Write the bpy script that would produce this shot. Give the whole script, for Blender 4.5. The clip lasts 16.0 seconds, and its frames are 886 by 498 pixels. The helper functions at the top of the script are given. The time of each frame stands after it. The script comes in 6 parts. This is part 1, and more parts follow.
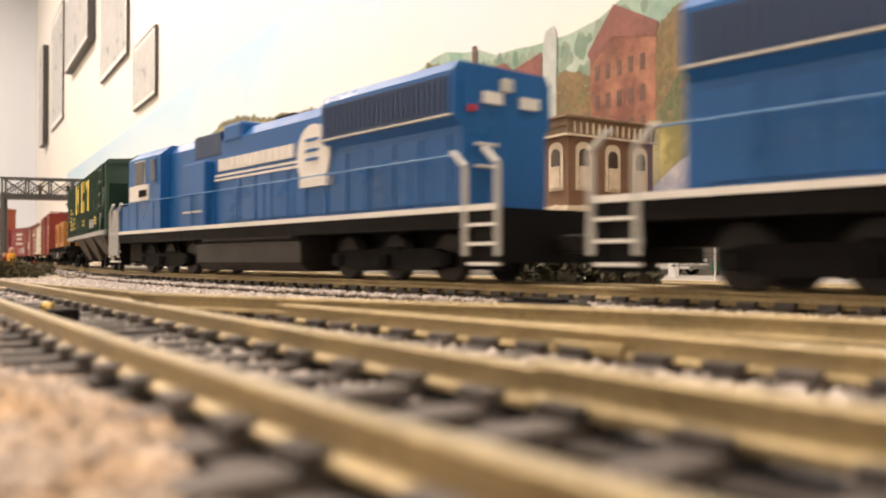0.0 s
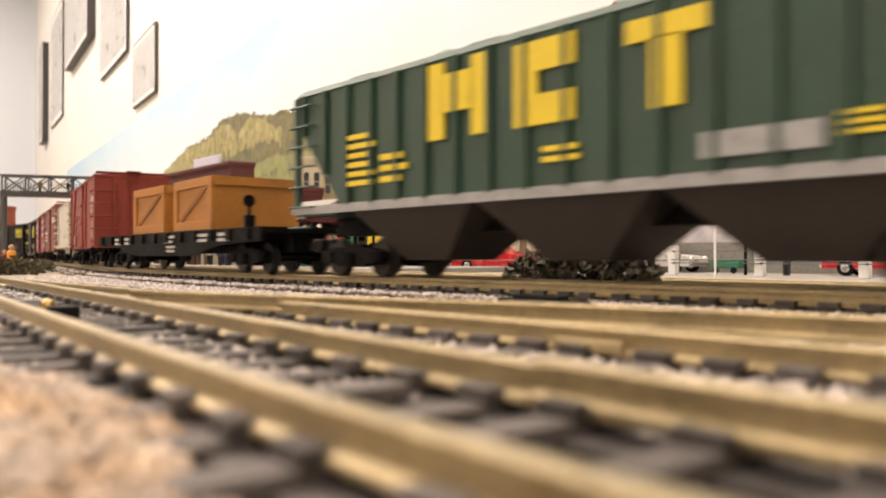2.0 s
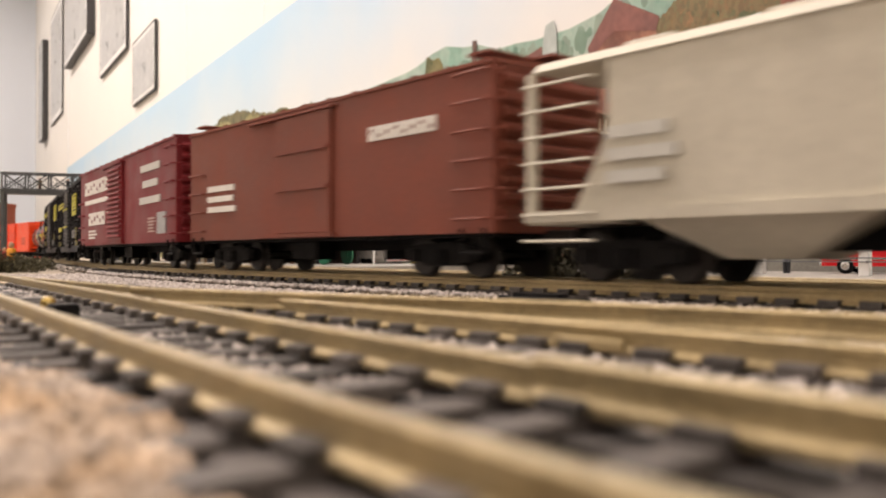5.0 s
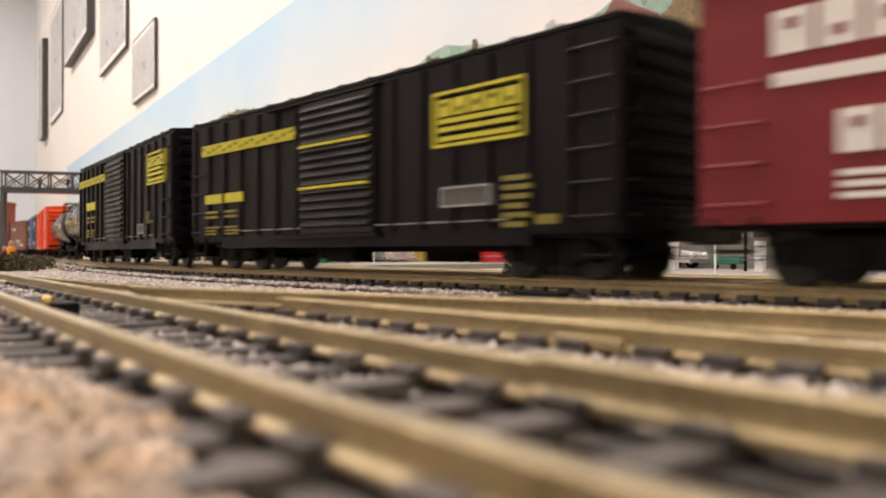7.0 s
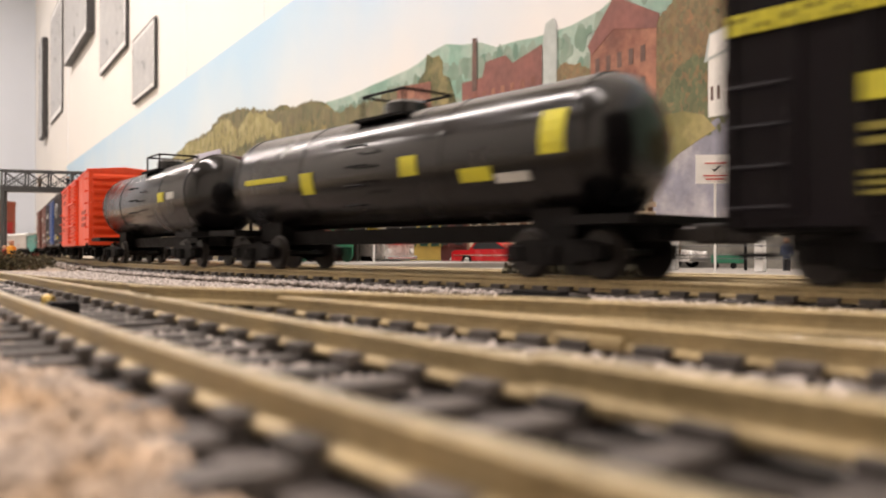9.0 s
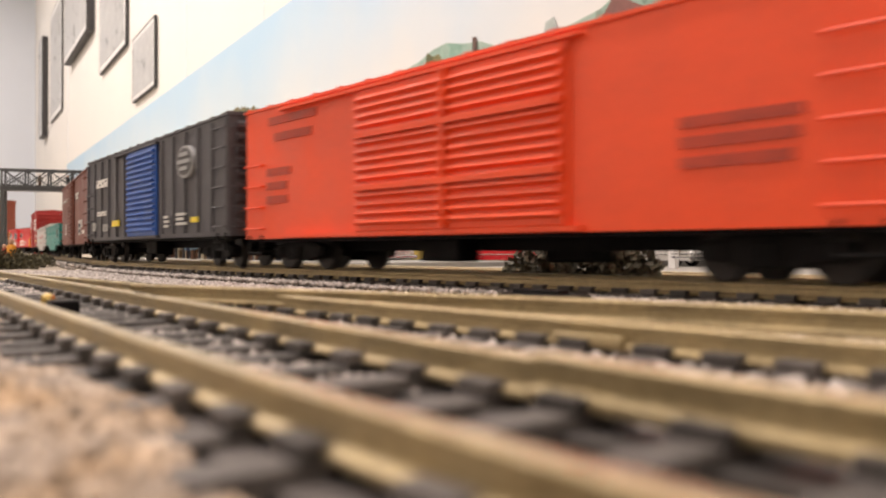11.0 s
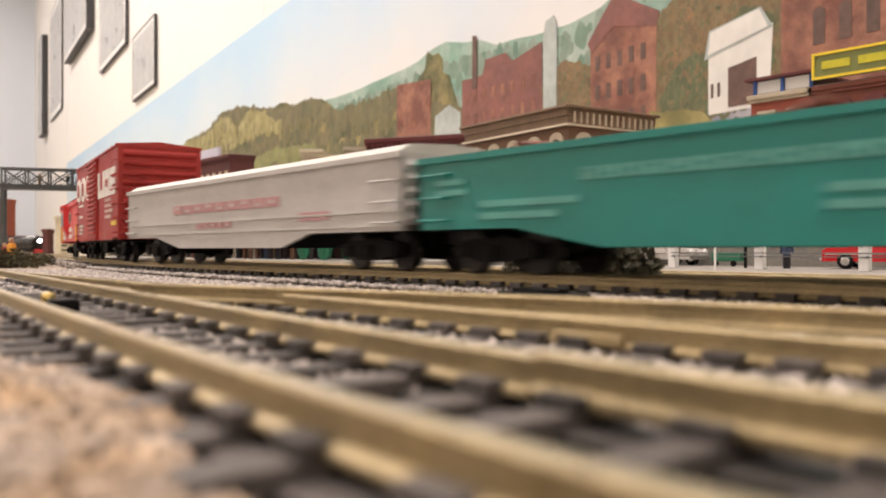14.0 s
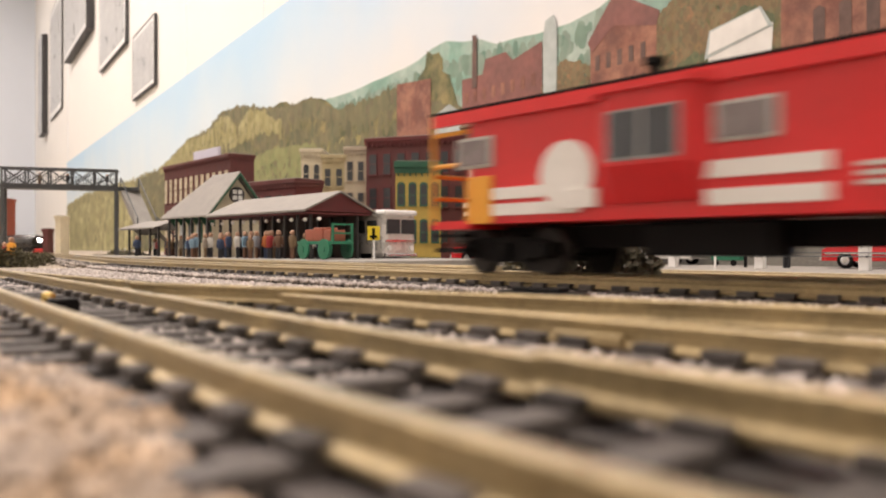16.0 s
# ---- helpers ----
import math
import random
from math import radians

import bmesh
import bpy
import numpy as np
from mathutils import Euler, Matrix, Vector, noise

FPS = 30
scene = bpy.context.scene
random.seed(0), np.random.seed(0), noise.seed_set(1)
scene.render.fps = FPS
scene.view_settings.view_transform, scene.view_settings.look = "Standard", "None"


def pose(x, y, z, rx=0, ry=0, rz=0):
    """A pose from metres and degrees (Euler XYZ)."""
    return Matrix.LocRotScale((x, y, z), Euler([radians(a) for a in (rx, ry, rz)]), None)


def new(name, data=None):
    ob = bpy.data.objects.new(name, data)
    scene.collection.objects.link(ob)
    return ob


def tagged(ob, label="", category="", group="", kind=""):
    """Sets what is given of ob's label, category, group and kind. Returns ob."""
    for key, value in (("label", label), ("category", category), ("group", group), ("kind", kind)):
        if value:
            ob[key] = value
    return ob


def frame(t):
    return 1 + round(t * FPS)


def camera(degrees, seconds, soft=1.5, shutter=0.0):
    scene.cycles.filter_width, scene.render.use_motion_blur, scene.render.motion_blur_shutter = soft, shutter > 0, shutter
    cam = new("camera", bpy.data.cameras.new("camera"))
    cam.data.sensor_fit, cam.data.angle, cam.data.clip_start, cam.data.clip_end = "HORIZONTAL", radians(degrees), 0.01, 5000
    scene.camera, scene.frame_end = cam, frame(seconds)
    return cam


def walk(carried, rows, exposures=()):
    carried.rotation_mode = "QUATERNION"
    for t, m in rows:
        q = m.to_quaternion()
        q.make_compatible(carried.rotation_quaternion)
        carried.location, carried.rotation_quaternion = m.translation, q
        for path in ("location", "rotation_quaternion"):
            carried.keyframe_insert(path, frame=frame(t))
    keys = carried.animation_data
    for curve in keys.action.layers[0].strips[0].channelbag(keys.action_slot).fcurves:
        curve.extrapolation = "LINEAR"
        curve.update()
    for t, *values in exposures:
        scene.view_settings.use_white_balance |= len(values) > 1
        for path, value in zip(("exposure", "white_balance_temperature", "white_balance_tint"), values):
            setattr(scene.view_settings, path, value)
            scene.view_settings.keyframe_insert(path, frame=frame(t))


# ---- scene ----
cam = camera(56.8, 16.0, soft=1.9, shutter=0.5)
cam.data.dof.use_dof = True
cam.data.dof.focus_distance = 0.32
cam.data.dof.aperture_fstop = 34.0

# Camera: set down on the layout, nose slowly sinking by less than a degree.
EYE = (0.0, 0.0, 0.0053)
YAW = radians(90 - 41.08)
PITCH = [(0, .72), (.5, .66), (1, .62), (1.5, .57), (2, .53), (2.5, .50), (3, .47), (3.5, .435), (4, .41),
         (6.5, .29), (7, .26), (8, .235), (9, .20), (11.5, .115), (12.5, .09), (13.5, .06), (14.5, .03), (16, 0)]


def camera_pose(up):
    return Matrix.Translation(EYE) @ Matrix.Rotation(YAW, 4, "Z") @ Matrix.Rotation(radians(90 + up), 4, "X")


walk(cam, [(t, camera_pose(u)) for t, u in PITCH],
     [(0, .28, 7300, 14), (1, .31, 7250, 14), (2, .32, 7100, 14), (2.5, .08, 6950, 14), (4, .05, 6850, 14), (7, .02, 6650, 14), (16, .04, 6680, 14)])

# ---- light: fluorescent ceiling fixtures of a club room
world = bpy.data.worlds.new("room_air")
world.use_nodes = True
world.node_tree.nodes["Background"].inputs[0].default_value = (1, .93, .82, 1)
world.node_tree.nodes["Background"].inputs[1].default_value = .02
scene.world = world
scene.view_settings.exposure = 0.0
CEIL = 3.1
# Fixture at x -8.4 is unseen, added to brighten the end wall.
LAMPS = [(-8.4, .6), (-6.2, .3), (-4.2, 0), (-2.4, -.2), (-.75, -.25), (.95, -.3), (-5.0, -1.9), (-1.6, -2.0)]


def ceiling_lamp(x, y):
    data = bpy.data.lights.new("fluorescent_tubes", "AREA")
    data.shape, data.size, data.size_y = "RECTANGLE", 1.5, .26
    data.energy, data.color = (40 if x < -5.5 else 31 if y < -1 else 32 if x > .5 else 48), (1, .918, .868)
    ob = new("fluorescent_tubes", data)
    ob.matrix_world = pose(x, y, CEIL - .09)


# ---- materials
def mat(name, color, rough=.6, metal=0.0, var=.12, scale=300.0, bump=.0, fine=None, spec=.5, coat=0.0):
    m = bpy.data.materials.new(name)
    m.use_nodes = True
    n, l = m.node_tree.nodes, m.node_tree.links
    p = n["Principled BSDF"]
    p.inputs["Roughness"].default_value, p.inputs["Metallic"].default_value = rough, metal
    p.inputs["Specular IOR Level"].default_value = spec
    p.inputs["Coat Weight"].default_value = coat
    tc = n.new("ShaderNodeTexCoord")
    a, b = n.new("ShaderNodeTexNoise"), n.new("ShaderNodeTexNoise")
    a.inputs["Scale"].default_value, b.inputs["Scale"].default_value = scale, (fine or scale * 7)
    a.inputs["Detail"].default_value = 5
    info = n.new("ShaderNodeObjectInfo")
    for t in (a, b):
        l.new(tc.outputs["Object"], t.inputs["Vector"])
    add = n.new("ShaderNodeMath")
    add.operation = "ADD"
    l.new(a.outputs["Fac"], add.inputs[0])
    mul = n.new("ShaderNodeMath")
    mul.operation = "MULTIPLY"
    mul.inputs[1].default_value = .6
    l.new(b.outputs["Fac"], mul.inputs[0])
    l.new(mul.outputs[0], add.inputs[1])
    ramp = n.new("ShaderNodeMapRange")
    ramp.inputs["From Min"].default_value, ramp.inputs["From Max"].default_value = .5, 1.1
    ramp.inputs["To Min"].default_value, ramp.inputs["To Max"].default_value = 1 - var, 1 + var
    l.new(add.outputs[0], ramp.inputs["Value"])
    mix = n.new("ShaderNodeMix")
    mix.data_type, mix.blend_type = "RGBA", "MULTIPLY"
    mix.inputs["Factor"].default_value = 1
    mix.inputs["A"].default_value = (*color, 1)
    l.new(ramp.outputs["Result"], mix.inputs["B"])
    l.new(mix.outputs["Result"], p.inputs["Base Color"])
    r2 = n.new("ShaderNodeMapRange")
    r2.inputs["From Min"].default_value, r2.inputs["From Max"].default_value = .3, .7
    r2.inputs["To Min"].default_value, r2.inputs["To Max"].default_value = max(.05, rough - .1), min(1, rough + .1)
    l.new(a.outputs["Fac"], r2.inputs["Value"])
    l.new(r2.outputs["Result"], p.inputs["Roughness"])
    if bump:
        bp = n.new("ShaderNodeBump")
        bp.inputs["Strength"].default_value, bp.inputs["Distance"].default_value = bump, 1 / scale * .3
        l.new(add.outputs[0], bp.inputs["Height"])
        l.new(bp.outputs["Normal"], p.inputs["Normal"])
    return m


def piece_tint(m, lo, hi, island=False):
    """Vary a material from piece to piece."""
    n, l = m.node_tree.nodes, m.node_tree.links
    src = n.new("ShaderNodeNewGeometry").outputs["Random Per Island"] if island else n.new("ShaderNodeObjectInfo").outputs["Random"]
    rng = n.new("ShaderNodeMapRange")
    rng.inputs["To Min"].default_value, rng.inputs["To Max"].default_value = lo, hi
    l.new(src, rng.inputs["Value"])
    mix = n.new("ShaderNodeMix")
    mix.data_type, mix.blend_type = "RGBA", "MULTIPLY"
    mix.inputs["Factor"].default_value = 1
    p = n["Principled BSDF"]
    old = p.inputs["Base Color"].links[0].from_socket
    l.new(old, mix.inputs["A"])
    l.new(rng.outputs["Result"], mix.inputs["B"])
    l.new(mix.outputs["Result"], p.inputs["Base Color"])
    return m


def two_tone(name, a, b, scale, rough=.75, lo=.42, hi=.62, bump=0.0):
    """Two colours blended in clouds, with fine grain on top."""
    m = mat(name, (1, 1, 1), rough, var=.22, scale=scale * 2.5, fine=scale * 9, bump=bump)
    n, l = m.node_tree.nodes, m.node_tree.links
    tc, no, rp = n.new("ShaderNodeTexCoord"), n.new("ShaderNodeTexNoise"), n.new("ShaderNodeValToRGB")
    no.inputs["Scale"].default_value, no.inputs["Detail"].default_value, no.inputs["Roughness"].default_value = scale, 6, .65
    l.new(tc.outputs["Object"], no.inputs["Vector"])
    l.new(no.outputs["Fac"], rp.inputs["Fac"])
    rp.color_ramp.elements[0].position, rp.color_ramp.elements[0].color = lo, (*a, 1)
    rp.color_ramp.elements[1].position, rp.color_ramp.elements[1].color = hi, (*b, 1)
    mix = [q for q in n if q.bl_idname == "ShaderNodeMix"][0]
    l.new(rp.outputs["Color"], mix.inputs["A"])
    return m


def glow(name, color, strength):
    m = bpy.data.materials.new(name)
    m.use_nodes = True
    p = m.node_tree.nodes["Principled BSDF"]
    p.inputs["Base Color"].default_value = (*color, 1)
    p.inputs["Emission Color"].default_value, p.inputs["Emission Strength"].default_value = (*color, 1), strength
    return m


WALLPAINT = mat("wall_paint", (.82, .795, .745), .7, var=.03, scale=3, bump=.02, fine=160)
GREYPAINT = mat("grey_wall_paint", (.72, .765, .83), .7, var=.03, scale=3, bump=.02, fine=160)
CEILPAINT = mat("ceiling_tile", (.8, .79, .76), .8, var=.05, scale=20)
CARPET = mat("floor_vinyl", (.28, .25, .21), .6, var=.2, scale=8)
GROUND = mat("scenery_ground", (.36, .30, .23), .95, var=.35, scale=90, bump=.5, fine=900)
BALLAST = piece_tint(mat("ballast_stone", (.40, .352, .318), .9, var=.25, scale=700), .55, 1.4, True)
SAND = piece_tint(two_tone("coarse_sand", (.39, .315, .255), (.44, .25, .085), 34, .9, .52, .74), .55, 1.35, True)
FARBALLAST = piece_tint(mat("dusty_far_ballast", (.31, .27, .235), .9, var=.3, scale=500), .5, 1.4, True)
RAILBRIGHT = mat("polished_frog_head", (.74, .62, .42), .36, .6, var=.15, scale=150, fine=1500)
RAIL = mat("nickel_rail_side", (.37, .288, .155), .46, .5, var=.32, scale=110, fine=1500, bump=.2)
RAILTOP = mat("nickel_rail_head", (.60, .51, .355), .33, .75, var=.15, scale=120, fine=1500)
TIE = piece_tint(mat("tie_plastic", (.085, .073, .066), .62, var=.35, scale=500, bump=.3), .5, 1.4)
BLACK = mat("underframe_black", (.0055, .0045, .0043), .68, var=.3, scale=400, spec=.14)
WHEELM = mat("blackened_wheel", (.018, .014, .012), .5, .4, var=.3, scale=500)
TANKBLACK = mat("gloss_black_tank", (.006, .005, .005), .23, var=.3, scale=40, fine=600, spec=.5)
BOXBLACK = mat("dull_black_carside", (.0064, .0044, .0060), .46, var=.3, scale=60, fine=900, spec=.12)
DOORBLACK = mat("semi_gloss_black_door", (.0066, .005, .0058), .42, var=.3, scale=60, fine=900, spec=.24)
BLUE = mat("blue_enamel", (.008, .108, .335), .34, var=.10, scale=50, fine=900, spec=.32)
DARKBLUE = mat("dark_blue_grille", (.016, .045, .115), .5, var=.15, scale=150, fine=1500)
DIMWHITE = mat("worn_white_lettering", (.36, .36, .36), .6, var=.3, scale=400)
WHITE = mat("white_lettering", (.78, .75, .70), .5, var=.06, scale=300)
HERALDPINK = mat("worn_pinkish_white", (.52, .36, .32), .6, var=.3, scale=350)
GREYPL = mat("grey_white_paint", (.55, .54, .50), .5, var=.1, scale=200)
GREEN = mat("dark_green_carside", (.022, .062, .040), .42, var=.18, scale=70, fine=800)
DULLYEL = mat("dull_yellow_lettering", (.55, .50, .025), .55, var=.15, scale=300)
OLDYEL = mat("faded_yellow_lettering", (.20, .17, .022), .6, var=.3, scale=300)
DATAGREY = mat("grey_data_panel", (.085, .08, .08), .6, var=.35, scale=500)
YELLOW = mat("yellow_lettering", (.80, .60, .03), .5, var=.06, scale=300)
CRATE = mat("orange_plywood", (.41, .165, .024), .6, var=.18, scale=120, bump=.1)
CRATEDK = mat("orange_batten", (.27, .095, .016), .6, var=.2, scale=160)
OXIDE = mat("oxide_red_wood", (.245, .043, .028), .55, var=.14, scale=90, fine=900, bump=.08, spec=.3)
OXIDE2 = mat("oxide_brown", (.20, .055, .035), .55, var=.14, scale=90, fine=900, spec=.3)
MAROON = mat("maroon_carside", (.19, .0165, .0205), .5, var=.12, scale=70, spec=.3)
BROWN = mat("mineral_brown", (.165, .058, .040), .55, var=.14, scale=70, spec=.3)
HOPGREY = mat("light_grey_hopper", (.56, .52, .43), .55, var=.12, scale=90)
GONGREY = mat("weathered_grey_gondola", (.52, .495, .475), .55, var=.14, scale=60, fine=700)
ORANGE = mat("bright_orange_carside", (.84, .075, .012), .42, var=.08, scale=80)
SLATE = mat("dark_grey_carside", (.082, .078, .084), .5, var=.14, scale=80, spec=.3)
DOORBLUE = mat("blue_door", (.018, .085, .34), .45, var=.1, scale=80)
TEAL = mat("teal_green_gondola", (.008, .215, .185), .45, var=.12, scale=70, fine=700)
SOORED = mat("red_carside", (.36, .035, .030), .5, var=.10, scale=70, spec=.3)
CABRED = mat("caboose_red", (.66, .016, .018), .42, var=.08, scale=70)
CABYEL = mat("amber_yellow_paint", (.75, .33, .03), .5, var=.1, scale=120)
DARKGLASS = mat("smoked_window", (.045, .05, .055), .12, var=.1, scale=100)
BRICKM = mat("model_brick_red", (.30, .075, .045), .75, var=.22, scale=120, fine=1200, bump=.2)
BRICKDK = mat("model_brick_dark", (.115, .034, .032), .75, var=.22, scale=120, fine=1200, bump=.2)
CREAM = mat("cream_stucco", (.62, .55, .40), .7, var=.12, scale=100)
TAN = mat("tan_facade", (.50, .42, .24), .7, var=.15, scale=100)
OCHRE = mat("ochre_facade", (.55, .40, .10), .7, var=.15, scale=100)
DKGREEN = mat("green_trim", (.02, .10, .055), .6, var=.2, scale=150)
STONE = mat("sandstone_trim", (.46, .39, .29), .75, var=.18, scale=150, bump=.15)
ROOFGREY = mat("grey_slate_roof", (.27, .25, .225), .75, var=.18, scale=120, bump=.2)
ROOFRED = mat("maroon_roof_board", (.12, .022, .022), .65, var=.2, scale=150)
STEELGREY = mat("bridge_steel_paint", (.075, .08, .085), .5, var=.2, scale=200)
CONCRETE = mat("platform_concrete", (.30, .285, .26), .85, var=.15, scale=120, bump=.15)
STREET = mat("street_grey", (.27, .25, .225), .85, var=.15, scale=80, bump=.1)
SILVER = mat("silver_bus_paint", (.62, .60, .57), .3, .3, var=.08, scale=200)
CARRED = mat("red_car_paint", (.55, .012, .018), .22, var=.06, scale=150, coat=.5)
CHROME = mat("chrome", (.7, .7, .7), .18, 1.0, var=.05, scale=200)
FOLIAGE = piece_tint(mat("dry_scenery_foliage", (.085, .076, .042), .9, var=.4, scale=300), .4, 1.8, True)
WEEDS = piece_tint(mat("dark_dry_weeds", (.075, .066, .040), .9, var=.4, scale=300), .4, 1.8, True)
FRAMEM = mat("dark_picture_frame", (.035, .032, .032), .5, var=.2, scale=30)
PHOTO = mat("matted_print", (.47, .47, .46), .35, var=.28, scale=9, fine=40)
LABELW = mat("white_card", (.85, .84, .82), .6, var=.03, scale=100)
REDINK = mat("red_ink", (.55, .03, .03), .6, var=.05, scale=100)
BRASS = mat("brass_pin", (.75, .55, .2), .3, .9, var=.1, scale=300)


# ---- mesh building
class Shape:
    """Collects faces of one mesh."""

    def __init__(self):
        self.v, self.f = [], []

    def add(self, verts, faces):
        k = len(self.v)
        self.v += [tuple(p) for p in verts]
        self.f += [tuple(i + k for i in q) for q in faces]
        return self

    def box(self, x0, x1, y0, y1, z0, z1, c=0.0):
        if c <= 0:
            vs = [(x, y, z) for x in (x0, x1) for y in (y0, y1) for z in (z0, z1)]
            return self.add(vs, [(0, 1, 3, 2), (4, 6, 7, 5), (0, 4, 5, 1), (2, 3, 7, 6), (0, 2, 6, 4), (1, 5, 7, 3)])
        bm = bmesh.new()
        bmesh.ops.create_cube(bm, size=1, matrix=Matrix.Translation(((x0 + x1) / 2, (y0 + y1) / 2, (z0 + z1) / 2)) @ Matrix.Diagonal((x1 - x0, y1 - y0, z1 - z0, 1)))
        bmesh.ops.bevel(bm, geom=list(bm.edges), offset=c, segments=2, affect="EDGES", profile=.5)
        bm.verts.index_update()
        self.add([v.co[:] for v in bm.verts], [[v.index for v in f.verts] for f in bm.faces])
        bm.free()
        return self

    def prism(self, section, a, b, axis="x"):
        """A closed section, extruded from a to b along an axis."""
        n = len(section)
        put = {"x": lambda t, p: (t, p[0], p[1]), "y": lambda t, p: (p[0], t, p[1]), "z": lambda t, p: (p[0], p[1], t)}[axis]
        vs = [put(t, p) for t in (a, b) for p in section]
        fs = [(i, (i + 1) % n, n + (i + 1) % n, n + i) for i in range(n)] + [tuple(range(n)), tuple(range(2 * n - 1, n - 1, -1))]
        return self.add(vs, fs)

    def rod(self, p, q, r, n=6):
        p, q = Vector(p), Vector(q)
        d = (q - p).normalized()
        s = d.orthogonal().normalized()
        t = d.cross(s)
        ring = [(math.cos(2 * math.pi * i / n), math.sin(2 * math.pi * i / n)) for i in range(n)]
        vs = [o + (s * c + t * e) * r for o in (p, q) for c, e in ring]
        return self.add(vs, [(i, (i + 1) % n, n + (i + 1) % n, n + i) for i in range(n)] + [tuple(range(n - 1, -1, -1)), tuple(range(n, 2 * n))])

    def lathe(self, rings, axis="x", n=24, centre=(0, 0, 0)):
        """rings: (along, radius) pairs about an axis."""
        put = {"x": lambda a, c, s: (a, c, s), "y": lambda a, c, s: (c, a, s), "z": lambda a, c, s: (c, s, a)}[axis]
        vs, fs = [], []
        for a, r in rings:
            vs += [tuple(np.add(put(a, r * math.cos(2 * math.pi * i / n), r * math.sin(2 * math.pi * i / n)), centre)) for i in range(n)]
        for k in range(len(rings) - 1):
            fs += [(k * n + i, k * n + (i + 1) % n, (k + 1) * n + (i + 1) % n, (k + 1) * n + i) for i in range(n)]
        fs += [tuple(range(n - 1, -1, -1)), tuple(range((len(rings) - 1) * n, len(rings) * n))]
        return self.add(vs, fs)

    def mesh(self, name, material, smooth=False):
        me = bpy.data.meshes.new(name)
        me.from_pydata(self.v, [], self.f)
        bm = bmesh.new()
        bm.from_mesh(me)
        bmesh.ops.recalc_face_normals(bm, faces=bm.faces)
        bm.to_mesh(me)
        bm.free()
        if smooth:
            me.shade_smooth()
            me.set_sharp_from_angle(angle=radians(35))
        me.materials.append(material)
        return me


def part(name, shape, material, parent, label="", smooth=False, at=None):
    me = shape.mesh(name, material, smooth) if isinstance(shape, Shape) else shape
    ob = new(name, me)
    ob.parent = parent
    if at is not None:
        ob.matrix_basis = at
    return tagged(ob, label)


def thing(name, label, category, group="", kind="", at=None):
    ob = new(name)
    ob.empty_display_size = .01
    if at is not None:
        ob.matrix_basis = at
    return tagged(ob, label, category, group, kind)


def solid(name, shape, material, label, category, group="", kind="", at=None, smooth=False):
    ob = new(name, shape.mesh(name, material, smooth))
    if at is not None:
        ob.matrix_basis = at
    return tagged(ob, label, category, group, kind)


# ---- the train's way: straight, then a gentle curve away towards the footbridge
def way_points():
    x, y, ang, d, step = .9, .1365, 0.0, 0.0, .004
    out = [(x, y, ang, d)]
    while d < 6.6:
        if x > -.235:
            k = 0
        elif x > -.9:
            k = 1 / 1.02 if ang < .215 else 0
        elif x < -1.1 and ang > -.02:
            k = -1 / .6
        else:
            k = 0
        ang += k * step
        x, y, d = x - step * math.cos(ang), y + step * math.sin(ang), d + step
        out.append((x, y, ang, d))
    return np.array(out)


WAY = way_points()
WAY_S = .9 - WAY[:, 3]


def on_way(s):
    """Place on the main track at the distance s along it."""
    if s > .9:
        return np.array((s, .1365))
    return np.array([np.interp(-s, -WAY_S, WAY[:, i]) for i in (0, 1)])


SPEED_T = np.array([0, 2, 8, 11, 12, 13.8, 15, 16.0])
SPEED = np.array([.182, .185, .192, .195, .22, .237, .247, .25])
CLOCK = np.linspace(0, 16, 1601)
_v = np.interp(CLOCK, SPEED_T, SPEED)
GONE = np.concatenate([[0], np.cumsum((_v[1:] + _v[:-1]) / 2 * .01)]) - .0035 * np.exp(-((CLOCK - 2.0) / .28) ** 2)
TRAIN = []


def place_car(thing_ob, back, front):
    """Put a car into the train between two distances from the train's mark."""
    TRAIN.append((thing_ob, (back + front) / 2, (front - back) * .36))


def car_pose(mid, half, t):
    s = mid + np.interp(t, CLOCK, GONE)
    a, b = on_way(s - half), on_way(s + half)
    c = (a + b) / 2
    return pose(c[0], c[1], 0, 0, 0, math.degrees(math.atan2(b[1] - a[1], b[0] - a[0])))


def motions():
    for ob, mid, half in TRAIN:
        walk(ob, [(t, car_pose(mid, half, t)) for t in np.arange(0, 16.01, .25)])


# ---- room
EW = Vector((.985, -.174, 0))       # along the mural wall
NW = Vector((.174, .985, 0))        # into the wall
WALL = .8


def on_wall(s, z, out=0.0):
    p = EW * s + NW * (WALL - out)
    return (p.x, p.y, z)


WALLPOSE = Matrix(((EW.x, NW.x, 0, NW.x * WALL), (EW.y, NW.y, 0, NW.y * WALL), (0, 0, 1, 0), (0, 0, 0, 1)))
S0, S1, ROOM = -9.93, 2.6, 4.2


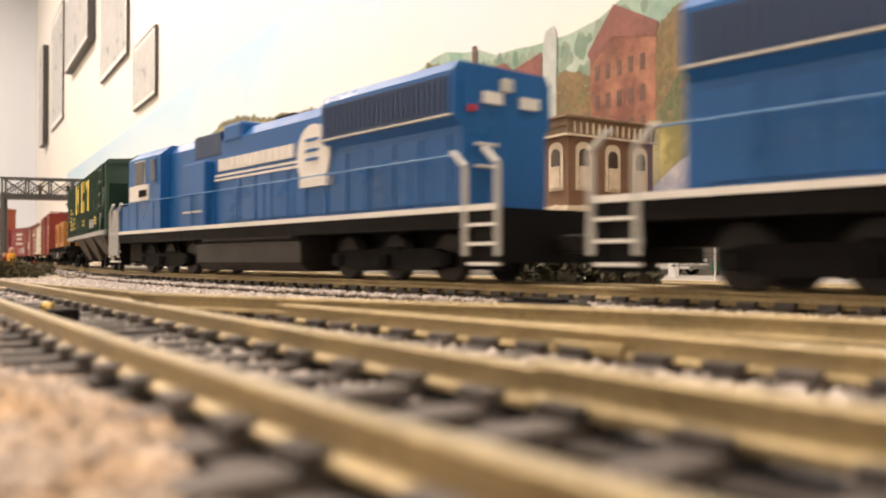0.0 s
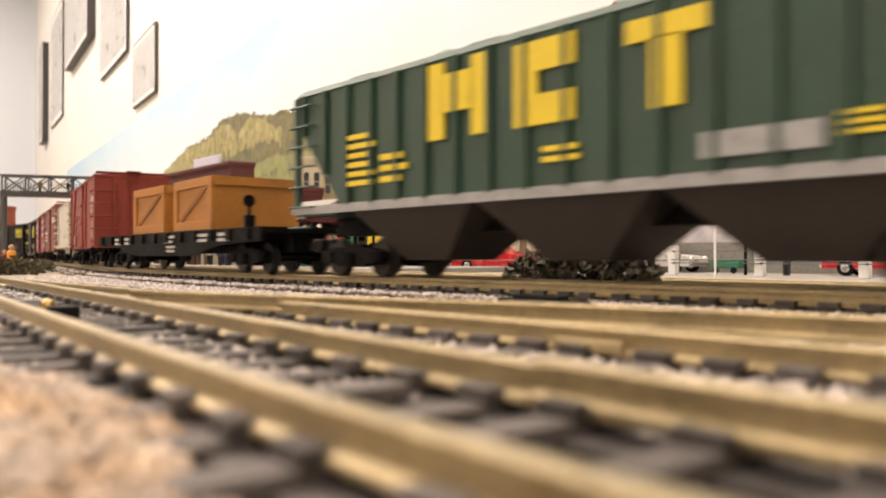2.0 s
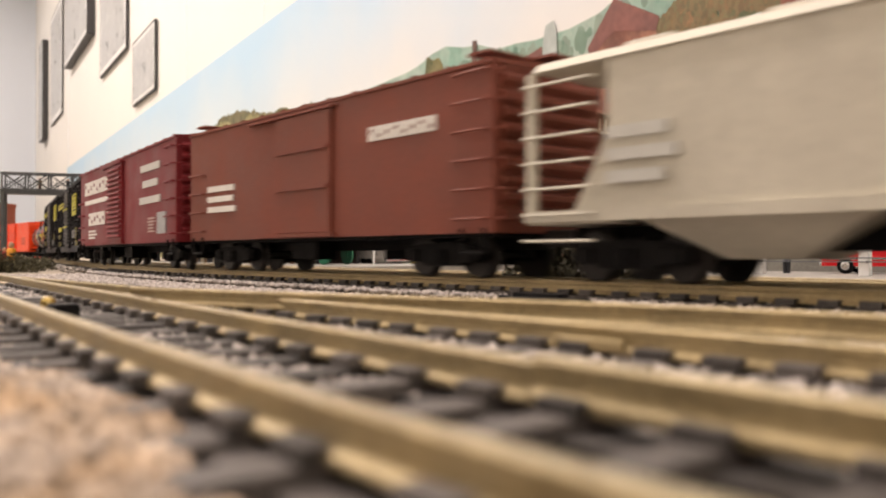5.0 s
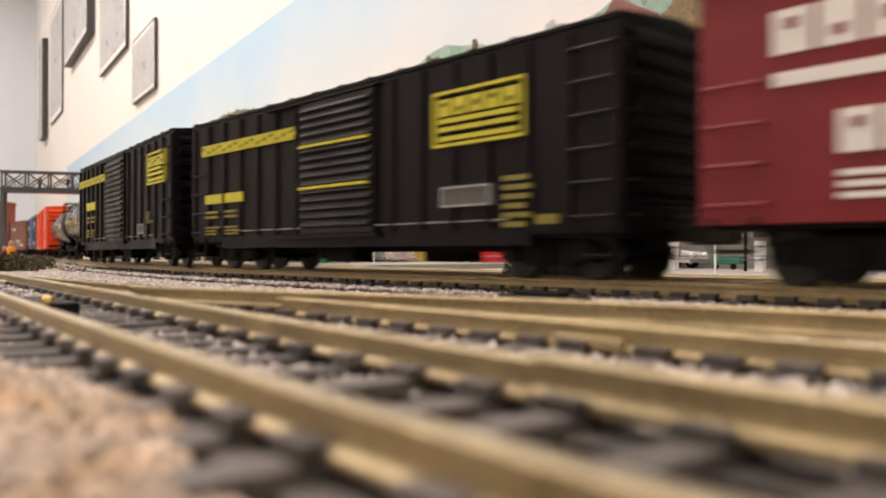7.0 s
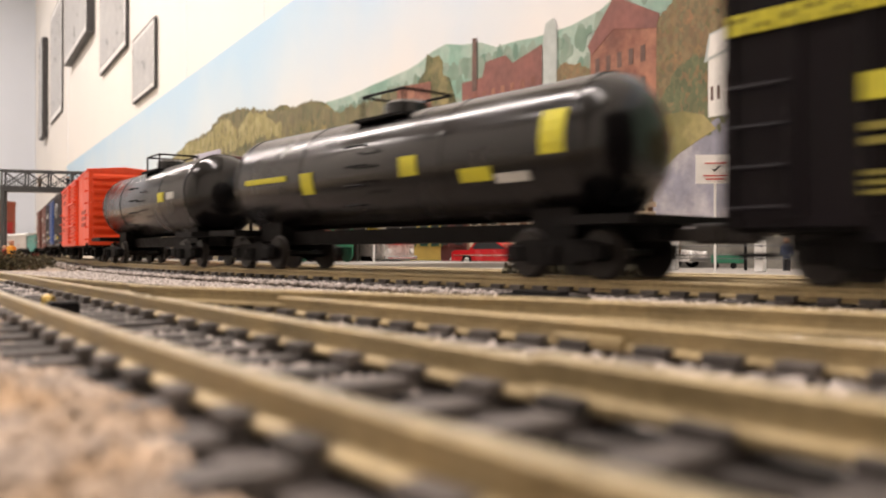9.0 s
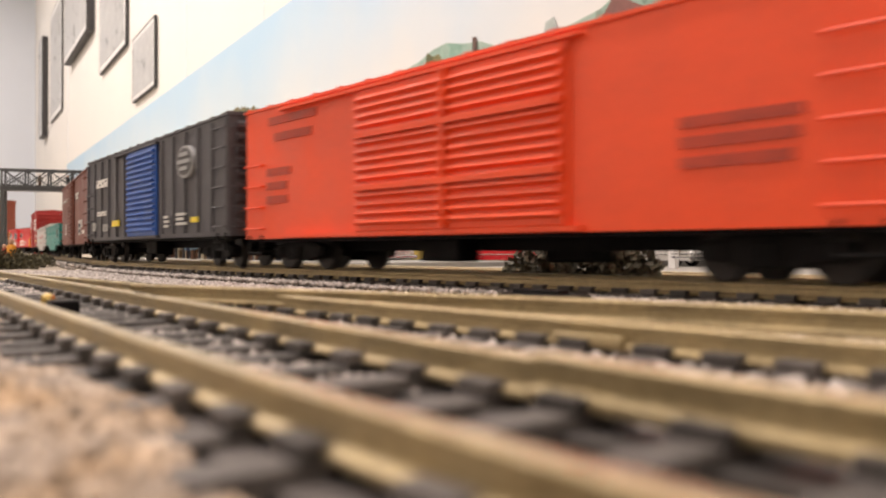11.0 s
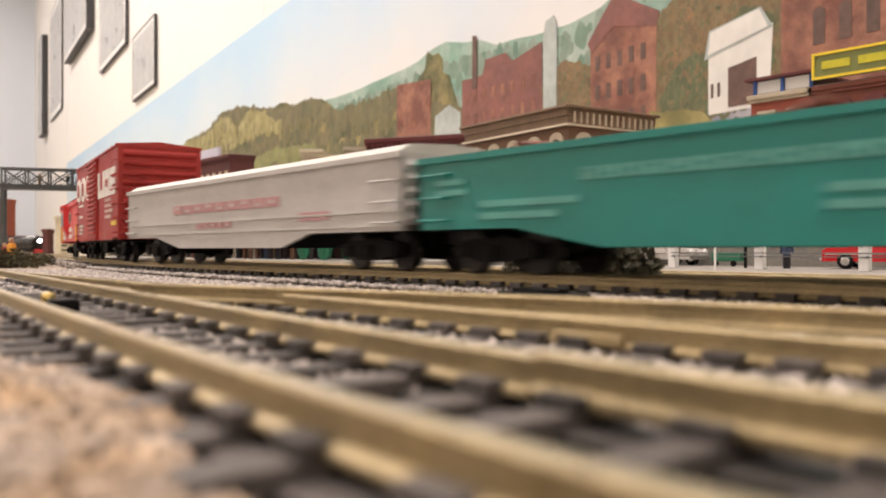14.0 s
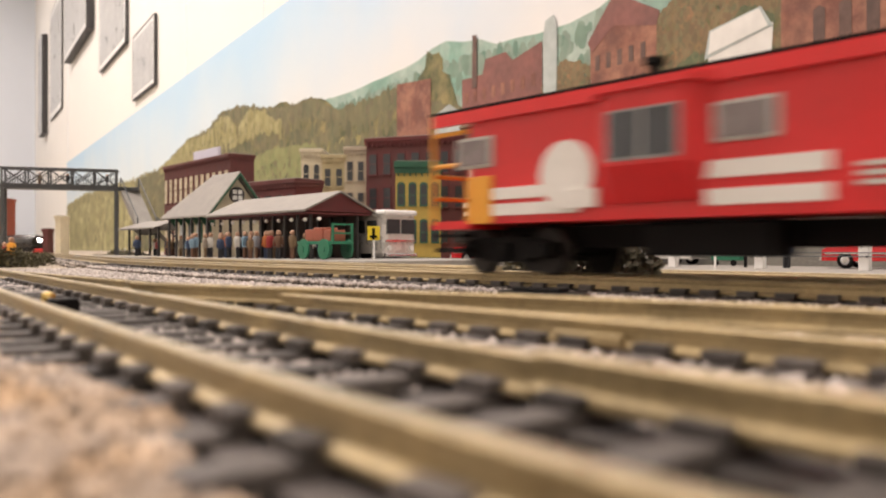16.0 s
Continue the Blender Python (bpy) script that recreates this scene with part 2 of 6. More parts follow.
def room():
    wall = solid("wall_north", Shape().box(S0, S1, 0, .12, -1.1, CEIL), WALLPAINT, "white painted wall behind the layout", "wall", kind="structure", at=WALLPOSE)
    seams = Shape()
    for s in (-7.05, -3.29, -2.36, -1.2):
        seams.box(s - .002, s + .002, -.002, .0, .69, CEIL)
    part("panel_joint", seams, GREYPAINT, wall)
    solid("wall_west", Shape().box(S0 - .12, S0, -ROOM, .12, -1.1, CEIL), GREYPAINT, "pale grey painted end wall", "wall", kind="structure", at=WALLPOSE)
    solid("wall_east", Shape().box(S1, S1 + .12, -ROOM, .12, -1.1, CEIL), WALLPAINT, "white painted wall", "wall", kind="structure", at=WALLPOSE)
    solid("wall_south", Shape().box(S0, S1, -ROOM - .12, -ROOM, -1.1, CEIL), WALLPAINT, "white painted wall", "wall", kind="structure", at=WALLPOSE)
    solid("ceiling", Shape().box(S0, S1, -ROOM, 0, CEIL, CEIL + .1), CEILPAINT, "white ceiling", "ceiling", kind="structure", at=WALLPOSE)
    solid("floor", Shape().box(S0, S1, -ROOM, 0, -1.2, -1.1), CARPET, "brown vinyl floor", "floor", kind="structure", at=WALLPOSE)
    for x, y in LAMPS:
        lamp = thing("ceiling_light", "fluorescent ceiling light in a white housing", "ceiling light", "ceiling lights", at=pose(x, y, CEIL))
        part("housing", Shape().box(-.64, .64, -.3, .3, -.07, 0, .01), CEILPAINT, lamp)
        ceiling_lamp(x, y)


room()


# ---- picture frames on the wall
def picture(s0, s1, z0, z1, bar=.011, deep=.03):
    ob = thing("picture_frame", "dark framed print hung on the white wall", "picture", "framed pictures", at=WALLPOSE @ Matrix.Translation((s0, -.004, z0)))
    w, h = s1 - s0, z1 - z0
    for q in ((0, w, 0, bar), (0, w, h - bar, h), (0, bar, bar, h - bar), (w - bar, w, bar, h - bar)):
        part("frame_bar", Shape().box(q[0], q[1], -deep, 0, q[2], q[3], .003), FRAMEM, ob)
    part("mat_board", Shape().box(bar, w - bar, -deep + .001, -.002, bar, h - bar), LABELW, ob)
    m = .05 * min(w, h)
    part("print", Shape().box(bar + m, w - bar - m, -deep - .0005, -deep + .002, bar + m, h - bar - m), PHOTO, ob)


picture(-4.31, -3.80, .742, 1.062, deep=.014)
picture(-5.35, -4.49, 1.075, 1.62, deep=.016)
picture(-6.84, -5.66, 1.42, 1.98, deep=.05)
picture(-8.22, -7.36, 1.165, 2.14, deep=.012)
picture(-8.93, -8.58, 1.1, 2.04, deep=.05)


# ---- mural: one painting on the wall, its shapes laid on in coats
def paint(name, color, var=.3, scale=9.0, fine=45.0):
    return mat(name, color, .75, var=var, scale=scale, fine=fine)


def coat(name, pts, depth, material, parent, rough=0.0, step=.03, seed=1):
    """A flat painted area with a ragged upper outline."""
    rnd = random.Random(seed)
    out = []
    n = len(pts)
    for i in range(n):
        a, b = Vector(pts[i]), Vector(pts[(i + 1) % n])
        k = max(1, int((b - a).length / step)) if rough else 1
        for j in range(k):
            p = a.lerp(b, j / k)
            if rough and j:
                p += Vector((rnd.uniform(-1, 1), rnd.uniform(-1, 1))) * rough
            out.append((p.x, p.y))
    depth *= .35
    sh = Shape().prism(out, -depth - .0003, -depth, "y")
    return part(name, sh, material, parent)


def sky_paint():
    m = paint("mural_sky", (.62, .72, .80), .06, 2, 12)
    n, l = m.node_tree.nodes, m.node_tree.links
    p = n["Principled BSDF"]
    tc = n.new("ShaderNodeTexCoord")
    sep = n.new("ShaderNodeSeparateXYZ")
    l.new(tc.outputs["Object"], sep.inputs[0])
    cloud = n.new("ShaderNodeTexNoise")
    cloud.inputs["Scale"].default_value, cloud.inputs["Detail"].default_value = 2.2, 4
    l.new(tc.outputs["Object"], cloud.inputs["Vector"])
    mul = n.new("ShaderNodeMath")
    mul.operation = "MULTIPLY_ADD"
    mul.inputs[1].default_value, mul.inputs[2].default_value = .42, -.05
    l.new(cloud.outputs["Fac"], mul.inputs[0])
    add = n.new("ShaderNodeMath")
    add.operation = "ADD"
    l.new(sep.outputs["Z"], add.inputs[0])
    l.new(mul.outputs[0], add.inputs[1])
    ramp = n.new("ShaderNodeValToRGB")
    ramp.color_ramp.elements[0].position, ramp.color_ramp.elements[0].color = .42, (.80, .72, .64, 1)
    ramp.color_ramp.elements[1].position, ramp.color_ramp.elements[1].color = .86, (.42, .62, .80, 1)
    l.new(add.outputs[0], ramp.inputs["Fac"])
    cool = n.new("ShaderNodeValToRGB")
    cool.color_ramp.elements[0].position, cool.color_ramp.elements[0].color = .40, (.70, .735, .72, 1)
    cool.color_ramp.elements[1].position, cool.color_ramp.elements[1].color = .86, (.45, .63, .77, 1)
    l.new(add.outputs[0], cool.inputs["Fac"])
    along = n.new("ShaderNodeMapRange")
    along.inputs["From Min"].default_value, along.inputs["From Max"].default_value = -2.6, -1.2
    l.new(sep.outputs["X"], along.inputs["Value"])
    blend = n.new("ShaderNodeMix")
    blend.data_type = "RGBA"
    l.new(along.outputs["Result"], blend.inputs["Factor"])
    l.new(cool.outputs["Color"], blend.inputs["A"])
    l.new(ramp.outputs["Color"], blend.inputs["B"])
    l.new(blend.outputs["Result"], p.inputs["Base Color"])
    return m


def strokes(name, outline, depth, palette, parent, n, size, seed, floor=.02):
    """Brushed-on foliage: many small ragged dabs below an outline of (s, height)."""
    rs = random.Random(seed)
    m = bpy.data.materials.new(name)
    m.use_nodes = True
    nd, lk = m.node_tree.nodes, m.node_tree.links
    geo, ramp, tc, no, mix = (nd.new(k) for k in ("ShaderNodeNewGeometry", "ShaderNodeValToRGB", "ShaderNodeTexCoord", "ShaderNodeTexNoise", "ShaderNodeMix"))
    ramp.color_ramp.interpolation = "LINEAR"
    while len(ramp.color_ramp.elements) < len(palette):
        ramp.color_ramp.elements.new(.5)
    for k, c in enumerate(palette):
        ramp.color_ramp.elements[k].position, ramp.color_ramp.elements[k].color = k / (len(palette) - 1), (*c, 1)
    lk.new(geo.outputs["Random Per Island"], ramp.inputs["Fac"])
    no.inputs["Scale"].default_value, no.inputs["Detail"].default_value = 26, 5
    lk.new(tc.outputs["Object"], no.inputs["Vector"])
    mix.data_type, mix.blend_type = "RGBA", "MULTIPLY"
    mix.inputs["Factor"].default_value = .55
    lk.new(ramp.outputs["Color"], mix.inputs["A"])
    lk.new(no.outputs["Fac"], mix.inputs["B"])
    p = nd["Principled BSDF"]
    p.inputs["Roughness"].default_value = .8
    lk.new(mix.outputs["Result"], p.inputs["Base Color"])
    xs, zs = [q[0] for q in outline], [q[1] for q in outline]
    sh = Shape()
    for i in range(n):
        x = rs.uniform(xs[0], xs[-1])
        top = float(np.interp(x, xs, zs))
        r = size * rs.uniform(.45, 1.15)
        z = rs.uniform(floor, max(floor + .01, top - r * .6)) if i % 3 else top - r * rs.uniform(.3, 1.0)
        d = .35 * (depth + rs.uniform(0, .0010)) + .0003
        k = 9
        tall = rs.uniform(.8, 1.25)
        ring = [(x + r * .75 * rs.uniform(.65, 1.1) * math.cos(2 * math.pi * j / k), -d, z + r * tall * rs.uniform(.65, 1.1) * math.sin(2 * math.pi * j / k)) for j in range(k)]
        sh.add(ring, [tuple(range(k))])
    me = bpy.data.meshes.new(name)
    me.from_pydata(sh.v, [], sh.f)
    me.materials.append(m)
    ob = new(name, me)
    ob.parent = parent
    return tagged(ob, kind="stuff")


def mural():
    ob = tagged(solid("mural", Shape().box(-7.12, 1.6, -.0010, -.0002, -.004, .69), sky_paint(), "painted landscape mural of hills and a mill town under a pale sky", "mural", kind="structure", at=WALLPOSE))
    far = two_tone("mural_far_hill", (.20, .34, .27), (.38, .46, .40), 6)
    tree = two_tone("mural_woods", (.075, .085, .035), (.27, .22, .09), 11)
    yel = two_tone("mural_yellow_wood", (.19, .17, .06), (.46, .38, .16), 9)
    gold = two_tone("mural_golden_slope", (.30, .28, .12), (.50, .44, .22), 5)
    rust = two_tone("mural_autumn_trees", (.13, .12, .05), (.30, .165, .08), 20)
    brick = two_tone("mural_brick", (.17, .065, .045), (.33, .15, .095), 16)
    brick2 = paint("mural_brick_shade", (.21, .085, .07), .3, 15, 80)
    dark = paint("mural_window", (.12, .07, .055), .4, 30, 90)
    whit = paint("mural_whitewash", (.68, .66, .62), .12, 12, 60)
    grey = two_tone("mural_grey_road", (.24, .24, .29), (.42, .40, .42), 14)
    pale = paint("mural_pale_stone", (.40, .44, .42), .25, 12, 60)
    coat("painted_far_hills", [(-3.3, 0), (-3.3, .40), (-2.2, .36), (-1.88, .376), (-1.685, .371), (-1.47, .376), (-1.315, .396), (-1.2, .374), (-1.15, .355), (-1.04, .347), (-.956, .345), (-.89, .352), (-.84, .37), (-.6, .42), (1.6, .40), (1.6, 0)], .003, far, ob, .004, .05, 2)
    coat("painted_golden_slope", [(-7.12, -.02), (-7.12, .345), (-6.1, .375), (-4.9, .36), (-3.68, .34), (-3.3, .2), (-3.2, 0)], .0044, gold, ob, .018, .05, 3)
    coat("painted_woods", [(-4.4, 0), (-4.3, .34), (-3.68, .364), (-3.285, .43), (-2.95, .44), (-2.81, .47), (-2.56, .456), (-2.29, .41), (-2.11, .39), (-1.99, .394), (-1.81, .332), (-1.655, .335), (-1.52, .345), (-1.47, .30), (-1.3, .26), (-1.2, .25), (-1.0, .25), (-.9, .2), (.2, .18), (.2, 0)], .0058, tree, ob, .017, .05, 4)
    coat("painted_pine", [(-1.50, .22), (-1.46, .30), (-1.42, .345), (-1.385, .392), (-1.34, .38), (-1.30, .33), (-1.27, .26), (-1.25, .2)], .0058, tree, ob, .012, .02, 5)
    WOODS = [(-4.3, .33), (-3.68, .355), (-3.285, .42), (-2.95, .43), (-2.81, .465), (-2.56, .452), (-2.29, .405), (-2.11, .385), (-1.99, .39), (-1.81, .33), (-1.655, .33), (-1.52, .335), (-1.3, .26), (-1.0, .25), (-.9, .2)]
    OLIVE = [(.15, .145, .075), (.21, .195, .10), (.26, .225, .115), (.20, .17, .095), (.235, .215, .105), (.17, .175, .09)]
    FALL = [(.20, .165, .085), (.32, .20, .10), (.25, .22, .11), (.30, .215, .11), (.24, .16, .085), (.185, .185, .095)]
    coat("painted_yellow_trees", [(-3.25, .1), (-3.05, .36), (-2.93, .43), (-2.78, .44), (-2.66, .36), (-2.55, .1)], .0072, yel, ob, .02, .04, 6)
    coat("painted_yellow_trees", [(-2.05, .08), (-2.0, .24), (-1.86, .27), (-1.66, .25), (-1.55, .08)], .0072, yel, ob, .015, .04, 7)
    coat("painted_autumn_trees", [(-1.02, .1), (-1.0, .27), (-.97, .29), (-.93, .285), (-.90, .22), (-.9, .1)], .0072, rust, ob, .008, .02, 8)
    coat("painted_autumn_trees", [(-.79, .12), (-.78, .30), (-.74, .33), (-.70, .325), (-.67, .28), (-.66, .12)], .0072, rust, ob, .01, .02, 9)
    coat("painted_green_trees", [(-.71, .1), (-.70, .22), (-.67, .30), (-.63, .31), (-.59, .28), (-.57, .1)], .0065, tree, ob, .01, .02, 10)
    strokes("painted_foliage", WOODS, .0074, OLIVE, ob, 5200, .021, 31)
    strokes("painted_hill_foliage", [(-3.2, .36), (-2.2, .34), (-1.5, .35), (-1.2, .35), (-.95, .33), (-.8, .35)], .0036, [(.17, .30, .23), (.26, .38, .29), (.34, .43, .35), (.22, .33, .24)], ob, 900, .018, 32, .2)
    strokes("painted_slope_foliage", [(-7.1, .34), (-6.1, .37), (-4.9, .355), (-4.0, .35), (-3.4, .34)], .0052, [(.34, .31, .14), (.48, .42, .20), (.28, .26, .12), (.42, .37, .19)], ob, 1300, .035, 33)
    strokes("painted_autumn_foliage", [(-1.02, .26), (-.97, .29), (-.91, .27)], .0078, FALL, ob, 900, .0062, 34, .12)
    strokes("painted_autumn_foliage", [(-.79, .30), (-.74, .33), (-.66, .31), (-.58, .29)], .0074, FALL, ob, 2600, .0062, 35, .15)
    strokes("painted_green_foliage", [(-.77, .20), (-.745, .235), (-.715, .25), (-.69, .24), (-.665, .27), (-.64, .29), (-.60, .27)], .0080, [(.12, .145, .075), (.16, .18, .09), (.20, .20, .10)], ob, 700, .0062, 39, .15)
    YEL = [(.34, .30, .12), (.44, .39, .17), (.50, .44, .22), (.38, .33, .13), (.29, .27, .12)]
    strokes("painted_yellow_foliage", [(-3.741, 0.357), (-3.476, 0.393), (-3.243, 0.426), (-2.997, 0.418), (-2.782, 0.454), (-2.671, 0.432), (-2.622, 0.374)], .0090, YEL, ob, 620, .018, 36, .345)
    strokes("painted_yellow_foliage", [(-2.591, 0.397), (-2.504, 0.434), (-2.344, 0.408), (-2.256, 0.371), (-2.2, 0.332)], .0090, YEL, ob, 300, .016, 37, .35)
    strokes("painted_meadow_foliage", [(-2.504, 0.272), (-2.295, 0.289), (-2.112, 0.28), (-1.953, 0.268)], .0092, [(.26, .29, .11), (.33, .34, .14), (.30, .28, .12)], ob, 900, .015, 38, .12)
    coat("painted_road", [(-.80, 0), (-.79, .10), (-.72, .15), (-.66, .175), (-.62, .175), (-.60, 0)], .0086, grey, ob, .004, .03, 11)
    coat("painted_meadow", [(-.80, .09), (-.79, .19), (-.70, .175), (-.68, .155), (-.74, .13)], .0095, yel, ob, .006, .03, 12)
    coat("painted_mill", [(-.908, .10), (-.908, .31), (-.858, .36), (-.778, .315), (-.78, .10)], .0086, brick, ob)
    coat("painted_mill_roof", [(-.914, .305), (-.858, .364), (-.772, .318), (-.778, .300), (-.858, .318), (-.905, .29)], .0098, brick2, ob)
    for r in range(4):
        for c in range(5):
            s, z = -.897 + c * .0225, .135 + r * .042
            coat("painted_window", [(s, z), (s, z + .022), (s + .009, z + .022), (s + .009, z)], .0098, dark, ob)
    coat("painted_white_house", [(-.692, .17), (-.692, .245), (-.60, .262), (-.605, .17)], .0098, whit, ob)
    coat("painted_house_roof", [(-.698, .238), (-.69, .272), (-.616, .284), (-.600, .258)], .011, pale, ob)
    coat("painted_house_roof", [(-.692, .243), (-.688, .27), (-.618, .282), (-.606, .259)], .0122, whit, ob)
    coat("painted_barn_door", [(-.662, .175), (-.662, .222), (-.622, .228), (-.622, .175)], .011, dark, ob)
    for s in (-.688, -.678):
        coat("painted_window", [(s, .19), (s, .207), (s + .004, .207), (s + .004, .19)], .011, dark, ob)
    coat("painted_warehouse", [(-.59, .10), (-.59, .30), (-.2, .30), (-.2, .10)], .0086, brick, ob)
    for c in range(10):
        s = -.55 + c * .03
        coat("painted_window", [(s, .225), (s, .262), (s + .007, .266), (s + .014, .262), (s + .014, .225)], .0098, dark, ob)
    coat("painted_factory", [(-1.256, .15), (-1.256, .312), (-1.19, .31), (-1.18, .335), (-1.12, .335), (-1.10, .318), (-1.021, .332), (-1.021, .15)], .0086, brick2, ob)
    for r in range(2):
        for c in range(8):
            s, z = -1.245 + c * .028, .225 + r * .04
            coat("painted_window", [(s, z), (s, z + .02), (s + .01, z + .02), (s + .01, z)], .0098, brick, ob)
    coat("painted_brick_house", [(-1.508, .15), (-1.508, .347), (-1.368, .335), (-1.368, .15)], .0098, brick, ob)
    coat("painted_stone_house", [(-1.36, .15), (-1.35, .26), (-1.30, .275), (-1.26, .255), (-1.26, .15)], .0110, pale, ob)
    coat("painted_chimney", [(-1.222, .29), (-1.220, .385), (-1.207, .383), (-1.206, .29)], .011, dark, ob)
    coat("painted_water_tower", [(-1.018, .2), (-1.018, .34), (-1.012, .362), (-.992, .366), (-.984, .345), (-.986, .2)], .0098, pale, ob)


mural()

# ---- ground, platform and tracks
GZ = -.0058


def ground():
    xs = np.concatenate([np.linspace(-9.5, -1.3, 50), np.linspace(-1.26, .35, 150), np.linspace(.4, 2.2, 20)])
    ys = np.concatenate([np.linspace(-.12, .25, 60), np.linspace(.27, .6, 20), np.linspace(.65, 1.0, 10)])
    v, f = [], []
    for x in xs:
        top = (WALL - .02 - NW.x * x) / NW.y
        for k, y in enumerate(ys):
            yy = min(y, top) if x > -1.3 else -.12 + (top + .12) * k / (len(ys) - 1)
            z = GZ + .0009 * noise.noise((x * 60, yy * 60, 0)) + .0005 * noise.noise((x * 260, yy * 260, 3))
            v.append((x, yy, z))
    m = len(ys)
    for i in range(len(xs) - 1):
        for j in range(m - 1):
            f.append((i * m + j, (i + 1) * m + j, (i + 1) * m + j + 1, i * m + j + 1))
    sh = Shape()
    sh.v, sh.f = v, f
    ob = solid("ground", sh, GROUND, "sandy brown scenery ground of the model layout", "ground", kind="structure", smooth=True)
    part("fascia", Shape().box(-9.4, 2.2, -.135, -.12, -.16, GZ), ROOFGREY, ob, "grey layout edge board")


ground()


def track_line(pts, step=.006):
    """Points at even steps along a smooth line through the given places."""
    pts = np.array(pts, float)
    d = np.concatenate([[0], np.cumsum(np.linalg.norm(np.diff(pts, axis=0), axis=1))])
    u = np.arange(0, d[-1], step)
    line = np.stack([np.interp(u, d, pts[:, i]) for i in (0, 1)], 1)
    k = np.ones(9) / 9
    soft = np.stack([np.convolve(np.pad(line[:, i], 4, mode="reflect", reflect_type="odd"), k, "valid") for i in (0, 1)], 1)
    return soft


RAIL_SECTION = [(-.0011, 0), (.0011, 0), (.0011, .00035), (.0004, .0007), (.00038, .0016), (.00065, .0018), (.00068, .0023), (.0005, .0025), (-.0005, .0025), (-.00068, .0023), (-.00065, .0018), (-.00038, .0016), (-.0004, .0007), (-.0011, .00035)]


def rail(line, side, z, parent, label="", head=RAILTOP):
    t = np.gradient(line, axis=0)
    t /= np.linalg.norm(t, axis=1)[:, None]
    nrm = np.stack([-t[:, 1], t[:, 0]], 1)
    sh, n = Shape(), len(RAIL_SECTION)
    for p, q in zip(line, nrm):
        sh.v += [(p[0] + q[0] * (side + a), p[1] + q[1] * (side + a), z - .0025 + b) for a, b in RAIL_SECTION]
    for i in range(len(line) - 1):
        sh.f += [(i * n + j, i * n + (j + 1) % n, (i + 1) * n + (j + 1) % n, (i + 1) * n + j) for j in range(n)]
    sh.f += [tuple(range(n)), tuple(range(len(sh.v) - 1, len(sh.v) - n - 1, -1))]
    ob = part("rail", sh, RAIL, parent, label)
    ob.data.materials.append(head)
    for p in ob.data.polygons:
        if p.normal.z > .8 and p.center.z > z - .0003:
            p.material_index = 1
    return ob


TIE_MESH = Shape().box(-.0015, .0015, -.0152, .0152, -.0021, 0, .00025).mesh("tie", TIE)
SPIKE_MESH = Shape().box(-.0016, .0016, -.0022, -.0006, -.0004, .0006, .0001).box(-.0016, .0016, .0006, .0022, -.0004, .0006, .0001).mesh("tie_plate", TIE)


def track(name, pts, z, label, near=(-9, 9), sides=(.00825, -.00825), gap=.0066, head=RAILTOP):
    line = track_line(pts, .004)
    ob = thing(name, label, "railway track", "model tracks", "structure")
    for q in sides:
        rail(line, q, z, ob, "", head)
    rnd = random.Random(name + str(z))
    d = np.concatenate([[0], np.cumsum(np.linalg.norm(np.diff(line, axis=0), axis=1))])
    far = Shape()
    for u in np.arange(.002, d[-1], gap) + [rnd.uniform(-.12, .12) * gap for _ in np.arange(.002, d[-1], gap)]:
        x, y = (float(np.interp(u, d, line[:, i])) for i in (0, 1))
        x2, y2 = (float(np.interp(u + .002, d, line[:, i])) for i in (0, 1))
        a = math.degrees(math.atan2(y2 - y, x2 - x)) + rnd.uniform(-2, 2)
        if near[0] < x < near[1]:
            part("tie", TIE_MESH, TIE, ob, at=pose(x, y, z - .0025 - rnd.uniform(0, .0003), 0, 0, a))
            for s in (-.00825, .00825):
                r = radians(a)
                part("tie_plate", SPIKE_MESH, TIE, ob, at=pose(x - s * math.sin(r), y + s * math.cos(r), z - .0023, 0, 0, a))
        else:
            m = pose(x, y, z - .0025, 0, 0, a)
            far.add([m @ Vector(p) for p in [(i, j, k) for i in (-.0012, .0012) for j in (-.015, .015) for k in (-.002, 0)]], [(0, 1, 3, 2), (4, 6, 7, 5), (0, 4, 5, 1), (2, 3, 7, 6), (0, 2, 6, 4), (1, 5, 7, 3)])
    if far.v:
        tagged(part("far_ties", far, TIE, ob), kind="stuff")
    return ob


ZN = -.0011
MAIN_PTS = [(float(p[0]), float(p[1])) for p in WAY[::12] if p[0] > -4.6]
track("main_track", MAIN_PTS[::-1], 0, "nickel silver rails on dark ties carrying the moving train", (-.42, .06))
track("second_track", [(-.9, .305), (-.6, .245), (-.42, .21), (-.25, .19), (.5, .19)], -.0005, "nickel silver rails on dark ties beside the platform", (-.0, .0))
siding = track("siding_track", [(-.42, .0735), (-.24, .0708), (-.1, .0690), (.35, .0686)], ZN, "brown rails of a siding on dark ties in pale ballast", (-.26, .02), (-.00825,), head=RAIL)
rail(track_line([(-.138, .0512), (-.129, .0538), (-.104, .0612), (-.08, .0690), (-.066, .0735), (-.051, .0770), (-.03, .0796), (0, .0806), (.35, .0810)], .004), 0, -.0002, siding, "tan diverging rail", RAIL)
track("turnout_track", [(-.50, .076), (-.4, .0685), (-.3, .0575), (-.2, .0468), (-.145, .0409), (-.095, .0352), (-.06, .0313), (-.043, .0297), (-.022, .0277), (-.005, .0272), (.2, .0272)], ZN, "tan rails of a turnout branch on dark ties", (-.26, .03), gap=.0084)


